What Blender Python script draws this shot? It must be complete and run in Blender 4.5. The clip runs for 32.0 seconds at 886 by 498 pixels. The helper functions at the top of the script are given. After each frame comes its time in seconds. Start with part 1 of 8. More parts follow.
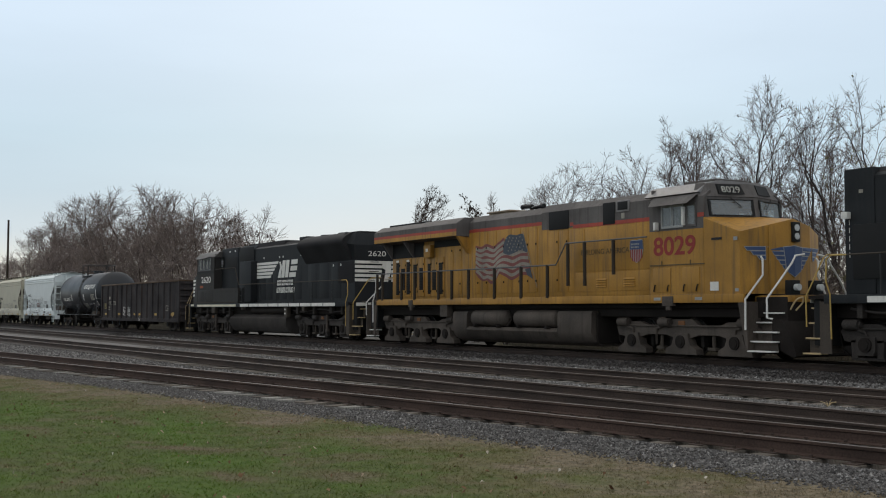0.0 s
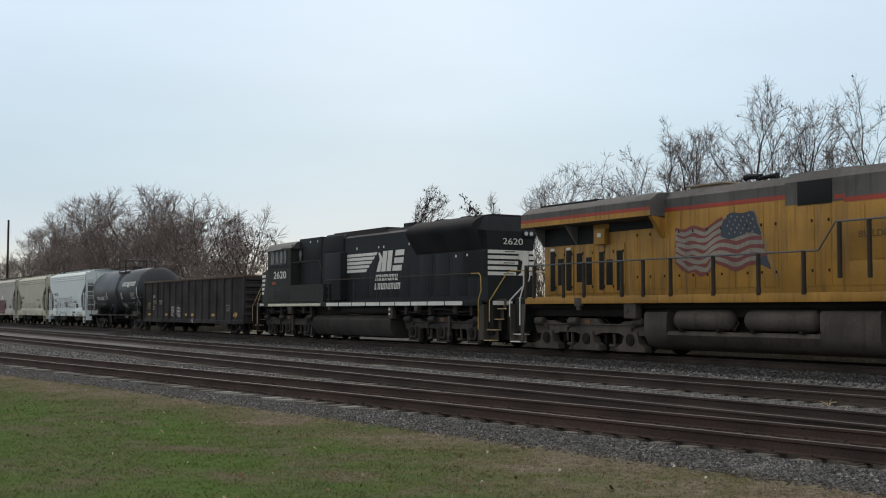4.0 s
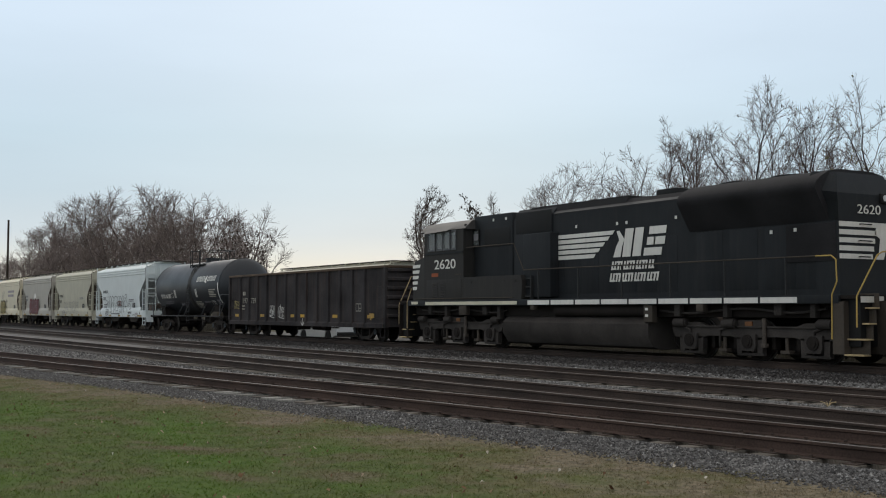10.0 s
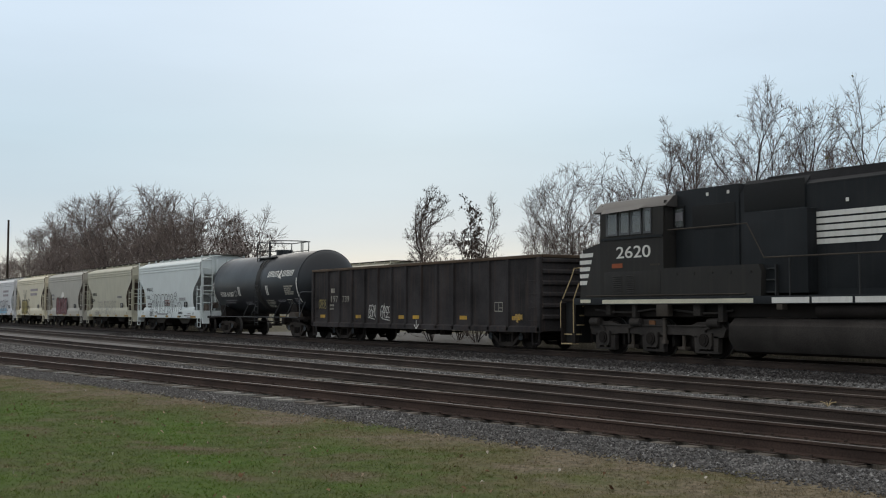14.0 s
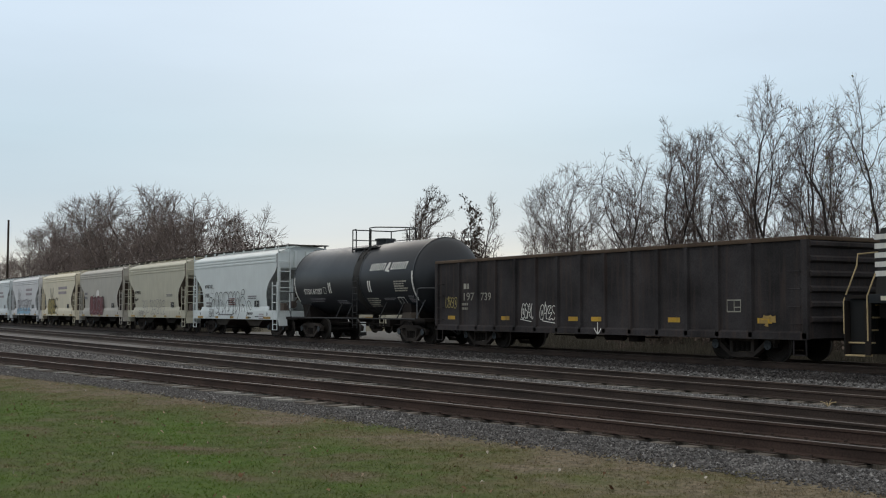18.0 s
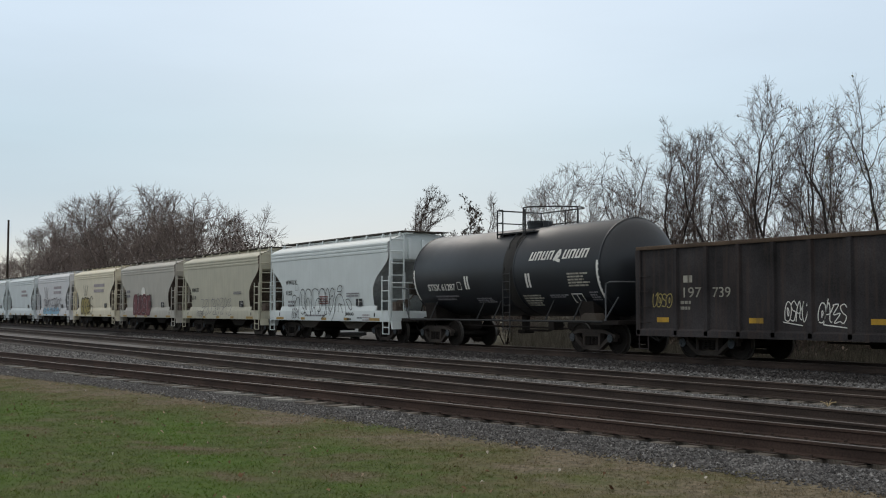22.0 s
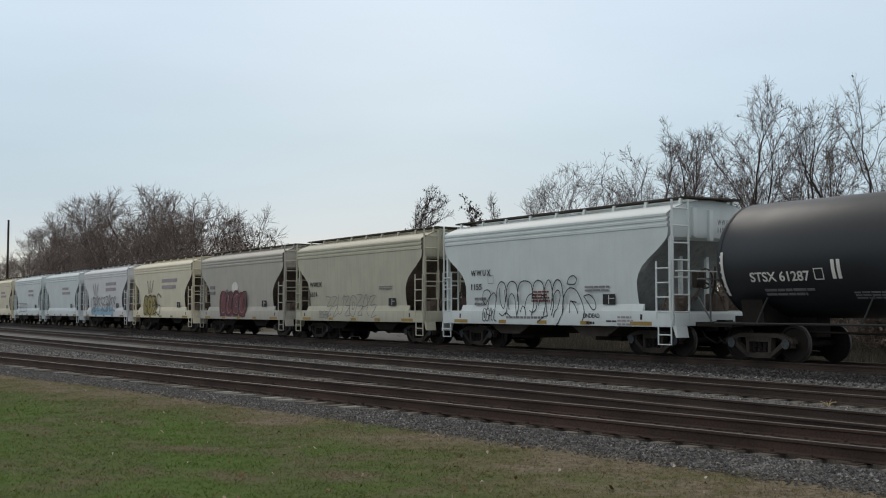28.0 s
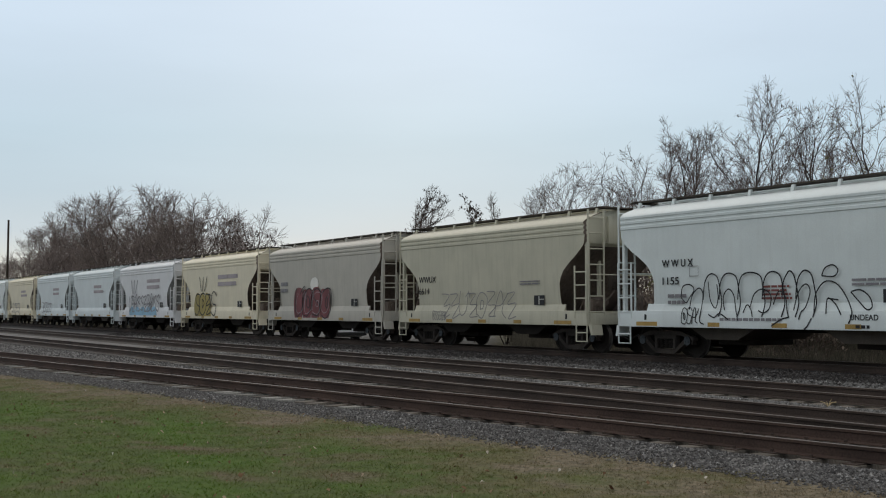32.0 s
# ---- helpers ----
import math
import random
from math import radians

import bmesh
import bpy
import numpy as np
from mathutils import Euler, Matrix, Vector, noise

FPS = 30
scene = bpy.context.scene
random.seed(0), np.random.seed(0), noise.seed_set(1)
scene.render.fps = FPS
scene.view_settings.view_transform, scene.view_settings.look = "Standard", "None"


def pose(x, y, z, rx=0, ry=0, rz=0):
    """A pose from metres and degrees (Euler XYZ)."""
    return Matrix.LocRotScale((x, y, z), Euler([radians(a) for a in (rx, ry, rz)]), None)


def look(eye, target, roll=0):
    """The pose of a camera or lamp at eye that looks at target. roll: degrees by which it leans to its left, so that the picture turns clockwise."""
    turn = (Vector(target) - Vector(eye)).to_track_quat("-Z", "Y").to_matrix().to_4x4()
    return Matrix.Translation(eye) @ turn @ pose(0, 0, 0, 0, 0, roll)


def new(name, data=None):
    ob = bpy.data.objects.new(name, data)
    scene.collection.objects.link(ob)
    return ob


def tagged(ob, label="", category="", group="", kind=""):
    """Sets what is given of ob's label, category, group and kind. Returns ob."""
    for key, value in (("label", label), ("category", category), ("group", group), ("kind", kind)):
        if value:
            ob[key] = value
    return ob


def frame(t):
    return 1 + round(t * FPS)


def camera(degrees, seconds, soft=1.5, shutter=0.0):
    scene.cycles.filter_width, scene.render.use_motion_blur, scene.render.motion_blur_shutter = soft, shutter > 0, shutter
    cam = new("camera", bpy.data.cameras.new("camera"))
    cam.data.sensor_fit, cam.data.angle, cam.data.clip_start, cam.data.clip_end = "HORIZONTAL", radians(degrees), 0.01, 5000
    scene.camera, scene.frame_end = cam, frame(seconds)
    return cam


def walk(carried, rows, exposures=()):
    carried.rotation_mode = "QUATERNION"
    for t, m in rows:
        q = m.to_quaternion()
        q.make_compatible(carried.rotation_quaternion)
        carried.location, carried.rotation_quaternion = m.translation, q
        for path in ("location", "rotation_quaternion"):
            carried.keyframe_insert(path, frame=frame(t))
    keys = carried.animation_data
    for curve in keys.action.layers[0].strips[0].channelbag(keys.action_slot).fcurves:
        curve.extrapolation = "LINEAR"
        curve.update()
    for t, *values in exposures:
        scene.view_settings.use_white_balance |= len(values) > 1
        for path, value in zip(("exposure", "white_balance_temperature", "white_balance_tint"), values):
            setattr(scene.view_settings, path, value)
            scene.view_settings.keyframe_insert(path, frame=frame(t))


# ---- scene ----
# World: x runs along the main track (the train moves towards +x), y away from the camera, z up from the main track's rail tops.
LENGTH = 32.0
EYE = Vector((0.0, 0.0, 1.29))
TURN, TILT = radians(31.534), radians(3.091)
cam = camera(42.81, LENGTH, soft=1.1)
AIM = EYE + 100 * Vector((-math.cos(TURN) * math.cos(TILT), math.sin(TURN) * math.cos(TILT), math.sin(TILT)))
walk(cam, [(0, look(EYE, AIM)), (LENGTH, look(EYE, AIM))], exposures=[(0, 0.04), (6, 0.03), (12, 0.0), (19, -0.02), (25, -0.05), (28, -0.08), (LENGTH, -0.08)])

# ---- light: an overcast late-autumn sky, brighter and warmer low down ----
world = bpy.data.worlds.new("world")
scene.world = world
world.use_nodes = True
wn, wl = world.node_tree.nodes, world.node_tree.links
wn.clear()
w_out = wn.new("ShaderNodeOutputWorld")
w_bg = wn.new("ShaderNodeBackground")
w_sky = wn.new("ShaderNodeTexSky")
w_sky.sky_type = "NISHITA"
w_sky.sun_disc = False
w_sky.sun_elevation = radians(14)
w_sky.sun_rotation = radians(-60)
w_co = wn.new("ShaderNodeTexCoord")
w_sep = wn.new("ShaderNodeSeparateXYZ")
w_ramp = wn.new("ShaderNodeValToRGB")
w_map = wn.new("ShaderNodeMapping")
w_map.inputs["Scale"].default_value = (1.6, 1.6, 9.0)
w_noise = wn.new("ShaderNodeTexNoise")
w_noise.inputs["Scale"].default_value = 1.7
w_noise.inputs["Detail"].default_value = 5.0
w_nr = wn.new("ShaderNodeMapRange")
w_nr.inputs[1].default_value, w_nr.inputs[2].default_value = 0.3, 0.7
w_nr.inputs[3].default_value, w_nr.inputs[4].default_value = 0.965, 1.03
stops = [(0.0, (0.79, 0.76, 0.65)), (0.036, (0.735, 0.745, 0.69)), (0.052, (0.655, 0.715, 0.73)), (0.066, (0.595, 0.685, 0.745)), (0.10, (0.560, 0.685, 0.775)), (0.15, (0.570, 0.715, 0.820)), (0.21, (0.64, 0.775, 0.905)), (0.30, (0.69, 0.81, 0.95)), (0.50, (0.755, 0.77, 0.785)), (1.0, (0.97, 0.965, 0.945))]
els = w_ramp.color_ramp.elements
els[0].position, els[0].color = stops[0][0], (*stops[0][1], 1)
els[1].position, els[1].color = stops[-1][0], (*stops[-1][1], 1)
for pos, col in stops[1:-1]:
    e = els.new(pos)
    e.color = (*col, 1)
w_mul = wn.new("ShaderNodeMix")
w_mul.data_type, w_mul.blend_type = "RGBA", "MULTIPLY"
w_mul.inputs[0].default_value = 1.0
w_skys = wn.new("ShaderNodeMix")
w_skys.data_type, w_skys.blend_type = "RGBA", "MULTIPLY"
w_skys.inputs[0].default_value = 1.0
w_skys.inputs[7].default_value = (0.10, 0.10, 0.10, 1)
w_mix = wn.new("ShaderNodeMix")
w_mix.data_type = "RGBA"
w_mix.inputs[0].default_value = 0.97
wl.new(w_co.outputs["Generated"], w_sep.inputs[0])
wl.new(w_sep.outputs[2], w_ramp.inputs[0])
wl.new(w_co.outputs["Generated"], w_map.inputs[0])
wl.new(w_map.outputs[0], w_noise.inputs["Vector"])
wl.new(w_noise.outputs[0], w_nr.inputs[0])
wl.new(w_ramp.outputs[0], w_mul.inputs[6])
wl.new(w_nr.outputs[0], w_mul.inputs[7])
wl.new(w_sky.outputs[0], w_skys.inputs[6])
wl.new(w_skys.outputs[2], w_mix.inputs[6])
wl.new(w_mul.outputs[2], w_mix.inputs[7])
wl.new(w_mix.outputs[2], w_bg.inputs[0])
wl.new(w_bg.outputs[0], w_out.inputs[0])

sun_data = bpy.data.lights.new("sun", "SUN")
sun_data.energy, sun_data.angle, sun_data.color = 0.5, radians(20), (1.0, 0.93, 0.84)
sun = new("sun", sun_data)
sun.matrix_world = look((-60, 20, 40), (0, 0, 0))

# ---- materials ----


def paint(name, color, rough=0.6, metal=0.0, vary=0.25, grain=0.15, scale=1.0, streak=0.0, streak_color=(0.05, 0.035, 0.025), bump=0.1, random_tone=0.0, fine=40.0, spec=0.25):
    """A weathered surface: large stains, fine grain, vertical runs of dirt, and a fine relief."""
    m = bpy.data.materials.new(name)
    m.use_nodes = True
    n, l = m.node_tree.nodes, m.node_tree.links
    b = n["Principled BSDF"]
    b.inputs["Specular IOR Level"].default_value = spec if not metal else 0.5
    co = n.new("ShaderNodeTexCoord")
    big, small = n.new("ShaderNodeTexNoise"), n.new("ShaderNodeTexNoise")
    big.inputs["Scale"].default_value, big.inputs["Detail"].default_value = 0.9 * scale, 6
    small.inputs["Scale"].default_value, small.inputs["Detail"].default_value = fine * scale, 4
    for t in (big, small):
        l.new(co.outputs["Object"], t.inputs["Vector"])
    r1, r2 = n.new("ShaderNodeMapRange"), n.new("ShaderNodeMapRange")
    for r, a, s in ((r1, vary, big), (r2, grain, small)):
        r.inputs[1].default_value, r.inputs[2].default_value = 0.25, 0.75
        r.inputs[3].default_value, r.inputs[4].default_value = 1 - a, 1 + a
        l.new(s.outputs[0], r.inputs[0])
    mul = n.new("ShaderNodeMath")
    mul.operation = "MULTIPLY"
    l.new(r1.outputs[0], mul.inputs[0])
    l.new(r2.outputs[0], mul.inputs[1])
    tone = mul.outputs[0]
    if random_tone:
        info, r3, m3 = n.new("ShaderNodeObjectInfo"), n.new("ShaderNodeMapRange"), n.new("ShaderNodeMath")
        r3.inputs[3].default_value, r3.inputs[4].default_value = 1 - random_tone, 1 + random_tone
        m3.operation = "MULTIPLY"
        l.new(info.outputs["Random"], r3.inputs[0])
        l.new(r3.outputs[0], m3.inputs[0])
        l.new(tone, m3.inputs[1])
        tone = m3.outputs[0]
    mx = n.new("ShaderNodeMix")
    mx.data_type, mx.blend_type = "RGBA", "MULTIPLY"
    mx.inputs[0].default_value = 1.0
    mx.inputs[6].default_value = (*color, 1)
    l.new(tone, mx.inputs[7])
    out = mx.outputs[2]
    if streak:
        mp, st, rr, ms = n.new("ShaderNodeMapping"), n.new("ShaderNodeTexNoise"), n.new("ShaderNodeMapRange"), n.new("ShaderNodeMix")
        mp.inputs["Scale"].default_value = (5.0, 5.0, 0.35)
        st.inputs["Scale"].default_value, st.inputs["Detail"].default_value = 1.6, 7
        rr.inputs[1].default_value, rr.inputs[2].default_value = 0.5, 0.78
        rr.inputs[3].default_value, rr.inputs[4].default_value = 0.0, streak
        ms.data_type = "RGBA"
        ms.inputs[7].default_value = (*streak_color, 1)
        l.new(co.outputs["Object"], mp.inputs[0])
        l.new(mp.outputs[0], st.inputs["Vector"])
        l.new(st.outputs[0], rr.inputs[0])
        l.new(rr.outputs[0], ms.inputs[0])
        l.new(out, ms.inputs[6])
        out = ms.outputs[2]
    l.new(out, b.inputs["Base Color"])
    rg = n.new("ShaderNodeMapRange")
    rg.inputs[3].default_value, rg.inputs[4].default_value = max(0.05, rough - 0.12), min(1, rough + 0.12)
    l.new(big.outputs[0], rg.inputs[0])
    l.new(rg.outputs[0], b.inputs["Roughness"])
    b.inputs["Metallic"].default_value = metal
    if bump:
        bp = n.new("ShaderNodeBump")
        bp.inputs["Strength"].default_value, bp.inputs["Distance"].default_value = bump, 0.01
        l.new(small.outputs[0], bp.inputs["Height"])
        l.new(bp.outputs[0], b.inputs["Normal"])
    return m


M = {
    "yellow": paint("yellow_paint", (0.365, 0.188, 0.036), 0.5, vary=0.32, grain=0.12, streak=0.8, streak_color=(0.12, 0.078, 0.042)),
    "up_grey": paint("roof_grey_paint", (0.118, 0.108, 0.103), 0.75, vary=0.35, streak=0.5, streak_color=(0.045, 0.037, 0.032), spec=0.12),
    "roof_light": paint("sun_faded_roof_paint", (0.215, 0.205, 0.20), 0.5, vary=0.2, streak=0.3),
    "red": paint("red_paint", (0.34, 0.058, 0.038), 0.5, vary=0.25, streak=0.6, streak_color=(0.12, 0.06, 0.045)),
    "number_red": paint("dark_red_lettering", (0.26, 0.034, 0.028), 0.5, vary=0.2),
    "black": paint("black_paint", (0.0185, 0.0202, 0.0222), 0.60, vary=0.35, streak=0.4, streak_color=(0.034, 0.033, 0.032), spec=0.15),
    "black_grey": paint("dusty_black_paint", (0.0290, 0.0268, 0.0245), 0.7, vary=0.22, grain=0.12, streak=0.35, streak_color=(0.052, 0.044, 0.036)),
    "under": paint("grimy_steel", (0.0215, 0.0180, 0.0160), 0.85, vary=0.4, grain=0.35, spec=0.1),
    "under_grey": paint("dusty_grey_steel", (0.060, 0.049, 0.039), 0.8, vary=0.4, grain=0.3, streak=0.3, streak_color=(0.028, 0.023, 0.019)),
    "up_truck": paint("grey_truck_paint", (0.072, 0.059, 0.049), 0.78, vary=0.5, grain=0.35, streak=0.6, streak_color=(0.026, 0.021, 0.018)),
    "dark": paint("dark_recess", (0.012, 0.012, 0.012), 0.7, vary=0.3),
    "frame_steel": paint("dusty_cast_steel", (0.050, 0.042, 0.037), 0.85, vary=0.4, grain=0.3, streak=0.3, streak_color=(0.03, 0.024, 0.02), spec=0.1),
    "wheel": paint("wheel_steel", (0.020, 0.017, 0.015), 0.85, vary=0.4, grain=0.3, spec=0.1),
    "tread": paint("worn_wheel_rim", (0.075, 0.068, 0.062), 0.55, metal=0.4, vary=0.3),
    "white": paint("white_lettering", (0.70, 0.68, 0.63), 0.55, vary=0.12, grain=0.06, streak=0.2, streak_color=(0.2, 0.18, 0.15)),
    "cream": paint("cream_lettering", (0.62, 0.58, 0.45), 0.55, vary=0.2),
    "ink": paint("black_lettering", (0.02, 0.02, 0.022), 0.6),
    "reflect": paint("yellow_reflector", (0.46, 0.27, 0.03), 0.45, vary=0.5, streak=0.6, streak_color=(0.08, 0.06, 0.04)),
    "reflect_faded": paint("faded_reflector", (0.33, 0.215, 0.065), 0.6, vary=0.4, streak=0.5, streak_color=(0.12, 0.09, 0.06)),
    "rail_yellow": paint("yellow_handrail_paint", (0.40, 0.27, 0.075), 0.55, vary=0.3),
    "rail_white": paint("white_handrail_paint", (0.66, 0.64, 0.6), 0.5, vary=0.2),
    # dark brown of the rail posts, their shaded side put into the paint
    "rail_shaded": paint("shaded_handrail_paint", (0.035, 0.026, 0.018), 0.6, vary=0.3),
    "rail_black": paint("black_handrail_paint", (0.03, 0.03, 0.03), 0.5, vary=0.3),
    "gon": paint("rusted_black_gondola_paint", (0.0405, 0.0365, 0.0370), 0.8, vary=0.65, grain=0.30, scale=0.8, streak=0.6, streak_color=(0.078, 0.054, 0.045), bump=0.25, spec=0.12),
    "gon_rim": paint("rusted_rim", (0.10, 0.068, 0.046), 0.8, vary=0.4, grain=0.3),
    "tank": paint("black_tank_paint", (0.0160, 0.0183, 0.0222), 0.46, vary=0.25, streak=0.3, streak_color=(0.022, 0.022, 0.023), spec=0.40),
    "h_white": paint("pale_grey_hopper_paint", (0.645, 0.685, 0.675), 0.55, vary=0.07, grain=0.05, streak=0.14, streak_color=(0.40, 0.39, 0.37)),
    "h_beige": paint("beige_hopper_paint", (0.475, 0.450, 0.355), 0.6, vary=0.1, grain=0.05, streak=0.24, streak_color=(0.21, 0.18, 0.135)),
    "h_greige": paint("grey_beige_hopper_paint", (0.43, 0.405, 0.355), 0.6, vary=0.1, grain=0.05, streak=0.22, streak_color=(0.18, 0.155, 0.13)),
    "h_cream": paint("cream_hopper_paint", (0.66, 0.60, 0.46), 0.6, vary=0.08, grain=0.05, streak=0.18, streak_color=(0.3, 0.25, 0.17)),
    "h_lilac": paint("faded_white_hopper_paint", (0.62, 0.62, 0.625), 0.6, vary=0.08, grain=0.05, streak=0.14, streak_color=(0.3, 0.29, 0.28)),
    "h_blue": paint("bluish_white_hopper_paint", (0.60, 0.645, 0.65), 0.6, vary=0.08, grain=0.05, streak=0.14, streak_color=(0.32, 0.30, 0.28)),
    "rust": paint("rust", (0.16, 0.075, 0.035), 0.85, vary=0.4, grain=0.3),
    "graf_red": paint("red_spray_paint", (0.155, 0.048, 0.052), 0.6, vary=0.35),
    "graf_tan": paint("olive_spray_paint", (0.30, 0.24, 0.08), 0.6, vary=0.3),
    "graf_blue": paint("pale_blue_spray_paint", (0.22, 0.38, 0.50), 0.6, vary=0.3),
    "graf_grey": paint("grey_spray_paint", (0.20, 0.19, 0.20), 0.6, vary=0.3),
    "flag_red": paint("faded_flag_red", (0.185, 0.056, 0.050), 0.5, vary=0.2, streak=0.3),
    "flag_white": paint("faded_flag_white", (0.255, 0.222, 0.182), 0.5, vary=0.25, streak=0.4),
    "flag_blue": paint("faded_flag_blue", (0.052, 0.062, 0.080), 0.5, vary=0.15),
    "emblem_blue": paint("emblem_blue", (0.050, 0.078, 0.165), 0.5, vary=0.15),
    "rail_web": paint("rusty_rail_web", (0.052, 0.037, 0.030), 0.85, vary=0.4, grain=0.3, bump=0.3),
    "rail_rust": paint("red_rusted_rail_web", (0.060, 0.038, 0.030), 0.85, vary=0.4, grain=0.3, bump=0.3),
    "rail_top": paint("worn_rail_top", (0.100, 0.080, 0.068), 0.62, metal=0.35, vary=0.35),
    "tie": paint("weathered_tie_wood", (0.105, 0.09, 0.075), 0.9, vary=0.35, grain=0.4, random_tone=0.35, bump=0.5),
    "tie_end": paint("grey_tie_wood", (0.20, 0.19, 0.17), 0.9, vary=0.3, grain=0.4, random_tone=0.3, bump=0.5),
    "bark": paint("bark", (0.034, 0.027, 0.025), 0.95, vary=0.3, grain=0.4, bump=0.6),
    "twig": paint("twigs", (0.115, 0.088, 0.077), 0.95, vary=0.3, grain=0.2, bump=0.0),
    # bark and twigs of the distant trees, with air haze mixed into the colour
    "hazed_bark": paint("hazed_bark", (0.060, 0.047, 0.041), 0.95, vary=0.3, grain=0.4, bump=0.3),
    "hazed_twig": paint("hazed_twigs", (0.185, 0.148, 0.135), 0.95, vary=0.3, grain=0.2, bump=0.0),
    "dead_leaf": paint("dry_leaves", (0.060, 0.045, 0.036), 0.9, vary=0.4, random_tone=0.3, bump=0.0),
    "thicket_leaf": paint("thicket_leaves", (0.160, 0.125, 0.100), 0.95, vary=0.4, bump=0.0),
    "green_leaf": paint("late_leaves", (0.16, 0.15, 0.065), 0.9, vary=0.4, bump=0.0),
    "pole": paint("creosoted_pole", (0.045, 0.033, 0.026), 0.9, vary=0.3, bump=0.4),
    "black_roof": paint("faded_black_roof_paint", (0.062, 0.058, 0.055), 0.6, vary=0.25, streak=0.3),
    "bearing": paint("pale_blue_bearing_cap", (0.075, 0.082, 0.088), 0.8, vary=0.3, spec=0.12),
    "graf_pale": paint("faded_name_paint", (0.33, 0.29, 0.30), 0.6, vary=0.3),
    "rail_worn": paint("worn_black_handrail", (0.105, 0.108, 0.112), 0.6, vary=0.3),
    "rail_tan": paint("tan_handrail_paint", (0.42, 0.315, 0.17), 0.6, vary=0.35),
    "ns_truck": paint("oily_truck_steel", (0.046, 0.040, 0.036), 0.8, vary=0.5, grain=0.35, streak=0.3, streak_color=(0.024, 0.020, 0.017), spec=0.15),
    "soot": paint("sooty_roof_paint", (0.0235, 0.0225, 0.0235), 0.8, vary=0.4, grain=0.2, spec=0.12),
    # rust and grime, darkened further for the shade inside the hopper ends
    "slope_rust_shade": paint("rust_stained_shaded_sheet", (0.125, 0.098, 0.082), 0.85, vary=0.4, grain=0.3, streak=0.6, streak_color=(0.035, 0.026, 0.022)),
    "slope_grey_shade": paint("shaded_grimy_slope_sheet", (0.32, 0.33, 0.325), 0.8, vary=0.3, grain=0.2, streak=0.5, streak_color=(0.13, 0.11, 0.10)),
    "faded": paint("faded_stencil_paint", (0.33, 0.31, 0.26), 0.7, vary=0.4, streak=0.7, streak_color=(0.06, 0.05, 0.04)),
    "slogan": paint("dark_grey_stencil_paint", (0.115, 0.078, 0.038), 0.6, vary=0.3),
    "emblem_pale": paint("pale_emblem_edge", (0.31, 0.31, 0.30), 0.5, vary=0.2),
    "lamp_glass": paint("headlight_glass", (0.55, 0.56, 0.55), 0.2, vary=0.1),
    "stack": paint("heat_bleached_steel", (0.30, 0.235, 0.17), 0.8, vary=0.35, streak=0.6, streak_color=(0.12, 0.07, 0.045)),
    "orange": paint("orange_rust_paint", (0.30, 0.085, 0.035), 0.7, vary=0.4),
    "truck_white": paint("white_car_paint", (0.55, 0.56, 0.56), 0.35, vary=0.05),
}


def glass_material():
    """Thin dusty glass: tinted and clear, with a little sky gloss; the pale diffuse layer also imitates reflected sky.
    """
    m = bpy.data.materials.new("window_glass")
    m.use_nodes = True
    n, l = m.node_tree.nodes, m.node_tree.links
    n.remove(n["Principled BSDF"])
    clear, gloss, dust_and_sheen = n.new("ShaderNodeBsdfTransparent"), n.new("ShaderNodeBsdfGlossy"), n.new("ShaderNodeBsdfDiffuse")
    clear.inputs[0].default_value = (0.70, 0.76, 0.77, 1)
    gloss.inputs["Roughness"].default_value = 0.06
    dust_and_sheen.inputs[0].default_value = (0.36, 0.38, 0.37, 1)
    m1, m2 = n.new("ShaderNodeMixShader"), n.new("ShaderNodeMixShader")
    m2.inputs[0].default_value = 0.08
    m1.inputs[0].default_value = 0.34
    l.new(clear.outputs[0], m1.inputs[1])
    l.new(dust_and_sheen.outputs[0], m1.inputs[2])
    l.new(m1.outputs[0], m2.inputs[1])
    l.new(gloss.outputs[0], m2.inputs[2])
    l.new(m2.outputs[0], n["Material Output"].inputs[0])
    return m


M["glass"] = glass_material()

# ---- mesh helpers ----


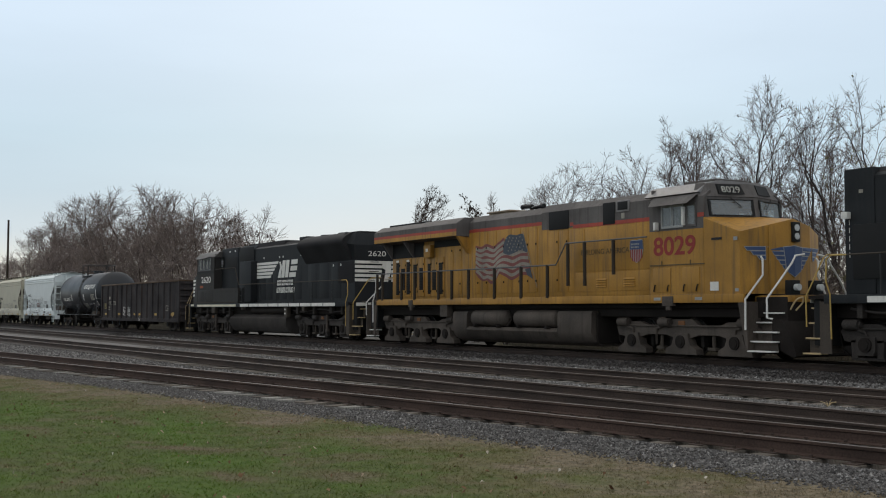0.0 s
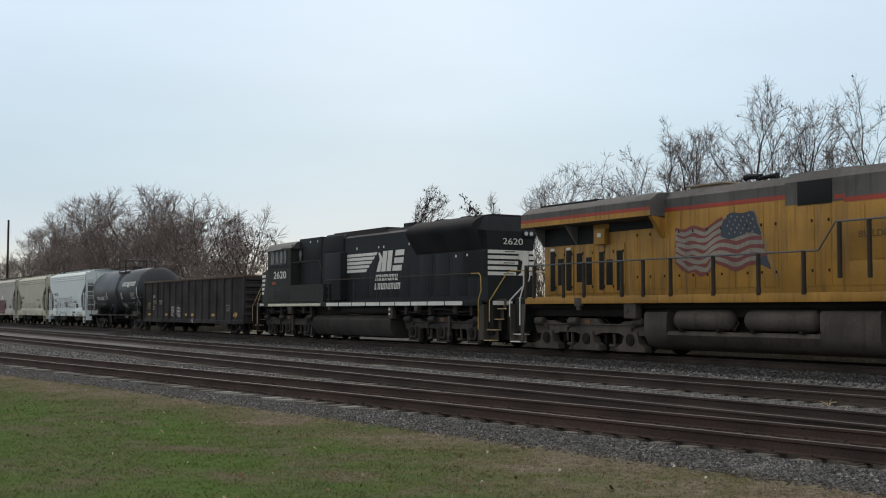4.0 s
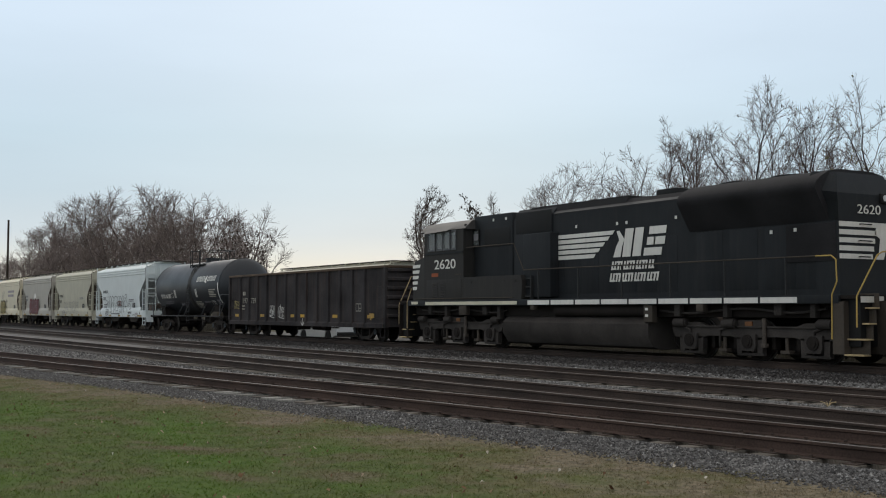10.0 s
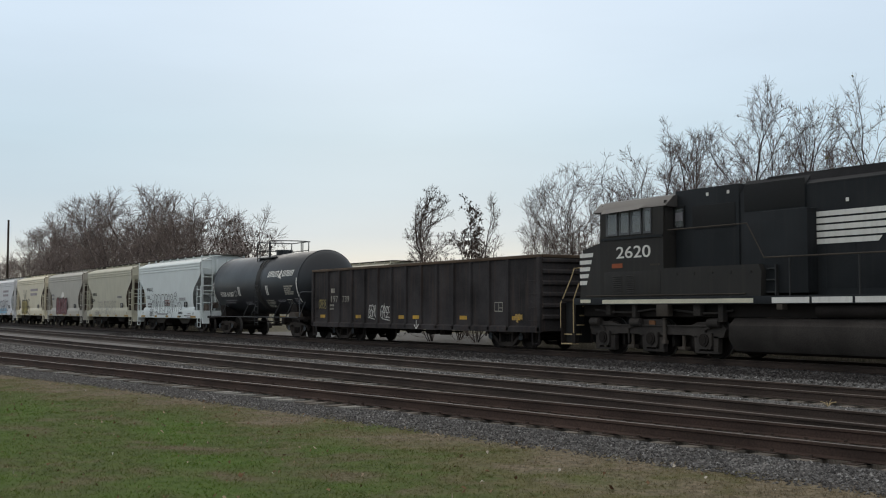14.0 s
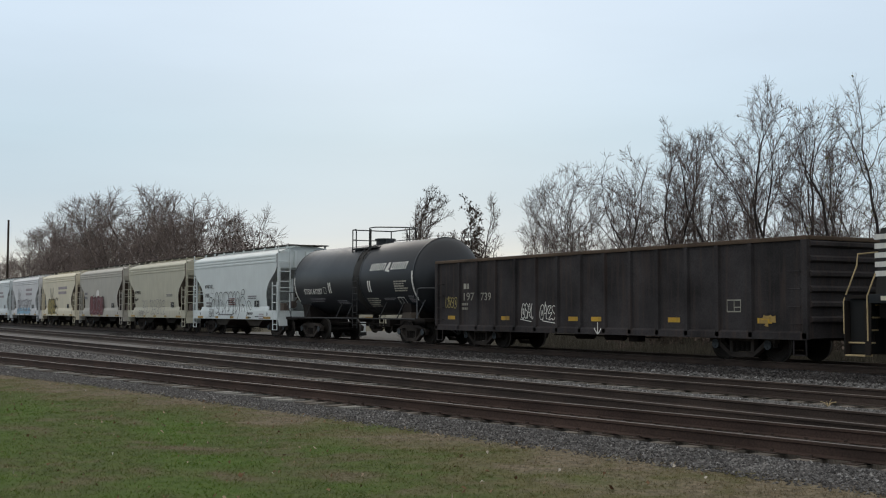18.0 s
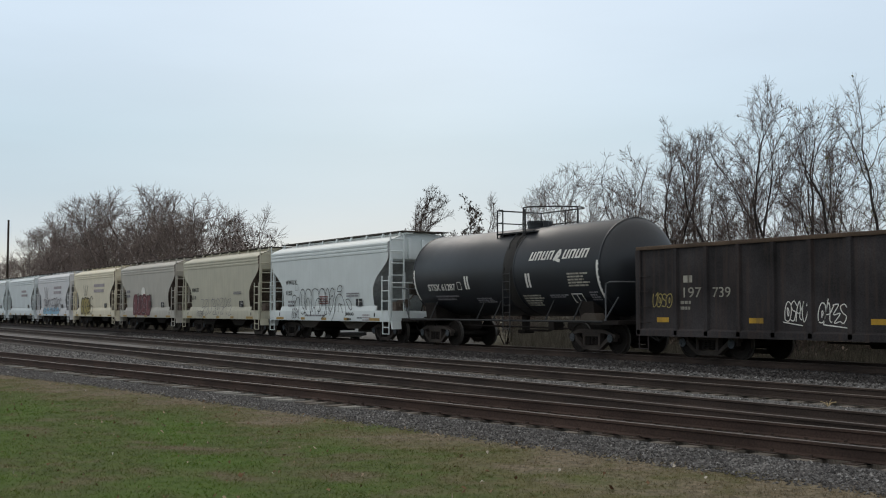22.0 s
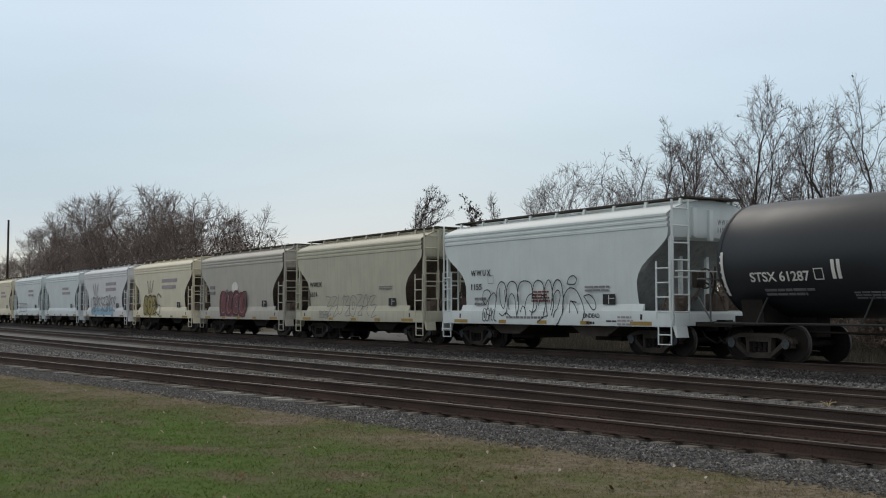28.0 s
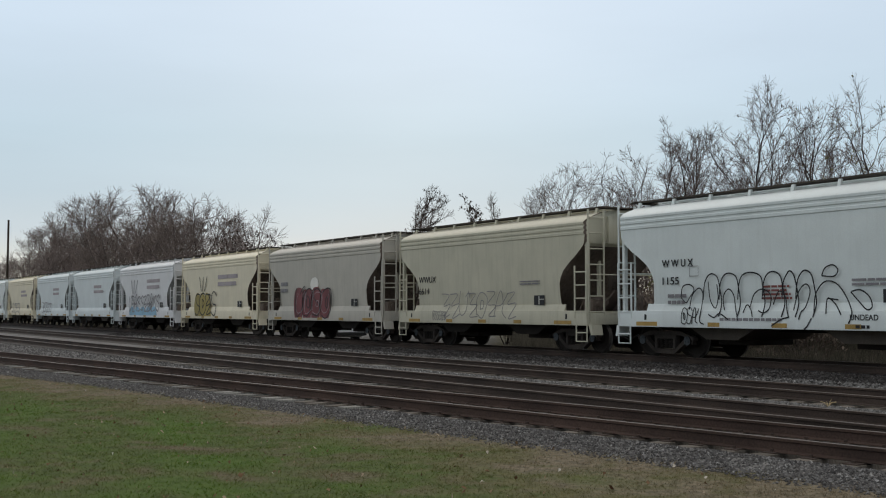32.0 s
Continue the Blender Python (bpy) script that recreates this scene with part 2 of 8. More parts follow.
class Geo:
    """Collects vertices and faces of one mesh."""

    def __init__(self):
        self.v, self.f = [], []

    def add(self, verts, faces):
        k = len(self.v)
        self.v += [tuple(p) for p in verts]
        self.f += [tuple(k + i for i in q) for q in faces]
        return self

    def box(self, x0, x1, y0, y1, z0, z1, c=0.0):
        if c <= 0:
            return self.add([(x, y, z) for x in (x0, x1) for y in (y0, y1) for z in (z0, z1)],
                            [(0, 1, 3, 2), (4, 6, 7, 5), (0, 4, 5, 1), (2, 3, 7, 6), (0, 2, 6, 4), (1, 5, 7, 3)])
        g = bmesh.new()
        bmesh.ops.create_cube(g, size=1.0)
        bmesh.ops.scale(g, vec=(x1 - x0, y1 - y0, z1 - z0), verts=g.verts)
        bmesh.ops.bevel(g, geom=g.edges[:], offset=c, segments=2, affect="EDGES", profile=0.6)
        bmesh.ops.translate(g, vec=((x0 + x1) / 2, (y0 + y1) / 2, (z0 + z1) / 2), verts=g.verts)
        g.verts.index_update()
        self.add([p.co[:] for p in g.verts], [[p.index for p in q.verts] for q in g.faces])
        g.free()
        return self

    def prism(self, profile, axis, lo, hi):
        n = len(profile)
        at = {"x": lambda a, b, c: (c, a, b), "y": lambda a, b, c: (a, c, b), "z": lambda a, b, c: (a, b, c)}[axis]
        self.add([at(a, b, lo) for a, b in profile] + [at(a, b, hi) for a, b in profile],
                 [(i, (i + 1) % n, n + (i + 1) % n, n + i) for i in range(n)] + [tuple(range(n))[::-1], tuple(range(n, 2 * n))])
        return self

    def loft(self, rings, caps=True):
        n = len(rings[0])
        faces = [(r * n + i, r * n + (i + 1) % n, (r + 1) * n + (i + 1) % n, (r + 1) * n + i) for r in range(len(rings) - 1) for i in range(n)]
        if caps:
            faces += [tuple(range(n))[::-1], tuple(range((len(rings) - 1) * n, len(rings) * n))]
        return self.add([p for r in rings for p in r], faces)

    def cyl(self, p0, p1, r, n=12, r1=None, caps=True):
        p0, p1 = Vector(p0), Vector(p1)
        d = (p1 - p0).normalized()
        a = d.orthogonal().normalized()
        b = d.cross(a)
        ring = lambda p, rad: [tuple(p + rad * (math.cos(t) * a + math.sin(t) * b)) for t in (2 * math.pi * i / n for i in range(n))]
        return self.loft([ring(p0, r), ring(p1, r if r1 is None else r1)], caps)

    def tube(self, pts, r, n=6):
        pts = [Vector(p) for p in pts]
        rings = []
        up = None
        for i, p in enumerate(pts):
            d = (pts[min(i + 1, len(pts) - 1)] - pts[max(i - 1, 0)]).normalized()
            if up is None:
                up = d.orthogonal().normalized()
            a = (up - d * up.dot(d)).normalized()
            up = a
            b = d.cross(a)
            rings.append([tuple(p + r * (math.cos(t) * a + math.sin(t) * b)) for t in (2 * math.pi * k / n for k in range(n))])
        return self.loft(rings)

    def lathe(self, profile, y_axis_center, n=24):
        """profile: (radius, y) pairs turned round the y axis through the centre (x, z)."""
        cx, cz = y_axis_center
        rings = [[(cx + r * math.cos(t), y, cz + r * math.sin(t)) for t in (2 * math.pi * i / n for i in range(n))] for r, y in profile]
        return self.loft(rings)

    def poly(self, pts, y):
        """A flat figure in an x-z plane, 6 mm thick, that faces -y."""
        return self.prism(pts, "y", y - 0.006, y)

    def ribbon(self, pts, w, y):
        pts = [Vector((a, b)) for a, b in pts]
        k = len(self.v)
        n = len(pts)
        for i, p in enumerate(pts):
            d = (pts[min(i + 1, n - 1)] - pts[max(i - 1, 0)])
            d = d.normalized() if d.length > 1e-6 else Vector((1, 0))
            s = Vector((-d.y, d.x)) * (w / 2)
            for q in (p + s, p - s):
                self.v.append((q.x, y, q.y))
        self.f += [(k + 2 * i, k + 2 * i + 1, k + 2 * i + 3, k + 2 * i + 2) for i in range(n - 1)]
        return self


def mesh_of(name, g, material, smooth=40):
    me = bpy.data.meshes.new(name)
    me.from_pydata(g.v, [], g.f)
    me.materials.append(M[material])
    bm = bmesh.new()
    bm.from_mesh(me)
    bmesh.ops.recalc_face_normals(bm, faces=bm.faces)
    bm.to_mesh(me)
    bm.free()
    if smooth:
        me.polygons.foreach_set("use_smooth", [True] * len(me.polygons))
        me.set_sharp_from_angle(angle=radians(smooth))
    me.update()
    return me


TINY = {"small_writing", "name_bars", "sill_writing", "red_notice", "number_writing", "owner_bars"}   # writing too small to pick apart


def part(name, g, material, parent=None, label="", smooth=40):
    ob = new(name, g if isinstance(g, bpy.types.Mesh) else mesh_of(name, g, material, smooth))
    ob.parent = parent
    if name in TINY:
        return tagged(ob, label, kind="stuff")
    return tagged(ob, label)


def thing(name, x, y, z, label, category, group=""):
    ob = new(name)
    ob.location = (x, y, z)
    ob.empty_display_size = 0.5
    return tagged(ob, label, category, group)


def lettering(name, text, x, z, height, y, material, parent, label="", width=None, face="-y", bold=0.0):
    """Text on the side that faces -y (or on an end that faces +x), x and z its lower left corner."""
    cu = bpy.data.curves.new(name, "FONT")
    cu.body, cu.size, cu.extrude, cu.offset = text, 1.0, 0.003, bold
    tmp = new(name, cu)
    me = bpy.data.meshes.new_from_object(tmp.evaluated_get(bpy.context.evaluated_depsgraph_get()))
    bpy.data.objects.remove(tmp)
    co = np.array([v.co[:] for v in me.vertices])
    lo, hi = co.min(0), co.max(0)
    sz = height / (hi[1] - lo[1])
    sx = sz if width is None else width / (hi[0] - lo[0])
    for v in me.vertices:
        a, b, c = (v.co.x - lo[0]) * sx, (v.co.y - lo[1]) * sz, v.co.z
        v.co = (x + a, y - c, z + b) if face == "-y" else (y + c, x + a, z + b)
    me.materials.clear()
    me.materials.append(M[material])
    ob = new(name, me)
    ob.parent = parent
    return tagged(ob, label)


def bars(g, x, z, w, h, rows, y, gaps=3, seed=0):
    """Lines of unreadable small writing as plain bars."""
    rnd = random.Random(seed)
    step = h / rows
    for i in range(rows):
        a = x
        ww = w * rnd.uniform(0.7, 1.0)
        while a < x + ww - 0.03:
            b = min(a + ww / gaps * rnd.uniform(0.5, 1.1), x + ww)
            zz = z + i * step
            g.poly([(a, zz), (b, zz), (b, zz + step * 0.55), (a, zz + step * 0.55)], y)
            a = b + 0.035
    return g
# ---- the setting: ground, tracks, trees ----
SIDING_A = lambda x: 11.28 + 0.12 * (x + 8.2)      # centre lines of the four tracks
SIDING_B = lambda x: 13.35 + 0.018 * (x + 10)
SIDING_C = lambda x: 17.32
MAIN_Y = 22.7


def lerp(v, pts):
    return float(np.interp(v, [p[0] for p in pts], [p[1] for p in pts]))


def ground_z(x, y):
    d = y - SIDING_A(x)
    z = lerp(y, [(-50, -0.43), (18.2, -0.42), (18.7, -0.37), (19.6, -0.40), (20.9, -0.2), (24.5, -0.2), (26.0, -0.62), (60, -0.7), (400, -0.7)])
    if 14.9 < y < 16.2:
        z += 0.05 * math.sin((y - 14.9) / 1.3 * math.pi)
    if y < 19:
        shoulder = lerp(d, [(-60, -0.62), (-9, -0.50), (-2.3, -0.475), (-1.8, -0.425), (-1.55, -0.41), (-1.35, -0.44), (0, -0.44)])
        z = min(z, shoulder) if d < 0 else z
        if d < -2.4:
            z += 0.025 * noise.noise((x * 0.5, y * 0.5, 0)) + 0.012 * noise.noise((x * 2.1, y * 2.1, 3))
        else:
            z += 0.014 * noise.noise((x * 3.0, y * 3.0, 9))
            if x > -17.6 and d < 0:   # ballast heaped over the tie ends
                z += 0.05 * min(1, (x + 17.6) / 0.8) * lerp(d, [(-1.8, 0), (-1.5, 1), (-1.25, 1), (-0.95, 0)])
        for c in (d, y - SIDING_B(x), y - SIDING_C(x)):   # low cribs between the ties
            z -= 0.05 * lerp(abs(c), [(0.95, 1), (1.15, 0)])
    return z


def ground_material(name="ground_grass_and_ballast", blades=False):
    m = bpy.data.materials.new(name)
    m.use_nodes = True
    n, l = m.node_tree.nodes, m.node_tree.links
    b = n["Principled BSDF"]
    b.inputs["Roughness"].default_value = 0.95
    b.inputs["Specular IOR Level"].default_value = 0.15
    co = n.new("ShaderNodeTexCoord")
    sep = n.new("ShaderNodeSeparateXYZ")
    l.new(co.outputs["Object"], sep.inputs[0])
    X, Y = sep.outputs[0], sep.outputs[1]

    def tex(scale, detail=5, kind="ShaderNodeTexNoise"):
        t = n.new(kind)
        t.inputs["Scale"].default_value = scale
        if kind == "ShaderNodeTexNoise":
            t.inputs["Detail"].default_value = detail
        l.new(co.outputs["Object"], t.inputs["Vector"])
        return t.outputs[0]

    def calc(op, a, c):
        t = n.new("ShaderNodeMath")
        t.operation = op
        for i, q in enumerate((a, c)):
            if isinstance(q, (int, float)):
                t.inputs[i].default_value = q
            else:
                l.new(q, t.inputs[i])
        return t.outputs[0]

    def ramp(v, a, c, lo=0.0, hi=1.0):
        t = n.new("ShaderNodeMapRange")
        t.interpolation_type = "SMOOTHSTEP"
        for i, q in enumerate((a, c, lo, hi)):
            t.inputs[i + 1].default_value = q
        l.new(v, t.inputs[0])
        return t.outputs[0]

    def blend(f, a, c):
        t = n.new("ShaderNodeMix")
        t.data_type = "RGBA"
        for i, q in ((0, f), (6, a), (7, c)):
            if isinstance(q, tuple):
                t.inputs[i].default_value = (*q, 1)
            else:
                l.new(q, t.inputs[i])
        return t.outputs[2]

    d = calc("SUBTRACT", calc("SUBTRACT", Y, calc("MULTIPLY", X, 0.12)), 12.264)
    wob = calc("MULTIPLY", calc("SUBTRACT", tex(0.9), 0.5), 0.9)
    fine = calc("MULTIPLY", calc("SUBTRACT", tex(14.0), 0.5), 0.5)
    dw = calc("ADD", calc("ADD", d, wob), fine)
    stone = blend(ramp(tex(40, 2, "ShaderNodeTexVoronoi"), 0.0, 0.75), (0.048, 0.044, 0.042), (0.185, 0.175, 0.167))
    stone = blend(ramp(tex(0.35), 0.35, 0.7, 0.0, 0.45), stone, (0.100, 0.093, 0.088))
    stone = blend(ramp(tex(2.5), 0.62, 0.75, 0.0, 0.5), stone, (0.10, 0.085, 0.07))
    dirt = blend(ramp(tex(22.0), 0.35, 0.65), (0.030, 0.025, 0.022), (0.072, 0.062, 0.055))
    cinder = blend(ramp(tex(30.0), 0.4, 0.6), (0.026, 0.023, 0.022), (0.060, 0.054, 0.051))
    yw = calc("ADD", Y, calc("MULTIPLY", wob, 0.6))
    d_b = calc("SUBTRACT", calc("SUBTRACT", Y, calc("MULTIPLY", X, 0.018)), 13.53)
    d_c = calc("SUBTRACT", Y, 17.32)
    for dd in (d, d_b, d_c):
        stone = blend(ramp(calc("ADD", calc("ABSOLUTE", dd, 0), fine), 1.15, 1.45, 0.85, 0.0), stone, dirt)
    rubble = blend(ramp(yw, 19.9, 20.6), stone, cinder)
    tan = blend(ramp(tex(11.0), 0.35, 0.65), (0.102, 0.083, 0.054), (0.182, 0.148, 0.100))
    green = blend(ramp(tex(7.0), 0.3, 0.7), (0.052, 0.070, 0.017), (0.080, 0.104, 0.026))
    olive = blend(ramp(tex(9.0), 0.3, 0.7), (0.076, 0.073, 0.030), (0.125, 0.113, 0.052))
    soil = blend(ramp(tex(20.0), 0.35, 0.65), (0.085, 0.062, 0.042), (0.165, 0.123, 0.085))
    vivid = blend(ramp(tex(8.0), 0.3, 0.7), (0.046, 0.084, 0.011), (0.074, 0.118, 0.018))

    def patch(cx, cy, rx, ry, turn):
        """1 in the middle of a worn or lush patch of the lawn, 0 outside, with a ragged edge."""
        u = calc("ADD", calc("MULTIPLY", calc("SUBTRACT", X, cx), math.cos(turn) / rx), calc("MULTIPLY", calc("SUBTRACT", Y, cy), math.sin(turn) / rx))
        v = calc("ADD", calc("MULTIPLY", calc("SUBTRACT", Y, cy), math.cos(turn) / ry), calc("MULTIPLY", calc("SUBTRACT", X, cx), -math.sin(turn) / ry))
        r = calc("SQRT", calc("ADD", calc("MULTIPLY", u, u), calc("MULTIPLY", v, v)), 0)
        return ramp(calc("ADD", r, rag), 1.35, 0.25)

    rag = calc("MULTIPLY", calc("SUBTRACT", tex(1.6, 6), 0.5), 1.8)
    # green grows thicker away from the ballast and from the path on the right
    lush = calc("ADD", calc("ADD", calc("MULTIPLY", d, -0.06), ramp(d, -2.7, -5.9, 0.0, 1.0)), calc("MULTIPLY", calc("MAXIMUM", calc("ADD", X, 13.5), 0.0), -0.075))
    lush = calc("ADD", lush, calc("ADD", calc("MULTIPLY", tex(0.55, 4), 2.3), calc("MULTIPLY", tex(2.6, 5), 1.3)))
    lush = calc("ADD", lush, calc("MULTIPLY", calc("MAXIMUM", calc("SUBTRACT", calc("MULTIPLY", X, -1.0), 19.0), 0.0), -0.020))
    lawn = blend(ramp(lush, 1.60, 2.12), tan, olive)
    lawn = blend(ramp(lush, 2.08, 2.62), lawn, green)
    for cx, cy, rx, ry, turn, f in ((-16.6, 5.5, 1.9, 0.75, -0.25, 1.0), (-12.9, 4.8, 1.1, 0.55, 0.5, 0.9), (-21.0, 3.9, 2.6, 0.9, -0.3, 0.75), (-13.6, 6.55, 1.1, 0.55, -0.3, 0.55), (-10.8, 4.0, 0.8, 0.4, 0.3, 0.8), (-16.5, 2.8, 2.4, 0.9, -0.2, 0.5), (-9.3, 7.6, 1.0, 0.5, 0.2, 0.3)):
        lawn = blend(calc("MULTIPLY", patch(cx, cy, rx, ry, turn), f), lawn, vivid)
    for cx, cy, rx, ry, turn, f in ((-14.1, 4.9, 0.85, 0.24, 0.75, 0.8), (-11.9, 4.2, 1.0, 0.30, 0.5, 0.7), (-18.3, 5.1, 1.3, 0.30, 0.2, 0.5), (-10.6, 5.6, 1.1, 0.40, 0.3, 0.6), (-17.6, 3.6, 1.2, 0.35, 0.1, 0.35)):
        lawn = blend(calc("MULTIPLY", patch(cx, cy, rx, ry, turn), f), lawn, soil)
    lawn = blend(calc("MULTIPLY", ramp(tex(1.15, 5), 0.52, 0.66, 0.0, 0.5), ramp(d, -3.2, -4.4)), lawn, soil)
    lawn = blend(calc("MULTIPLY", ramp(tex(0.8, 6), 0.53, 0.66, 0.0, 0.6), ramp(d, -3.6, -4.8)), lawn, vivid)
    if blades:
        geo = n.new("ShaderNodeNewGeometry")
        tone = ramp(geo.outputs["Random Per Island"], 0.0, 1.0, 1.25, 1.5)
        t = n.new("ShaderNodeMix")
        t.data_type, t.blend_type = "RGBA", "MULTIPLY"
        t.inputs[0].default_value = 1.0
        l.new(lawn, t.inputs[6])
        l.new(tone, t.inputs[7])
        straw = blend(ramp(geo.outputs["Random Per Island"], 0.90, 0.96, 0.0, 0.6), t.outputs[2], (0.33, 0.26, 0.17))
        thin, thru, mix = n.new("ShaderNodeBsdfDiffuse"), n.new("ShaderNodeBsdfTranslucent"), n.new("ShaderNodeMixShader")
        l.new(straw, thin.inputs[0])
        l.new(straw, thru.inputs[0])
        mix.inputs[0].default_value = 0.5
        l.new(thin.outputs[0], mix.inputs[1])
        l.new(thru.outputs[0], mix.inputs[2])
        l.new(mix.outputs[0], n["Material Output"].inputs[0])
        return m
    near = blend(ramp(calc("SUBTRACT", dw, ramp(X, -35.0, -27.0, 0.0, 0.32)), -2.52, -2.27), lawn, rubble)
    field = blend(ramp(tex(3.0), 0.35, 0.65), (0.05, 0.045, 0.028), (0.11, 0.095, 0.06))
    lot = calc("MULTIPLY", calc("MULTIPLY", ramp(calc("ADD", X, calc("MULTIPLY", Y, 1.45)), 0.0, -2.5), ramp(X, -96.0, -93.0)), calc("MULTIPLY", ramp(yw, 26.3, 27.0), ramp(yw, 52.0, 50.0)))
    field = blend(lot, field, (0.115, 0.109, 0.101))
    out = blend(ramp(yw, 25.0, 26.0), near, field)
    l.new(out, b.inputs["Base Color"])
    bp = n.new("ShaderNodeBump")
    bp.inputs["Strength"].default_value, bp.inputs["Distance"].default_value = 0.4, 0.03
    l.new(tex(24.0, 4), bp.inputs["Height"])
    l.new(bp.outputs[0], b.inputs["Normal"])
    return m


M["ground"] = ground_material()
M["grass"] = ground_material("grass_blades", True)


def build_ground():
    xs = [-3000, -1500, -800, -500, -300, -220, -160, -120, -90, -75] + list(np.arange(-65, 4.1, 0.5)) + [6, 9, 14, 22, 40, 80, 200, 600, 2000]
    ys = [-2000, -600, -200, -60, -25, -10, -4, -1] + list(np.arange(0, 6.0, 0.3)) + list(np.arange(6.0, 19.0, 0.15)) + list(np.arange(19.0, 27.1, 0.3)) + [29, 33, 40, 55, 80, 130, 250, 600, 1500, 3500]
    g = Geo()
    g.v = [(float(x), float(y), ground_z(x, y)) for x in xs for y in ys]
    ny = len(ys)
    g.f = [(i * ny + j, (i + 1) * ny + j, (i + 1) * ny + j + 1, i * ny + j + 1) for i in range(len(xs) - 1) for j in range(ny - 1)]
    ob = part("ground", g, "ground")
    tagged(ob, "green and tan autumn grass running into grey track ballast", "ground", kind="structure")


build_ground()

RAIL = [(-0.07, -0.172), (0.07, -0.172), (0.07, -0.160), (0.012, -0.142), (0.010, -0.048), (0.036, -0.036), (0.037, -0.004), (-0.037, -0.004), (-0.036, -0.036), (-0.010, -0.048), (-0.012, -0.142), (-0.07, -0.160)]


def build_track(name, centre, z, x0, x1, label, ties):
    """Two rails with worn tops, and the ties near the camera."""
    tr = new(name)
    slope = (centre(x1) - centre(x0)) / (x1 - x0)
    tr.location = (0, centre(0), z)
    tr.rotation_euler = (0, 0, math.atan(slope))
    tagged(tr, label, "railway track", kind="structure")
    for s in (-0.754, 0.754):
        rail = part("rail", Geo().prism([(s + a, b) for a, b in RAIL], "x", x0, x1), "rail_rust" if name.endswith("near") else "rail_web", tr, "rust-brown steel rail")
        part("running_surface", Geo().prism([(s - 0.033, -0.005), (s + 0.033, -0.005), (s + 0.028, 0.0), (s - 0.028, 0.0)], "x", x0, x1), "rail_top", rail, "worn shiny rail top")
    rnd = random.Random(5)
    tie = mesh_of("tie", Geo().box(-0.115, 0.115, -1.3, 1.3, -0.175, 0.0, 0.012), "tie")
    tie_light = mesh_of("tie_weathered", Geo().box(-0.115, 0.115, -1.3, 1.3, -0.175, 0.0, 0.012), "tie_end")
    plate = mesh_of("tie_plate", Geo().box(-0.09, 0.09, -0.17, 0.17, 0, 0.014).box(-0.02, 0.02, -0.105, -0.075, 0.01, 0.045).box(-0.02, 0.02, 0.075, 0.105, 0.01, 0.045), "rail_web")
    for i, x in enumerate(np.arange(ties[0], ties[1], ties[2])):
        t = part("tie", tie_light if rnd.random() < ties[3] and x < -17.2 else tie, "tie", tr)
        t.matrix_basis = pose(float(x) + rnd.uniform(-0.03, 0.03), rnd.uniform(-0.06, 0.06), -0.182 + rnd.uniform(-0.012, 0.004), 0, 0, rnd.uniform(-1.2, 1.2))
        if ties[4]:
            for s in (-0.754, 0.754):
                p = part("tie_plate", plate, "rail_web", t)
                p.location = (0, s, 0)


# ---- trees ----


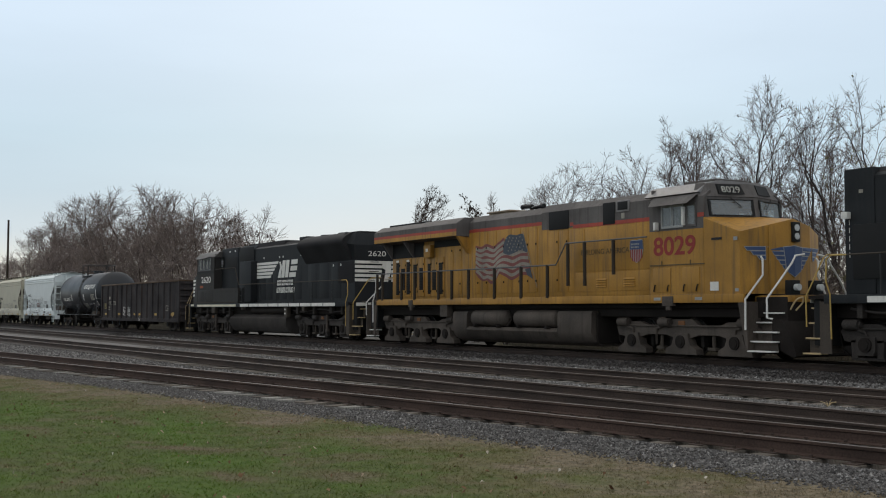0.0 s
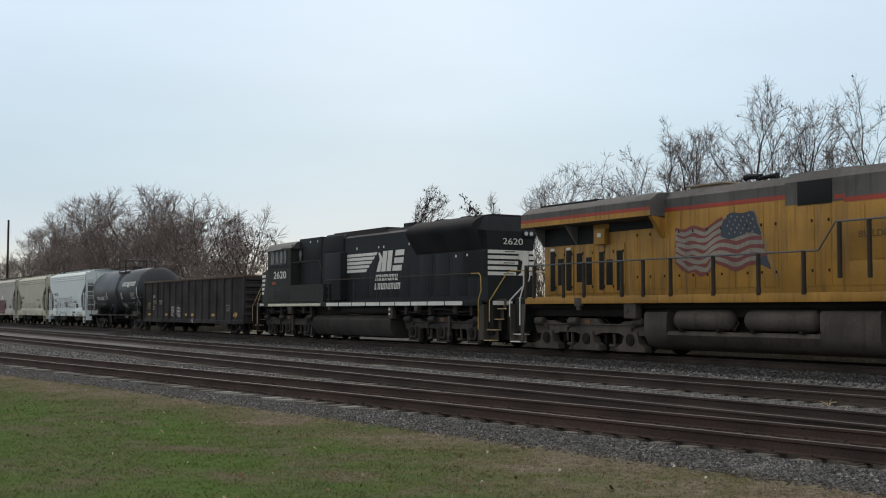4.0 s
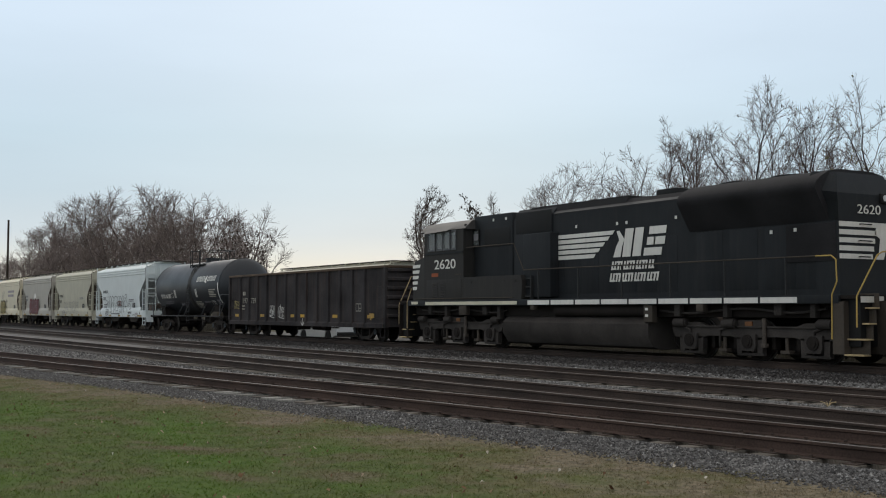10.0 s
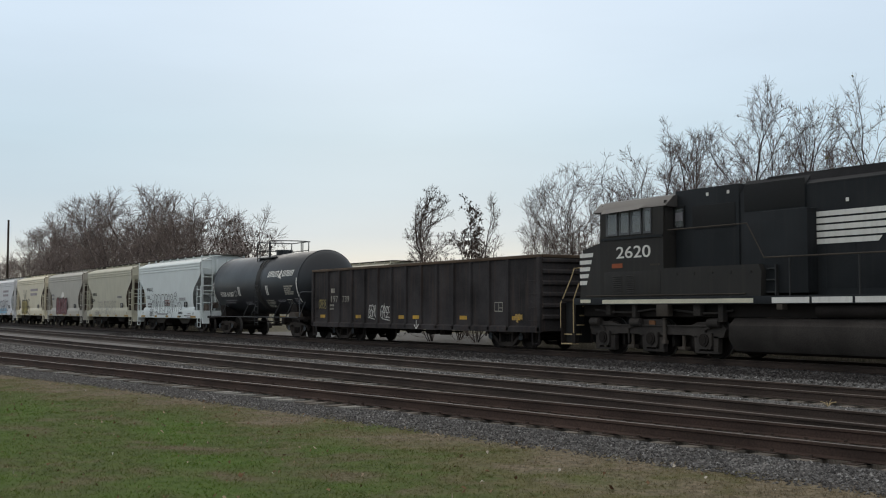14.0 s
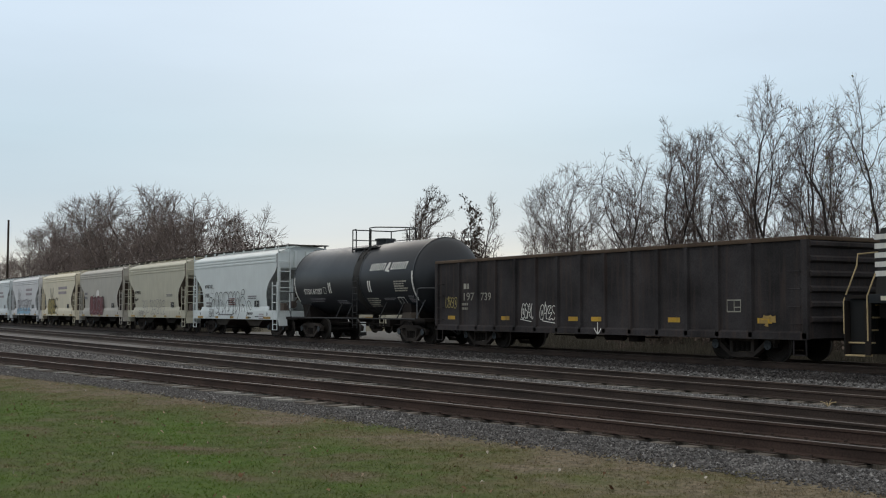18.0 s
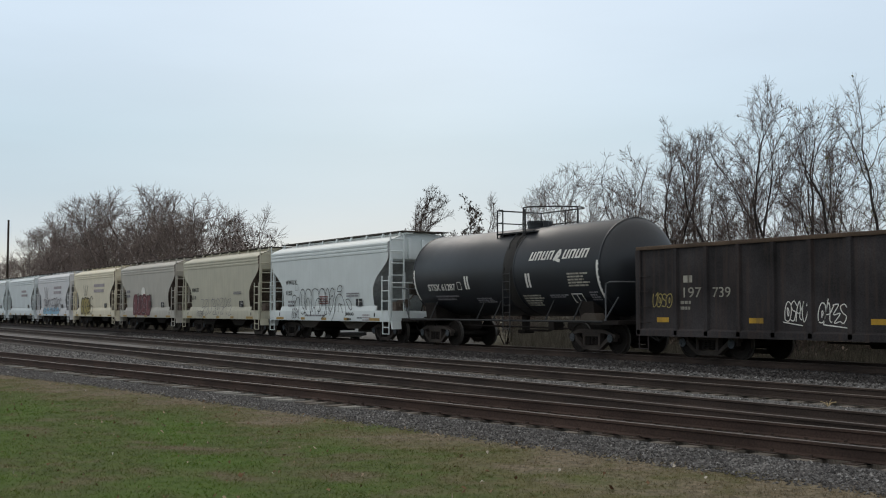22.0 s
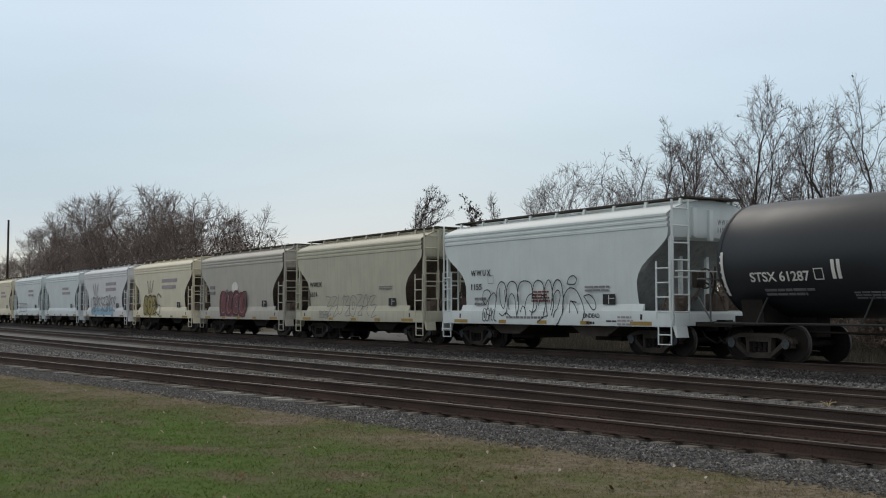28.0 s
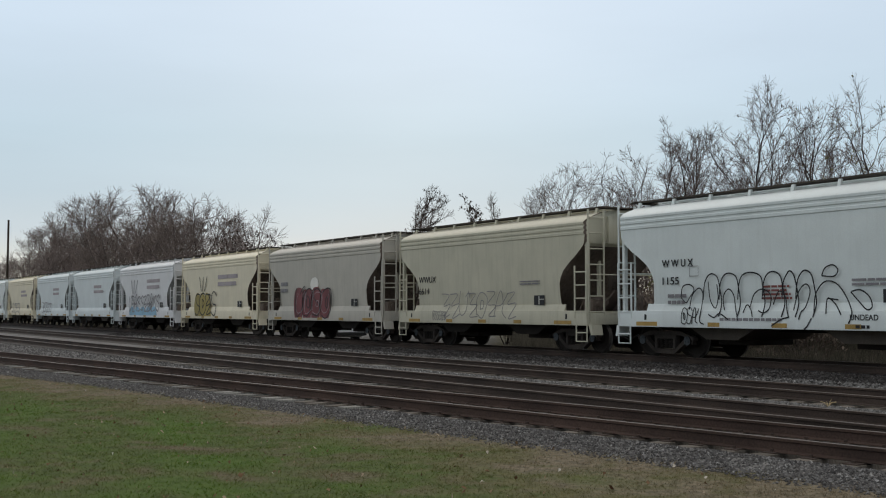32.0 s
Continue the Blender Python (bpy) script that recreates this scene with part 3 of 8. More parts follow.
def fork_nodes(rnd, height, width, low, stems, step, spread, dense):
    """Grows a trunk or several stems, then limbs, branches and side branches inside an uneven round crown; gives nodes and their parents."""
    pos, par = [Vector((0, 0, -0.3))], [-1]
    turn = rnd.uniform(0, 6.283)
    wide = 0.60 if stems < 4 else 0.72

    def inside(p):
        f = p.z / height
        w = math.sqrt(max(0.0, 1 - ((f - wide) / (1 - wide)) ** 2)) if f > wide else 0.42 + 0.58 * max(0.0, f) / wide
        a = math.atan2(p.y, p.x)
        return f < 1 and math.hypot(p.x, p.y) < width * 0.56 * w * (1 + 0.15 * math.sin(2 * a + turn) + 0.12 * math.sin(5 * a + 2 * turn + 9 * f))

    def away(d, angle, azimuth):
        a = d.orthogonal().normalized()
        side = math.cos(azimuth) * a + math.sin(azimuth) * d.cross(a)
        return (d * math.cos(angle) + side * math.sin(angle)).normalized()

    def grow(at, d, length, level):
        line = []
        for i in range(max(2, int(length / step))):
            w = (0.05, 0.10, 0.13, 0.16)[level]
            d = (d + Vector((rnd.gauss(0, w), rnd.gauss(0, w), rnd.gauss(0, w) + (0.02, 0.022, 0.03, 0.03)[level]))).normalized()
            p = pos[at] + d * step
            if level and not inside(p) and p.z > 1:
                break
            pos.append(p)
            par.append(at)
            at = len(pos) - 1
            line.append((at, d.copy()))
        return line

    queue = []
    up = Vector((0, 0, 1))
    if stems < 4:
        for k in range(stems):
            d = away(up, rnd.uniform(0.02, 0.07) + (0.16 if stems > 1 else 0.0), turn + 6.283 * k / stems)
            line = grow(0, d, low, 0)
            count = 3 if stems > 1 else 5
            for j in range(count):
                at, dd = line[-1 - min(len(line) - 1, int(j * 0.8 / step))]
                queue.append((at, away(dd, spread * (0.25 if j == 0 else rnd.uniform(0.75, 1.25)), turn + 2.4 * j + k), height * rnd.uniform(0.6, 0.9), 1))
    else:
        for k in range(stems + 3):
            queue.append((0, away(up, spread * rnd.uniform(0.05, 1.0), turn + 2.4 * k), height * rnd.uniform(0.8, 1.2), 1))
    while queue:
        at, d, length, level = queue.pop(0)
        line = grow(at, d, length, level)
        if level > 2 or not line:
            continue
        gap = (0, 0.52, 0.40)[level] * step / 0.24 / dense
        reach, z = len(line) * step, gap * rnd.uniform(0.8, 1.6)
        az = rnd.uniform(0, 6.283)
        while z < reach:
            k = min(len(line) - 1, int(z / step))
            az += rnd.uniform(1.6, 2.8)
            queue.append((line[k][0], away(line[k][1], rnd.uniform(0.45, 0.95), az), max(2.5 * step, reach * rnd.uniform(0.28, 0.52) * (1.15 - 0.55 * z / reach)), level + 1))
            z += gap * rnd.uniform(0.6, 1.4)
        for j in range(2):
            queue.append((line[-1][0], away(line[-1][1], rnd.uniform(0.2, 0.5), az + 3.1 * j), max(2.5 * step, reach * 0.2), level + 1))
    return np.array([tuple(p) for p in pos]), par


def build_tree(name, seed, x, y, height, width, label, group="", stems=1, low=0.22, step=0.24, thin=0.006, girth=0.16, leaves=0, leaf="dead_leaf", leaf_size=0.06, far=False, spread=0.6, dense=1.0, twig_len=0.5, droop=0.0, base=-0.7):
    """A bare tree: trunk and limbs, a crown of fine crooked twigs, and its last few leaves."""
    rnd = random.Random(seed)
    P, par = fork_nodes(rnd, height, width, height * low, stems, step, spread, dense)
    reach = np.sort(np.hypot(P[:, 0], P[:, 1]))[int(len(P) * 0.96)]
    P *= np.array([0.5 * width / reach, 0.5 * width / reach, (height - 0.45 * twig_len) / P[:, 2].max()])
    count = len(P)
    kids = [[] for _ in range(count)]
    for i, p in enumerate(par):
        if p >= 0:
            kids[p].append(i)
    area = np.zeros(count)
    for i in range(count - 1, -1, -1):
        area[i] = max(area[i], thin ** 2.1)
        if par[i] >= 0:
            area[par[i]] += area[i]
    rad = area ** (1 / 2.1)
    rad *= 1 + (girth / max(rad) - 1) * np.clip((rad - thin) / (max(rad) - thin), 0, 1) ** 0.6
    limbs, twigs, tips = Geo(), Geo(), []

    def tube(pts, rr):
        g = limbs if max(rr) > thin * 3.2 else twigs
        m = 6 if max(rr) > thin * 6 else (4 if g is limbs else 3)
        rings = []
        a = None
        for i, p in enumerate(pts):
            t = pts[min(i + 1, len(pts) - 1)] - pts[max(i - 1, 0)]
            t = t.normalized() if t.length > 1e-6 else Vector((0, 0, 1))
            a = t.orthogonal().normalized() if a is None else (a - t * a.dot(t)).normalized()
            b = t.cross(a)
            rings.append([tuple(p + rr[i] * (math.cos(q) * a + math.sin(q) * b)) for q in (2 * math.pi * k / m for k in range(m))])
        g.loft(rings, caps=False)

    for i in range(count):
        if par[i] >= 0 and kids[par[i]] and kids[par[i]][0] != i and rad[i] < rad[par[i]] * 0.999 or par[i] < 0:
            pass
        else:
            continue
        chain = [i] if par[i] < 0 else [par[i], i]
        while kids[chain[-1]]:
            chain.append(max(kids[chain[-1]], key=lambda k: (k == kids[chain[-1]][0], 0)))
        rr = [float(rad[k]) for k in chain]
        if par[i] >= 0:
            rr[0] = rr[1]
        tube([Vector(P[k]) for k in chain], rr)
    for i in range(count):
        if rad[i] > thin * 2.6:
            continue
        end = not kids[i]
        for _ in range(4 if end else (2 if rnd.random() < 0.5 else 1)):
            p = Vector(P[i])
            d = (p - Vector(P[par[i]])).normalized() if par[i] >= 0 else Vector((0, 0, 1))
            d = (d + Vector((rnd.gauss(0, 0.55), rnd.gauss(0, 0.55), rnd.gauss(0, 0.4) + 0.18 - droop))).normalized()
            ln = twig_len * rnd.uniform(0.45, 1.2)
            pts = [p]
            for s in range(3):
                d = (d + Vector((rnd.gauss(0, 0.25), rnd.gauss(0, 0.25), rnd.gauss(0, 0.2) - droop * 0.6))).normalized()
                pts.append(pts[-1] + d * ln / 3)
            tube(pts, [thin, thin * 0.9, thin * 0.8, thin * 0.55])
            tips += pts[1:]
            if rnd.random() < 0.6:
                e = (d + Vector((rnd.gauss(0, 0.7), rnd.gauss(0, 0.7), rnd.gauss(0, 0.5) + 0.1 - droop))).normalized()
                tube([pts[1], pts[1] + e * ln * 0.3, pts[1] + (e + Vector((0, 0, 0.2 - droop))).normalized() * ln * 0.62], [thin * 0.8, thin * 0.7, thin * 0.5])
    t = thing(name, x, y, base, label, "tree", group)
    # far trees take the paler colours that hold the distance haze
    part("trunk", limbs, "hazed_bark" if far else "bark", t, smooth=60)
    part("crown", twigs, "hazed_twig" if far else "twig", t, "bare twigs", smooth=0)
    if leaves:
        g = Geo()
        for i in range(leaves):
            p = rnd.choice(tips) + Vector((rnd.gauss(0, 0.04), rnd.gauss(0, 0.04), rnd.gauss(0, 0.05)))
            a = Vector((rnd.gauss(0, 1), rnd.gauss(0, 1), rnd.gauss(0, 1))).normalized() * leaf_size * rnd.uniform(0.5, 1.2)
            a.z *= 1.6
            b = a.orthogonal().normalized() * a.length * 0.42
            g.add([p - a, p + b, p + a, p - b], [(0, 1, 2, 3)])
        part("leaves", g, leaf, t, "last leaves on the twigs", smooth=0)
    return t
# ---- rolling stock: running gear ----
WHEELS = []   # wheel sets with their wheel radius, to be turned by motions()
TRAIN = []    # vehicles of the moving train with their places at the start


def wheelset_mesh(r, cap=True, gauge_y=0.72):
    g = Geo()
    for s in (-1, 1):
        y = lambda v: s * v
        g.lathe([(0.10, y(0.66)), (r - 0.05, y(0.66)), (r + 0.028, y(0.675)), (r + 0.028, y(0.70)), (r, y(0.715)), (r - 0.004, y(0.80)), (r - 0.055, y(0.80)), (r - 0.075, y(0.765)), (0.17, y(0.735)), (0.14, y(0.83)), (0.09, y(0.83))], (0, 0), 28)
        if cap:
            g.cyl((0, s * 0.83, 0), (0, s * 1.00, 0), 0.085, 12)
            g.cyl((0, s * 0.98, 0), (0, s * 1.10, 0), 0.125, 14)
            for k in range(3):
                a = k * 2.094
                g.cyl((0.07 * math.cos(a), s * 1.09, 0.07 * math.sin(a)), (0.07 * math.cos(a), s * 1.125, 0.07 * math.sin(a)), 0.022, 6)
    g.cyl((0, -0.7, 0), (0, 0.7, 0), 0.08, 10)
    me = mesh_of("wheelset", g, "wheel")
    me.materials.append(M["tread"])
    me.materials.append(M["bearing"])
    for p in me.polygons:
        x, y, z = p.center
        if math.hypot(x, z) > r - 0.006 and abs(y) > 0.70:
            p.material_index = 1
        elif abs(y) > 1.085:
            p.material_index = 2
    return me


WS = {r: (wheelset_mesh(r),) for r in (0.42, 0.457, 0.53)}


def side_frame_mesh(wb):
    g = Geo()
    h = wb / 2
    for y0, y1 in ((-1.07, -0.90),):
        g.prism([(-h - 0.22, 0.55), (-0.62, 0.71), (0.62, 0.71), (h + 0.22, 0.55), (h + 0.22, 0.46), (0.62, 0.60), (-0.62, 0.60), (-h - 0.22, 0.46)], "y", y0, y1)
        g.prism([(-0.40, 0.62), (0.40, 0.62), (0.36, 0.50), (-0.36, 0.50)], "y", y0, y1)
        g.box(-0.40, 0.40, y0, y1, 0.10, 0.22)
        for s in (-1, 1):
            g.prism([(s * 0.30, 0.16), (s * 0.40, 0.16), (s * 0.42, 0.62), (s * 0.32, 0.62)], "y", y0, y1)
            g.prism([(s * 0.38, 0.10), (s * 0.40, 0.22), (s * (h - 0.06), 0.56), (s * (h + 0.02), 0.46)], "y", y0, y1)
            g.prism([(s * h - 0.17, 0.36), (s * h + 0.17, 0.36), (s * h + 0.15, 0.60), (s * h - 0.15, 0.60)], "y", y0 + 0.03, y1 - 0.01)
    return mesh_of("side_frame", g, "frame_steel")


def spring_mesh(x):
    """One coil spring, seen as a stack of turns."""
    prof = []
    for k in range(6):
        z = 0.24 + k * 0.05
        prof += [(0.055, z), (0.075, z + 0.012), (0.075, z + 0.034), (0.055, z + 0.046)]
    g = Geo().loft([[(x + r * math.cos(t), -0.985 + r * math.sin(t), z) for t in (2 * math.pi * k / 8 for k in range(8))] for r, z in prof])
    return mesh_of("coil_spring", g, "under")


COILS = [spring_mesh(x) for x in (-0.17, 0.0, 0.17)]
FRAMES = {}


def freight_truck(parent, x, wb=1.78, r=0.457, moving=True):
    """A two-axle truck: side frames, bolster, springs and two wheel sets."""
    t = part("truck", Geo().box(-0.2, 0.2, -1.0, 1.0, 0.45, 0.72, 0.03), "under", parent)
    t.location.x = x
    if wb not in FRAMES:
        FRAMES[wb] = side_frame_mesh(wb)
    sf = FRAMES[wb]
    for s in (0, 180):
        for name, me in [("side_frame", sf)] + [("coil_spring", k) for k in COILS]:
            p = part(name, me, "under", t)
            p.matrix_basis = pose(0, 0, 0, 0, 0, s)
    for s in (-1, 1):
        w = part("wheelset", WS[r][0], "wheel", t)
        w.location = (s * wb / 2, 0, r)
        if moving:
            WHEELS.append((w, r))
        part("brake_beam", Geo().box(s * 0.5 - 0.04, s * 0.5 + 0.04, -0.75, 0.75, 0.28, 0.4), "under", t)
    return t


def coupler(parent, x, s):
    g = Geo().box(min(x, x + s * 0.75), max(x, x + s * 0.75), -0.09, 0.09, 0.78, 0.98, 0.02)
    g.prism([(x + s * 0.68, -0.16), (x + s * 0.98, -0.16), (x + s * 1.02, 0.02), (x + s * 0.88, 0.16), (x + s * 0.68, 0.16)], "z", 0.74, 1.02)
    part("coupler", g, "under", parent)
    h = Geo().tube([(x + s * 0.1, -0.28, 0.85), (x + s * 0.35, -0.3, 0.55), (x + s * 0.65, -0.2, 0.38), (x + s * 0.95, -0.1, 0.55)], 0.028, 6)
    part("air_hose", h, "dark", parent)


def ladder(parent, x0, x1, y, z0, z1, rungs, material, axis="x", name="ladder", r=0.022):
    """Two stiles and rungs, on a side (axis x) or on an end (axis y)."""
    g = Geo()
    P = (lambda a, z: (a, y, z)) if axis == "x" else (lambda a, z: (y, a, z))
    for a in (x0, x1):
        g.cyl(P(a, z0), P(a, z1), r, 6)
    for k in range(rungs):
        z = z0 + (z1 - z0) * (k + 0.5) / rungs
        g.cyl(P(x0, z), P(x1, z), r * 0.8, 6)
    return part(name, g, material, parent)


def smooth_path(keys, n=6):
    """A soft curve through the keys (Catmull-Rom)."""
    k = [keys[0]] + list(keys) + [keys[-1]]
    out = []
    for i in range(1, len(k) - 2):
        p0, p1, p2, p3 = (np.array(k[i + j], float) for j in (-1, 0, 1, 2))
        for s in range(n):
            t = s / n
            out.append(tuple(0.5 * ((2 * p1) + (-p0 + p2) * t + (2 * p0 - 5 * p1 + 4 * p2 - p3) * t * t + (-p0 + 3 * p1 - 3 * p2 + p3) * t ** 3)))
    out.append(tuple(keys[-1]))
    return out


# ---- covered hoppers ----
HOPPER_SIDE = [(-1.48, 1.27), (-1.53, 1.7), (-1.565, 2.3), (-1.585, 2.9), (-1.59, 3.54), (-1.615, 3.56), (-1.615, 3.63), (-1.595, 3.65), (-1.595, 3.69), (-1.62, 3.71), (-1.62, 3.77), (-1.60, 3.79),
               (-1.60, 3.83), (-1.62, 3.85), (-1.62, 3.91), (-1.59, 3.95), (-1.52, 4.00), (-1.36, 4.08), (-1.0, 4.21), (-0.5, 4.30), (0.0, 4.32)]
HOPPER_END = [(1.27, 4.70), (1.34, 4.55), (1.42, 4.49), (1.52, 4.45), (1.9, 4.42), (2.1, 4.42), (2.3, 4.50), (2.5, 4.65), (2.6, 4.78), (2.7, 4.92), (2.8, 5.07), (2.9, 5.24), (3.0, 5.38), (3.1, 5.52), (3.2, 5.64), (3.28, 5.70), (3.44, 5.74), (5.0, 5.74)]
HOPPER_SLOPE = [(1.27, 3.3), (3.20, 5.58), (3.30, 5.725), (5.0, 5.735)]


SIDE_ROWS = [(lerp(z, [(b, a) for a, b in HOPPER_SIDE[:5]]), z) for z in (1.27, 1.34, 1.42, 1.52, 1.7, 1.9, 2.1, 2.3, 2.4, 2.5, 2.6, 2.7, 2.8, 2.9, 3.0, 3.1, 3.2, 3.28, 3.36, 3.54)] + HOPPER_SIDE[5:]


def hopper_body(stretch=1.0):
    """Side sheets with curved end cut-outs and the roof; and, apart, the sloping end sheets set back between them."""
    g = Geo()
    n = len(SIDE_ROWS)
    loop = list(SIDE_ROWS) + [(-y, z) for y, z in SIDE_ROWS[:-1]][::-1]
    m = len(loop)
    ring = lambda s: [(s * lerp(z, HOPPER_END) * stretch - (s * 0.02 if abs(y) > 1.6 else 0), y, z) for y, z in loop]
    inner = lambda s: [(s * lerp(z, HOPPER_SLOPE) * stretch, y * 0.94, z) for y, z in loop]
    g.v = [p for s in (-1, 1) for p in ring(s)] + [p for s in (-1, 1) for p in inner(s)]
    g.f = [(i, (i + 1) % m, m + (i + 1) % m, m + i) for i in range(m)]
    ends = []
    for o, q in ((0, 2 * m), (m, 3 * m)):
        e = Geo()
        used = list(range(o, o + m)) + list(range(q, q + m))
        at = {k: i for i, k in enumerate(used)}
        e.v = [g.v[k] for k in used]
        ends.append(e)
        for j in range(m - 1):
            e.f.append((at[o + j], at[o + j + 1], at[q + j + 1], at[q + j]))
        for j in range(n - 2):
            face = (q + j, q + j + 1, q + m - 2 - j, q + m - 1 - j)
            if loop[j][1] >= 3.2:
                g.f.append(face)
            else:
                e.f.append(tuple(at[k] for k in face))
        g.f.append((q + n - 2, q + n - 1, q + n))
    return g, ends


HB = {}


def build_hopper(name, x, y, z, color, label, seed=0, moving=True, end_color=None, stretch=1.0, group="covered hoppers of the freight train"):
    c = thing(name, x, y, z, label, "hopper car", group)
    if moving:
        TRAIN.append((c, x))
    L = 5.74 * stretch
    if (color, stretch) not in HB:
        shell, slopes = hopper_body(stretch)
        # most slope sheets carry the shade of the cut-outs in their colour
        HB[(color, stretch)] = mesh_of("body", shell, color, 25), [mesh_of("slope_sheet", e, "slope_grey_shade" if color in ("h_white", "h_blue", "h_lilac") else mat, 25) for e, mat in zip(slopes, (color, "slope_rust_shade"))]
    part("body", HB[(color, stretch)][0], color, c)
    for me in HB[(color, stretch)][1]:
        part("slope_sheet", me, color, c, "stained sloping end sheet, some toned for shade")
    ends = end_color or color
    for s in (-1, 1):
        part("side_sill", Geo().box(-L - 0.12, L + 0.12, s * 1.56 - 0.045, s * 1.56 + 0.045, 0.83, 1.27, 0.01), color, c)
        part("sill_flare", Geo().prism([(s * 1.607, 1.20), (s * 1.512, 1.46), (s * 1.49, 1.46), (s * 1.49, 1.20)], "x", -4.68 * stretch, 4.68 * stretch), color, c)
        part("end_sill", Geo().box(s * (L + 0.02) - 0.12, s * (L + 0.02) + 0.12, -1.5, 1.5, 0.86, 1.2, 0.01), ends, c)
        part("end_platform", Geo().box(min(s * 4.75 * stretch, s * L), max(s * 4.75 * stretch, s * L), -1.5, 1.5, 1.15, 1.25), ends, c)
        for yy in (-0.55, 0.45):
            part("slope_brace", Geo().box(s * 5.05 * stretch - 0.05, s * 5.05 * stretch + 0.05, yy, yy + 0.1, 1.2, 2.85), ends, c)
        part("end_post", Geo().box(s * (L - 0.03) - 0.05, s * (L - 0.03) + 0.05, -1.52, -1.40, 1.2, 3.3, 0.01), ends, c)
        part("end_post", Geo().box(s * (L - 0.03) - 0.05, s * (L - 0.03) + 0.05, 1.40, 1.52, 1.2, 3.3, 0.01), ends, c)
        part("end_post", Geo().box(s * (L + 0.03) - 0.05, s * (L + 0.03) + 0.05, -0.12, 0.02, 3.2, 4.05, 0.01), ends, c)
        ladder(c, -1.56, -0.96, s * (L + 0.12), 1.0, 4.28, 7, ends, "y", "end_ladder", r=0.03)
        ladder(c, s * (L - 0.46), s * (L + 0.09), -1.61, 1.05, 2.62, 4, ends, "x", "side_ladder", r=0.026)
        part("end_rib", Geo().box(s * (L + 0.03) - 0.05, s * (L + 0.03) + 0.05, -0.72, -0.60, 3.3, 4.1, 0.01), ends, c)
        part("crossover_plate", Geo().prism([(s * (L + 0.10), 0.86), (s * (L + 0.24), 0.86), (s * (L + 0.30), 0.55), (s * (L + 0.22), 0.55)], "y", -1.55, -1.15), ends, c)
        part("end_handrail", Geo().tube([(s * (L + 0.16), -1.5, 2.34), (s * (L + 0.30), -1.2, 2.34), (s * (L + 0.30), 1.2, 2.34), (s * (L + 0.16), 1.5, 2.34)], 0.02, 6), ends, c)
        part("stirrup_step", Geo().tube([(s * (L - 0.40), -1.60, 0.9), (s * (L - 0.40), -1.60, 0.36), (s * (L + 0.10), -1.60, 0.36), (s * (L + 0.10), -1.60, 0.9)], 0.024, 5).cyl((s * (L - 0.40), -1.60, 0.62), (s * (L + 0.10), -1.60, 0.62), 0.02, 5), ends, c)
        bx = s * 2.2 * stretch
        # most bays get the dark underframe colour to imitate shade below the sill
        part("hopper_bay", Geo().prism([(bx - 1.9 * stretch, 1.2), (bx + 1.9 * stretch, 1.2), (bx + 0.55, 0.52), (bx - 0.55, 0.52)], "y", -1.25, 1.25), "under_grey" if color in ("h_white", "h_blue") else "under", c)
        part("discharge_gate", Geo().box(bx - 0.6, bx + 0.6, -0.75, 0.75, 0.38, 0.52, 0.015), "under", c)
        coupler(c, s * (L - 0.28), s)
        freight_truck(c, s * 4.52 * stretch, moving=moving)
    part("center_sill", Geo().box(-L, L, -0.2, 0.2, 0.72, 1.05), "under", c)
    for s in (-1, 1):
        rb = part("running_board", Geo().box(-L - 0.1, L + 0.1, s * 0.78 - 0.22, s * 0.78 + 0.22, 4.36, 4.40), "under_grey", c, "dark steel grating walkway")
        for k in range(9):
            xx = (-1 + k / 4) * (L - 0.15)
            part("bracket", Geo().prism([(s * 1.05, 4.16), (s * 1.0, 4.36), (s * 0.93, 4.36), (s * 0.98, 4.18)], "x", xx - 0.045, xx + 0.045), ends, rb)
        part("end_walkway", Geo().box(s * (L + 0.02) - 0.22, s * (L + 0.02) + 0.22, -1.0, 1.0, 4.345, 4.385), "under_grey", c)
    part("hatch_coaming", Geo().box(-L + 0.12, L - 0.12, -0.34, 0.34, 4.20, 4.37, 0.02), color, c)
    for k in range(4):
        xx = (-0.75 + 0.5 * k) * (L - 0.3)
        part("hatch_cover", Geo().box(xx - 1.3 * stretch, xx + 1.3 * stretch, -0.38, 0.38, 4.36, 4.42, 0.02), color, c)
    ring = [(L + 0.22, -0.45 + 0.27 * math.cos(a), 2.15 + 0.27 * math.sin(a)) for a in (k * math.pi / 8 for k in range(17))]
    part("brake_wheel", Geo().tube(ring, 0.022, 6).cyl((L + 0.22, -0.72, 2.15), (L + 0.22, -0.18, 2.15), 0.014, 5).cyl((L + 0.22, -0.45, 1.88), (L + 0.22, -0.45, 2.42), 0.014, 5).cyl((L - 0.04, -0.45, 2.15), (L + 0.22, -0.45, 2.15), 0.03, 6).box(L - 0.14, L + 0.06, -0.6, -0.3, 1.9, 2.35, 0.03), "under_grey", c)
    part("brake_rigging", Geo().cyl((L - 0.9, -0.55, 1.55), (L - 0.35, -0.55, 1.55), 0.17, 12).tube([(L - 0.9, -0.6, 1.5), (L - 1.05, -0.9, 1.4), (L - 0.7, -1.2, 1.3), (L - 0.3, -1.3, 1.8)], 0.025, 5), "slope_rust_shade", c)
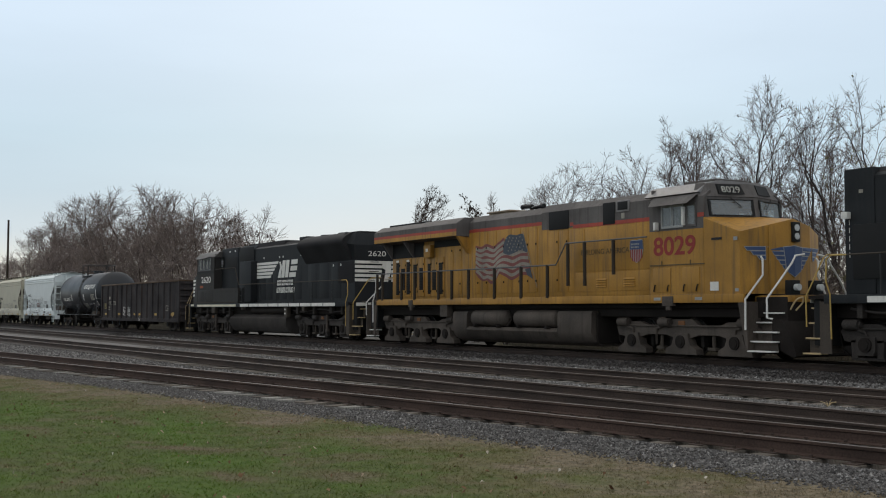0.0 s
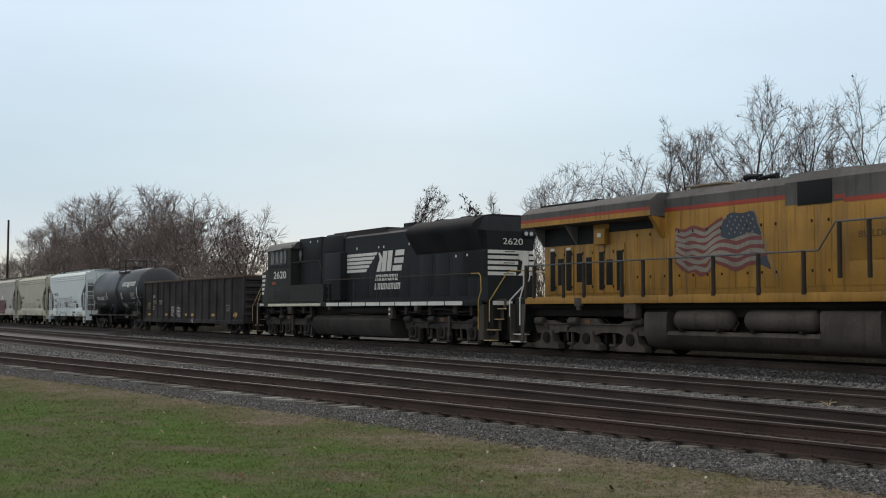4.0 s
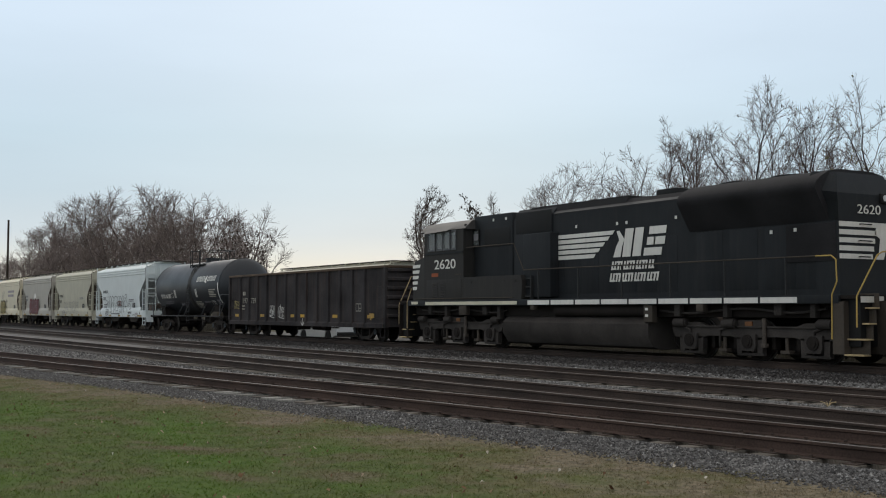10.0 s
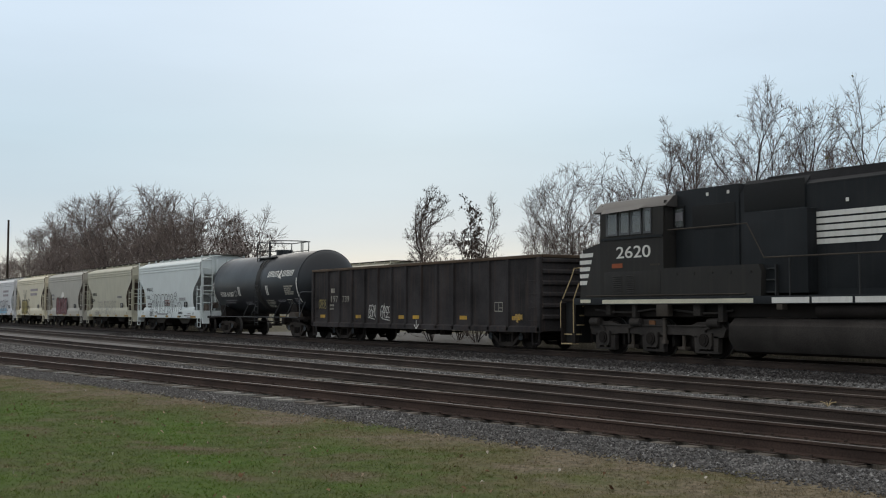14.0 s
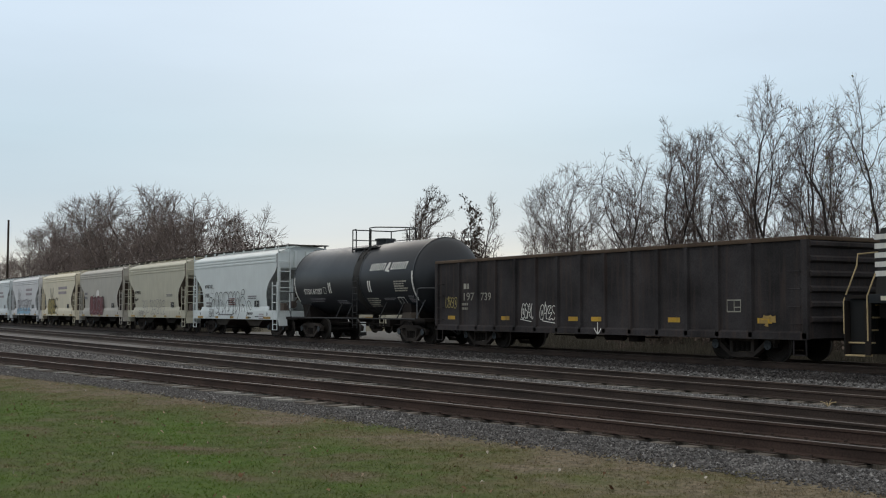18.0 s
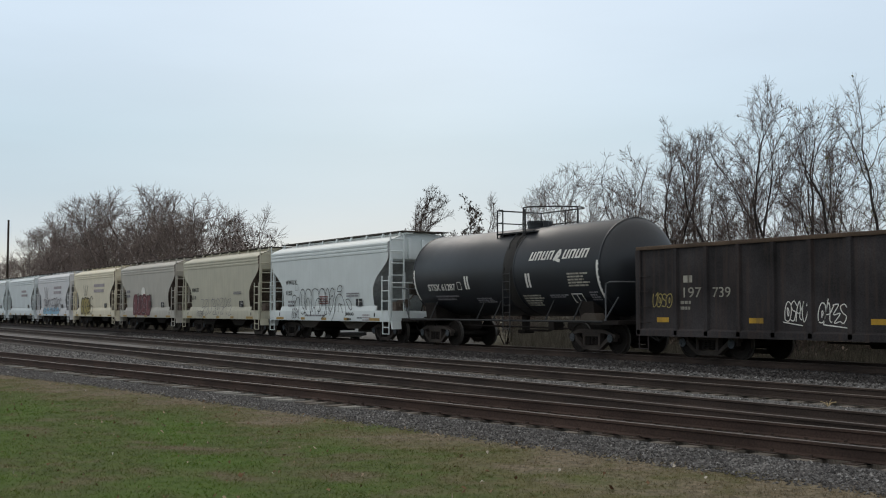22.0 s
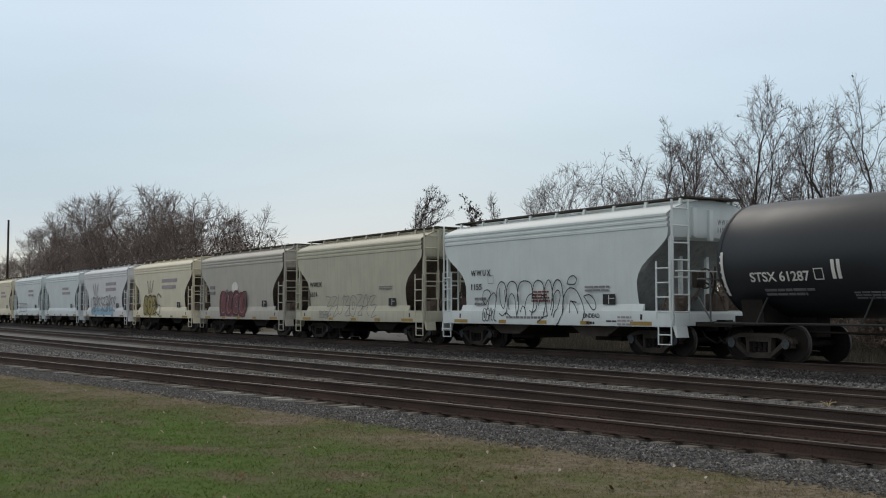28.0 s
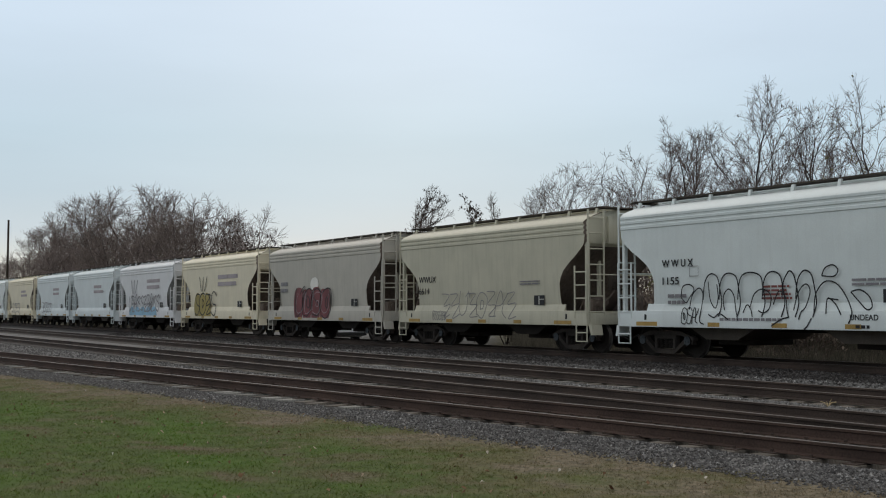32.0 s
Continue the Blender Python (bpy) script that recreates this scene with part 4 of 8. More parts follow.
    for a, b, z0, z1 in ((-1.15, -0.75, 1.25, 1.62), (0.35, 0.85, 1.25, 1.75)):
        part("brake_valve", Geo().box(L - 0.62, L - 0.18, a, b, z0, z1, 0.05).cyl((L - 0.18, (a + b) / 2, z1 - 0.15), (L - 0.06, (a + b) / 2, z1 - 0.15), 0.09, 10), "slope_rust_shade", c)
    part("brake_pipe", Geo().tube(smooth_path([(L - 0.1, -0.9, 1.4), (L + 0.05, -0.6, 1.75), (L - 0.05, -0.2, 2.05), (L + 0.02, 0.3, 1.7), (L - 0.1, 0.6, 1.3)], 4), 0.03, 6), "slope_rust_shade", c)
    part("brake_lever", Geo().tube([(L - 0.15, 0.0, 1.25), (L + 0.02, 0.12, 2.0), (L - 0.05, 0.2, 2.5)], 0.035, 6), "under_grey", c)
    y0 = -1.607
    for a, b in ((-5.08, -4.24), (-2.33, -1.92), (-0.19, 0.28), (1.96, 2.40), (4.19, 5.08)):
        part("reflector", Geo().poly([(a * stretch, 0.86), (b * stretch, 0.86), (b * stretch, 0.97), (a * stretch, 0.97)], y0), "reflect_faded", c, "faded yellow reflective strip")
    part("data_panel", Geo().poly([(2.95, 1.45), (3.50, 1.45), (3.50, 1.75), (2.95, 1.75)], -1.558), "ink", c, "black data panel")
    part("panel_line", Geo().poly([(3.21, 1.47), (3.235, 1.47), (3.235, 1.73), (3.21, 1.73)], -1.565), "white", c)
    part("panel_line", Geo().poly([(3.235, 1.62), (3.48, 1.62), (3.48, 1.635), (3.235, 1.635)], -1.565), "white", c)
    for a in (-4.72, 4.64):
        part("jacking_mark", Geo().poly([(a - 0.03, 1.02), (a + 0.05, 1.02), (a + 0.06, 1.16), (a - 0.02, 1.18)], y0), "ink", c, "dark slot in the sill")
    return c


def graffiti(c, figs, w, y, material, name="graffiti_stroke", label="spray-painted graffiti outline"):
    for keys in figs:
        part(name, Geo().ribbon(smooth_path(keys, 5), w, y), material, c, label, smooth=0)


def bubble_letters(x0, z0, w, h, seed, n):
    """Crossing strokes of leaning, overlapping graffiti letters."""
    rnd = random.Random(seed)
    out = []
    step = w / n
    u = lambda a, b: rnd.uniform(a, b)
    for i in range(n):
        a = x0 + i * step - 0.1 * step
        c = 1.25 * step
        P = lambda fx, fz: (a + c * (fx + 0.18 * fz + u(-0.06, 0.06)), z0 + h * (fz + u(-0.07, 0.07)))
        kind = rnd.randint(0, 4)
        if kind == 0:      # looped S
            out.append([P(0.8, 0.85), P(0.45, 1.0), P(0.1, 0.8), P(0.35, 0.55), P(0.75, 0.4), P(0.6, 0.05), P(0.1, 0.1)])
        elif kind == 1:    # closed bubble with a counter
            out.append([P(0.1, 0.1), P(0.0, 0.6), P(0.35, 1.0), P(0.8, 0.85), P(0.9, 0.35), P(0.6, 0.0), P(0.1, 0.1)])
            out.append([P(0.4, 0.35), P(0.4, 0.65), P(0.6, 0.6), P(0.55, 0.35), P(0.4, 0.35)])
        elif kind == 2:    # arch with a foot
            out.append([P(0.0, 0.0), P(0.1, 0.7), P(0.4, 1.05), P(0.6, 0.6), P(0.55, 0.15), P(0.9, 0.0)])
            out.append([P(0.05, 0.4), P(0.5, 0.5), P(0.95, 0.9)])
        elif kind == 3:    # zigzag
            out.append([P(0.0, 0.95), P(0.7, 0.9), P(0.2, 0.45), P(0.85, 0.5), P(0.3, 0.0), P(0.95, 0.08)])
        else:              # hook and arrow
            out.append([P(0.15, 1.0), P(0.1, 0.4), P(0.35, 0.0), P(0.75, 0.25), P(0.8, 1.0)])
            out.append([P(0.55, 0.8), P(0.82, 1.05), P(1.0, 0.72)])
    return out


MY = MAIN_Y
H1 = -100.6
PITCH = 12.72

h = build_hopper("covered_hopper", H1, MY, 0, "h_white", "pale grey covered hopper car with large outlined graffiti", seed=1)
lettering("reporting_mark", "W W U X", -4.03, 2.44, 0.20, -1.60, "ink", h, "black lettering", width=1.18, bold=0.01)
lettering("car_number", "1155", -4.03, 1.97, 0.20, -1.585, "ink", h, "black lettering", width=0.63, bold=0.01)
part("small_writing", bars(Geo(), -3.85, 1.45, 0.85, 0.34, 2, -1.56, seed=4), "graf_grey", h)
part("small_writing", bars(Geo(), 2.15, 1.84, 1.2, 0.2, 2, -1.585, seed=5), "graf_grey", h)
part("red_notice", bars(Geo(), -0.5, 1.55, 0.98, 0.38, 4, -1.57, seed=6), "flag_red", h)
part("sill_writing", bars(Geo(), -1.9, 1.02, 2.6, 0.13, 1, -1.612, gaps=9, seed=7), "graf_grey", h)
tops = [-2.42, -1.86, -1.22, -0.42, 0.20, 0.62, 1.14]
for a, b in zip(tops, tops[1:]):   # a row of rounded letter tops with running legs
    graffiti(h, [[(a - 0.05, 1.55), (a, 1.95), (a + 0.12, 2.16), ((a + b) / 2, 2.22), (b - 0.10, 2.12), (b - 0.02, 1.85), (b + 0.04, 1.45), (b - 0.08, 1.12)]], 0.038, -1.618, "ink")
graffiti(h, [
    [(-3.28, 1.62), (-3.22, 1.90), (-2.96, 1.96), (-2.80, 1.82), (-2.98, 1.60), (-3.10, 1.48), (-3.28, 1.62)],
    [(-2.98, 1.30), (-2.86, 1.68), (-2.62, 1.86), (-2.48, 1.72), (-2.52, 1.40), (-2.62, 1.02), (-2.46, 0.92)],
    [(-2.28, 2.02), (-2.22, 1.56), (-2.04, 1.34), (-1.94, 1.60), (-1.98, 1.95)],
    [(-1.72, 1.28), (-1.76, 1.62), (-1.58, 1.82), (-1.40, 1.66), (-1.34, 1.30), (-1.28, 1.02)],
    [(-1.10, 1.22), (-0.96, 1.42), (-0.84, 1.30), (-0.80, 1.12)],
    [(-0.86, 1.36), (-0.72, 1.68), (-0.46, 1.80), (-0.20, 1.66), (-0.24, 1.34), (-0.44, 1.22), (-0.60, 1.28)],
    [(-0.12, 1.42), (0.06, 1.74), (0.26, 1.60), (0.30, 1.30), (0.34, 1.12)],
    [(0.50, 1.28), (0.66, 1.72), (0.88, 1.90), (1.00, 1.72), (0.86, 1.36), (0.72, 1.24), (0.64, 1.06)],
    [(1.10, 1.22), (1.16, 1.66), (1.42, 1.94), (1.74, 1.90), (2.00, 1.62), (2.16, 1.24), (2.06, 0.98)],
    [(1.44, 1.20), (1.50, 1.56), (1.72, 1.42), (1.86, 1.18)], [(1.50, 1.56), (1.80, 1.52)],
    [(1.34, 2.08), (1.44, 2.26), (1.66, 2.32), (1.80, 2.20), (1.68, 2.06), (1.34, 2.08)],
    [(2.14, 1.70), (2.40, 1.74), (2.64, 1.58), (2.70, 1.36), (2.56, 1.30), (2.36, 1.48), (2.14, 1.70)],
    [(-2.30, 1.18), (-2.10, 1.10), (-1.90, 1.20), (-1.60, 1.04)], [(0.36, 1.12), (0.10, 1.06), (-0.20, 0.90)], [(1.02, 1.10), (0.90, 0.92), (0.80, 0.84)]], 0.034, -1.619, "ink")
graffiti(h, bubble_letters(-3.3, 0.92, 0.6, 0.42, 3, 3), 0.028, -1.618, "ink", label="small scribbled tag")
lettering("tag_writing", "UNDEAD", 2.10, 1.06, 0.13, -1.612, "ink", h, "black marker tag", width=0.75, bold=0.01)
part("small_writing", bars(Geo(), 2.25, 0.88, 0.5, 0.13, 1, -1.612, gaps=3, seed=14), "ink", h)
part("small_writing", bars(Geo(), 3.15, 0.95, 0.45, 0.08, 1, -1.612, gaps=1, seed=15), "ink", h)
part("small_writing", bars(Geo(), 3.65, 0.86, 0.75, 0.30, 3, -1.612, gaps=3, seed=16), "graf_pale", h)
part("boxed_letter", Geo().ribbon([(-2.98, 2.18), (-2.66, 2.18), (-2.66, 2.44), (-2.98, 2.44), (-2.98, 2.18)], 0.02, -1.60), "graf_grey", h, smooth=0)
for text, z, w in (("W W U X", 3.66, 0.52), ("1155", 3.44, 0.34)):
    lettering("end_mark", text, 0.22, z, 0.14, 5.79, "graf_grey", h, "dark lettering on the end", width=w, face="+x")

h = build_hopper("covered_hopper", H1 - PITCH - 0.19, MY, 0, "h_beige", "stained beige covered hopper car with outlined graffiti", seed=2, stretch=0.965)
lettering("reporting_mark", "WWUX", -4.2, 2.28, 0.22, -1.59, "ink", h, "black lettering", width=1.2)
lettering("car_number", "6614", -4.2, 1.86, 0.22, -1.585, "ink", h, "black lettering", width=0.72)
graffiti(h, bubble_letters(-2.6, 1.05, 4.6, 0.85, 12, 8), 0.032, -1.612, "graf_grey")
graffiti(h, bubble_letters(-3.2, 0.95, 0.9, 0.3, 15, 6), 0.025, -1.612, "graf_grey", label="small scribbled tag")
part("small_writing", bars(Geo(), 2.2, 2.1, 1.4, 0.16, 2, -1.58, seed=8), "graf_grey", h)

h = build_hopper("covered_hopper", H1 - 2 * PITCH - 0.19, MY, 0, "h_greige", "grey-beige covered hopper car with red graffiti and a white disc", seed=3, stretch=0.965)
for i in range(4):
    a = -2.6 + i * 0.9
    part("graffiti_letter", Geo().poly(smooth_path([(a, 0.95), (a - 0.1, 1.6), (a + 0.05, 2.15), (a + 0.45, 2.3 - 0.1 * (i % 2)), (a + 0.85, 2.15), (a + 0.92, 1.5), (a + 0.8, 0.95)], 4), -1.604), "graf_red", h, "dark red spray-painted letter")
graffiti(h, bubble_letters(-2.65, 1.0, 3.7, 1.3, 5, 4), 0.05, -1.622, "ink")
graffiti(h, bubble_letters(-2.5, 1.15, 3.5, 0.9, 6, 4), 0.022, -1.624, "graf_pale", label="pale highlights of the graffiti")
part("disc", Geo().poly([(-0.55 + 0.42 * math.cos(k * 0.3927), 2.42 + 0.3 * math.sin(k * 0.3927)) for k in range(16)], -1.59), "white", h, "white painted disc")
part("small_writing", bars(Geo(), -4.2, 2.1, 0.9, 0.6, 2, -1.59, seed=9), "graf_grey", h)

h = build_hopper("covered_hopper", H1 - 3 * PITCH - 0.19, MY, 0, "h_cream", "cream covered hopper car with olive graffiti", seed=4, stretch=0.965)
part("name_bars", bars(Geo(), 0.2, 2.55, 3.0, 0.75, 2, -1.595, gaps=2, seed=10), "graf_pale", h, "faded red-grey name bars")
for i in range(3):
    a = -3.3 + i * 0.75
    part("graffiti_letter", Geo().poly(smooth_path([(a, 0.95), (a - 0.15, 1.5), (a + 0.1, 2.1), (a + 0.5, 2.2), (a + 0.9, 1.6), (a + 1.0, 0.95)], 4), -1.604 - 0.002 * i), "graf_tan", h, "olive spray-painted letter")
graffiti(h, bubble_letters(-3.4, 1.0, 3.4, 1.25, 31, 4) + [[(-2.6, 3.1), (-2.3, 2.3)], [(-2.0, 3.1), (-2.1, 2.3)], [(-1.4, 3.1), (-1.8, 2.3)]], 0.07, -1.62, "ink")

h = build_hopper("covered_hopper", H1 - 4 * PITCH - 0.19, MY, 0, "h_lilac", "faded white covered hopper car with blue and black graffiti", seed=5, stretch=0.965)
part("name_bars", bars(Geo(), 0.4, 2.6, 3.0, 0.75, 2, -1.595, gaps=2, seed=11), "graf_pale", h, "faded name bars")
for i in range(5):
    a = -3.2 + i * 1.15
    part("graffiti_letter", Geo().poly(smooth_path([(a, 0.95), (a - 0.1, 1.25), (a + 0.4, 1.5), (a + 0.9, 1.4), (a + 1.1, 0.95)], 4), -1.604 - 0.002 * (i % 2)), "graf_blue", h, "pale blue spray-painted shape")
graffiti(h, bubble_letters(-3.4, 1.2, 6.4, 1.0, 33, 10) + [[(-2.9, 3.2), (-2.5, 2.3)], [(-2.2, 3.2), (-2.3, 2.3)], [(-1.5, 3.2), (-2.0, 2.3)]], 0.09, -1.62, "graf_grey")

for k, (color, label) in enumerate([("h_blue", "bluish white covered hopper car"), ("h_blue", "bluish white covered hopper car with grey smudges"), ("h_cream", "cream covered hopper car with dark scribbles"), ("h_white", "pale grey covered hopper car"), ("h_greige", "grey-beige covered hopper car"), ("h_blue", "bluish white covered hopper car")]):
    h = build_hopper("covered_hopper", H1 - (5 + k) * PITCH - 0.19, MY, 0, color, label, seed=10 + k, stretch=0.965)
    part("name_bars", bars(Geo(), 0.4, 2.5, 2.6, 0.7, 2, -1.595, gaps=2, seed=20 + k), "graf_pale", h, "faded name bars")
    if k in (1, 2):
        graffiti(h, bubble_letters(-3.4, 1.1, 3.4, 0.8, 40 + k, 5), 0.07, -1.62, "graf_grey")

# ---- gondola ----
GX = -72.24
gon = thing("gondola_car", GX, MY, 0, "rusty black steel gondola car with outside ribs and graffiti", "gondola car")
TRAIN.append((gon, GX))
G0, G1, GW = -8.28, 8.54, 1.44   # the two ends and half the width
for s in (-1, 1):
    side = part("side_panel", Geo().box(G0, G1, s * GW - 0.02, s * GW + 0.02, 0.62, 3.0), "gon", gon)
    part("side_sill", Geo().prism([(s * GW, 0.58), (s * (GW + 0.1), 0.58), (s * (GW + 0.1), 0.74), (s * GW, 0.80)], "x", G0, G1), "gon", gon)
    part("top_rim", Geo().box(G0 - 0.03, G1 + 0.03, s * (GW + 0.02) - 0.075, s * (GW + 0.02) + 0.075, 2.95, 3.05, 0.015), "gon_rim", gon, "rust-brown top rim")
    for k in range(13):
        x = -6.75 + k * 1.128
        part("rib", Geo().prism([(x - 0.09, s * GW), (x - 0.06, s * (GW + 0.10)), (x + 0.06, s * (GW + 0.10)), (x + 0.09, s * GW)], "z", 0.62, 2.95), "gon", side)
for s in (-1, 1):
    E = G1 if s > 0 else G0
    e = part("end_panel", Geo().box(E - 0.03, E + 0.03, -GW, GW, 0.62, 2.98), "gon", gon)
    for k in range(6):
        z = 0.95 + k * 0.36
        part("end_corrugation", Geo().prism([(E, z), (E + s * 0.11, z + 0.07), (E + s * 0.11, z + 0.15), (E, z + 0.22)], "y", -GW, GW), "gon", e)
    part("top_rim", Geo().box(E - 0.08, E + 0.08, -GW, GW, 2.952, 3.052, 0.015), "gon_rim", gon)
    part("corner_post", Geo().box(E - s * 0.05 - 0.09, E - s * 0.05 + 0.09, -GW - 0.1, -GW + 0.02, 0.6, 2.96, 0.01), "gon", gon)
    freight_truck(gon, s * 6.05, r=0.42)
    coupler(gon, E - s * 0.1, s)
    part("stirrup_step", Geo().tube([(E - s * 0.42, -GW - 0.05, 0.6), (E - s * 0.42, -GW - 0.05, 0.22), (E - s * 0.05, -GW - 0.05, 0.22), (E - s * 0.05, -GW - 0.05, 0.6)], 0.022, 5), "gon", gon)
    for k in range(4):
        part("grab_iron", Geo().tube([(E - s * 0.5, -GW - 0.03, 0.95 + 0.42 * k), (E - s * 0.5, -GW - 0.13, 0.95 + 0.42 * k), (E - s * 0.15, -GW - 0.13, 0.95 + 0.42 * k), (E - s * 0.15, -GW - 0.03, 0.95 + 0.42 * k)], 0.012, 5), "gon", gon)
part("floor_plate", Geo().box(G0, G1, -GW, GW, 0.82, 0.9), "gon", gon)
part("center_sill", Geo().box(G0, G1, -0.2, 0.2, 0.55, 0.85), "under", gon)
part("brake_gear", Geo().cyl((-1.2, -0.6, 0.55), (-0.5, -0.6, 0.55), 0.16, 12).cyl((0.3, -0.7, 0.5), (1.1, -0.7, 0.5), 0.11, 10).box(-2.6, 2.4, -0.5, -0.45, 0.48, 0.53).box(1.5, 1.9, -0.9, -0.6, 0.38, 0.62, 0.02), "under", gon)
yg = -GW - 0.024
part("owner_bars", bars(Geo(), -6.49, 2.02, 0.44, 0.34, 1, yg, gaps=2, seed=1), "faded", gon, "faded cream lettering")
lettering("car_number", "197", -6.49, 1.62, 0.27, yg, "faded", gon, "faded cream lettering", width=0.66)
lettering("car_number", "739", -5.42, 1.62, 0.26, yg, "faded", gon, "faded cream lettering", width=0.62)
part("small_writing", bars(Geo(), -6.6, 1.3, 0.4, 0.3, 2, yg, seed=2), "faded", gon)
for x in (-7.3, -3.95, -0.36, 0.73, 4.01, 7.2):
    part("reflector", Geo().poly([(x - 0.23, 0.96), (x + 0.23, 0.96), (x + 0.23, 1.09), (x - 0.23, 1.09)], yg), "reflect", gon, "yellow reflective strip")
graffiti(gon, bubble_letters(-3.05, 1.02, 0.7, 0.46, 3, 4) + [[(-3.1, 1.0), (-2.5, 0.92)]], 0.026, yg, "white")
graffiti(gon, bubble_letters(-2.05, 0.98, 0.8, 0.46, 4, 4) + [[(-1.9, 0.95), (-1.75, 1.55)], [(-1.9, 0.95), (-1.2, 0.88)]], 0.026, yg, "white")
graffiti(gon, bubble_letters(-7.72, 1.37, 0.75, 0.38, 5, 4), 0.028, yg, "graf_tan")
graffiti(gon, [[(0.9, 0.93), (0.9, 0.62)], [(0.74, 0.76), (0.9, 0.60), (1.06, 0.76)]], 0.035, yg - 0.09, "white", "arrow", "white painted arrow")
for x, z, w, h in ((7.02, 0.97, 0.30, 0.09), (7.14, 1.08, 0.26, 0.08), (7.36, 1.00, 0.20, 0.16), (7.20, 0.90, 0.12, 0.06)):
    part("orange_mark", Geo().poly([(x, z), (x + w, z - 0.02), (x + w * 0.94, z + h), (x + w * 0.55, z + h * 0.8), (x + 0.03, z + h * 1.1)], yg - 0.006), "reflect_faded", gon, "orange paint mark")
part("data_panel", Geo().ribbon([(5.96, 1.25), (6.42, 1.25), (6.42, 1.54), (5.96, 1.54), (5.96, 1.25)], 0.035, yg - 0.004).ribbon([(6.2, 1.25), (6.2, 1.54)], 0.025, yg - 0.004).ribbon([(6.2, 1.36), (6.42, 1.36)], 0.025, yg - 0.004), "faded", gon, smooth=0)

# ---- tank car ----
TX = -87.65
tank = thing("tank_car", TX, MY, 0, "black tank car with white lettering and a railed top platform", "tank car")
TRAIN.append((tank, TX))
TR, TZ = 1.49, 2.58
rings = []
for x, r in [(-6.12, 0.02), (-6.10, 0.35), (-6.02, 0.75), (-5.88, 1.08), (-5.72, 1.30), (-5.58, 1.42), (-5.42, TR), (-1.2, TR), (0.0, TR), (1.2, TR), (5.42, TR), (5.58, 1.42), (5.72, 1.30), (5.88, 1.08), (6.02, 0.75), (6.10, 0.35), (6.12, 0.02)]:
    rings.append([(x, r * math.cos(t), TZ + r * math.sin(t)) for t in (2 * math.pi * k / 48 for k in range(48))])
part("tank_shell", Geo().loft(rings), "tank", tank, smooth=50)
for x in (-5.42, 5.42, 0.45, 1.07):
    g = Geo().loft([[(x + dx, (TR + dr) * math.cos(t), TZ + (TR + dr) * math.sin(t)) for t in (2 * math.pi * k / 48 for k in range(48))] for dx, dr in ((-0.035, 0.0), (-0.03, 0.012), (0.03, 0.012), (0.035, 0.0))], caps=False)
    part("jacket_seam", g, "tank", tank)
g = Geo().loft([[(x, (TR + dr) * math.cos(t), TZ + (TR + dr) * math.sin(t)) for t in (math.pi * (0.62 + 0.70 * k / 24) for k in range(25))] for x, dr in ((0.47, 0.004), (0.49, 0.008), (1.03, 0.008), (1.05, 0.004))], caps=False)
part("spill_band", g, "black_grey", tank, "stained band under the loading platform")
part("side_rail", Geo().tube([(-5.6, -1.5, 0.95), (5.6, -1.5, 0.95)], 0.03, 6), "rail_black", tank)
for x in (-4.2, -1.1, -0.1, 2.8, 4.2):
    part("rail_bracket", Geo().tube([(x, -1.5, 0.95), (x + 0.15, -1.25, 1.6)], 0.025, 5), "rail_black", tank)
for s in (-1, 1):
    part("end_sill", Geo().box(min(s * 5.0, s * 6.3), max(s * 5.0, s * 6.3), -1.5, 1.5, 0.86, 0.98, 0.01), "under", tank)
    part("saddle", Geo().prism([(-1.2, 0.9), (1.2, 0.9), (1.28, 1.55), (0.9, 1.35), (0, 1.12), (-0.9, 1.35), (-1.28, 1.55)], "x", s * 4.55 - 0.35, s * 4.55 + 0.35), "under", tank)
    part("stub_sill", Geo().box(min(s * 3.4, s * 6.1), max(s * 3.4, s * 6.1), -0.25, 0.25, 0.62, 1.14), "under", tank)
    part("grab_rail", Geo().tube(smooth_path([(s * 5.75, -1.5, 0.98), (s * 5.75, -1.5, 1.9), (s * 5.85, -1.5, 2.08), (s * 6.25, -1.46, 2.1), (s * 6.3, -0.6, 2.1)], 4), 0.024, 6), "rail_worn", tank)
    part("grab_rail", Geo().tube([(s * 5.7, -1.5, 0.98), (s * 6.25, -1.45, 1.65)], 0.022, 6), "rail_worn", tank)
    freight_truck(tank, s * 4.54)
    coupler(tank, s * 5.9, s)
    arc = [(s * 5.36 - s * 0.0, -(TR + 0.01) * math.cos(a), TZ + (TR + 0.01) * math.sin(a)) for a in (radians(d) for d in range(-38, 9, 5))]
    g = Geo()
    k0 = len(g.v)
    for p in arc:
        g.v += [(p[0] - 0.06, p[1], p[2]), (p[0] + 0.06, p[1], p[2])]
    g.f = [(2 * i, 2 * i + 1, 2 * i + 3, 2 * i + 2) for i in range(len(arc) - 1)]
    part("white_stripe", g, "white", tank, "white reflective stripe")


def on_tank(ob, y_at=-1.5):
    """Wraps a flat figure round the tank's side."""
    for v in ob.data.vertices:
        dz = v.co.z - TZ
        a = dz / TR
        r = TR + 0.004 + (y_at - v.co.y)
        v.co = (v.co.x, -r * math.cos(a), TZ + r * math.sin(a))
    return ob


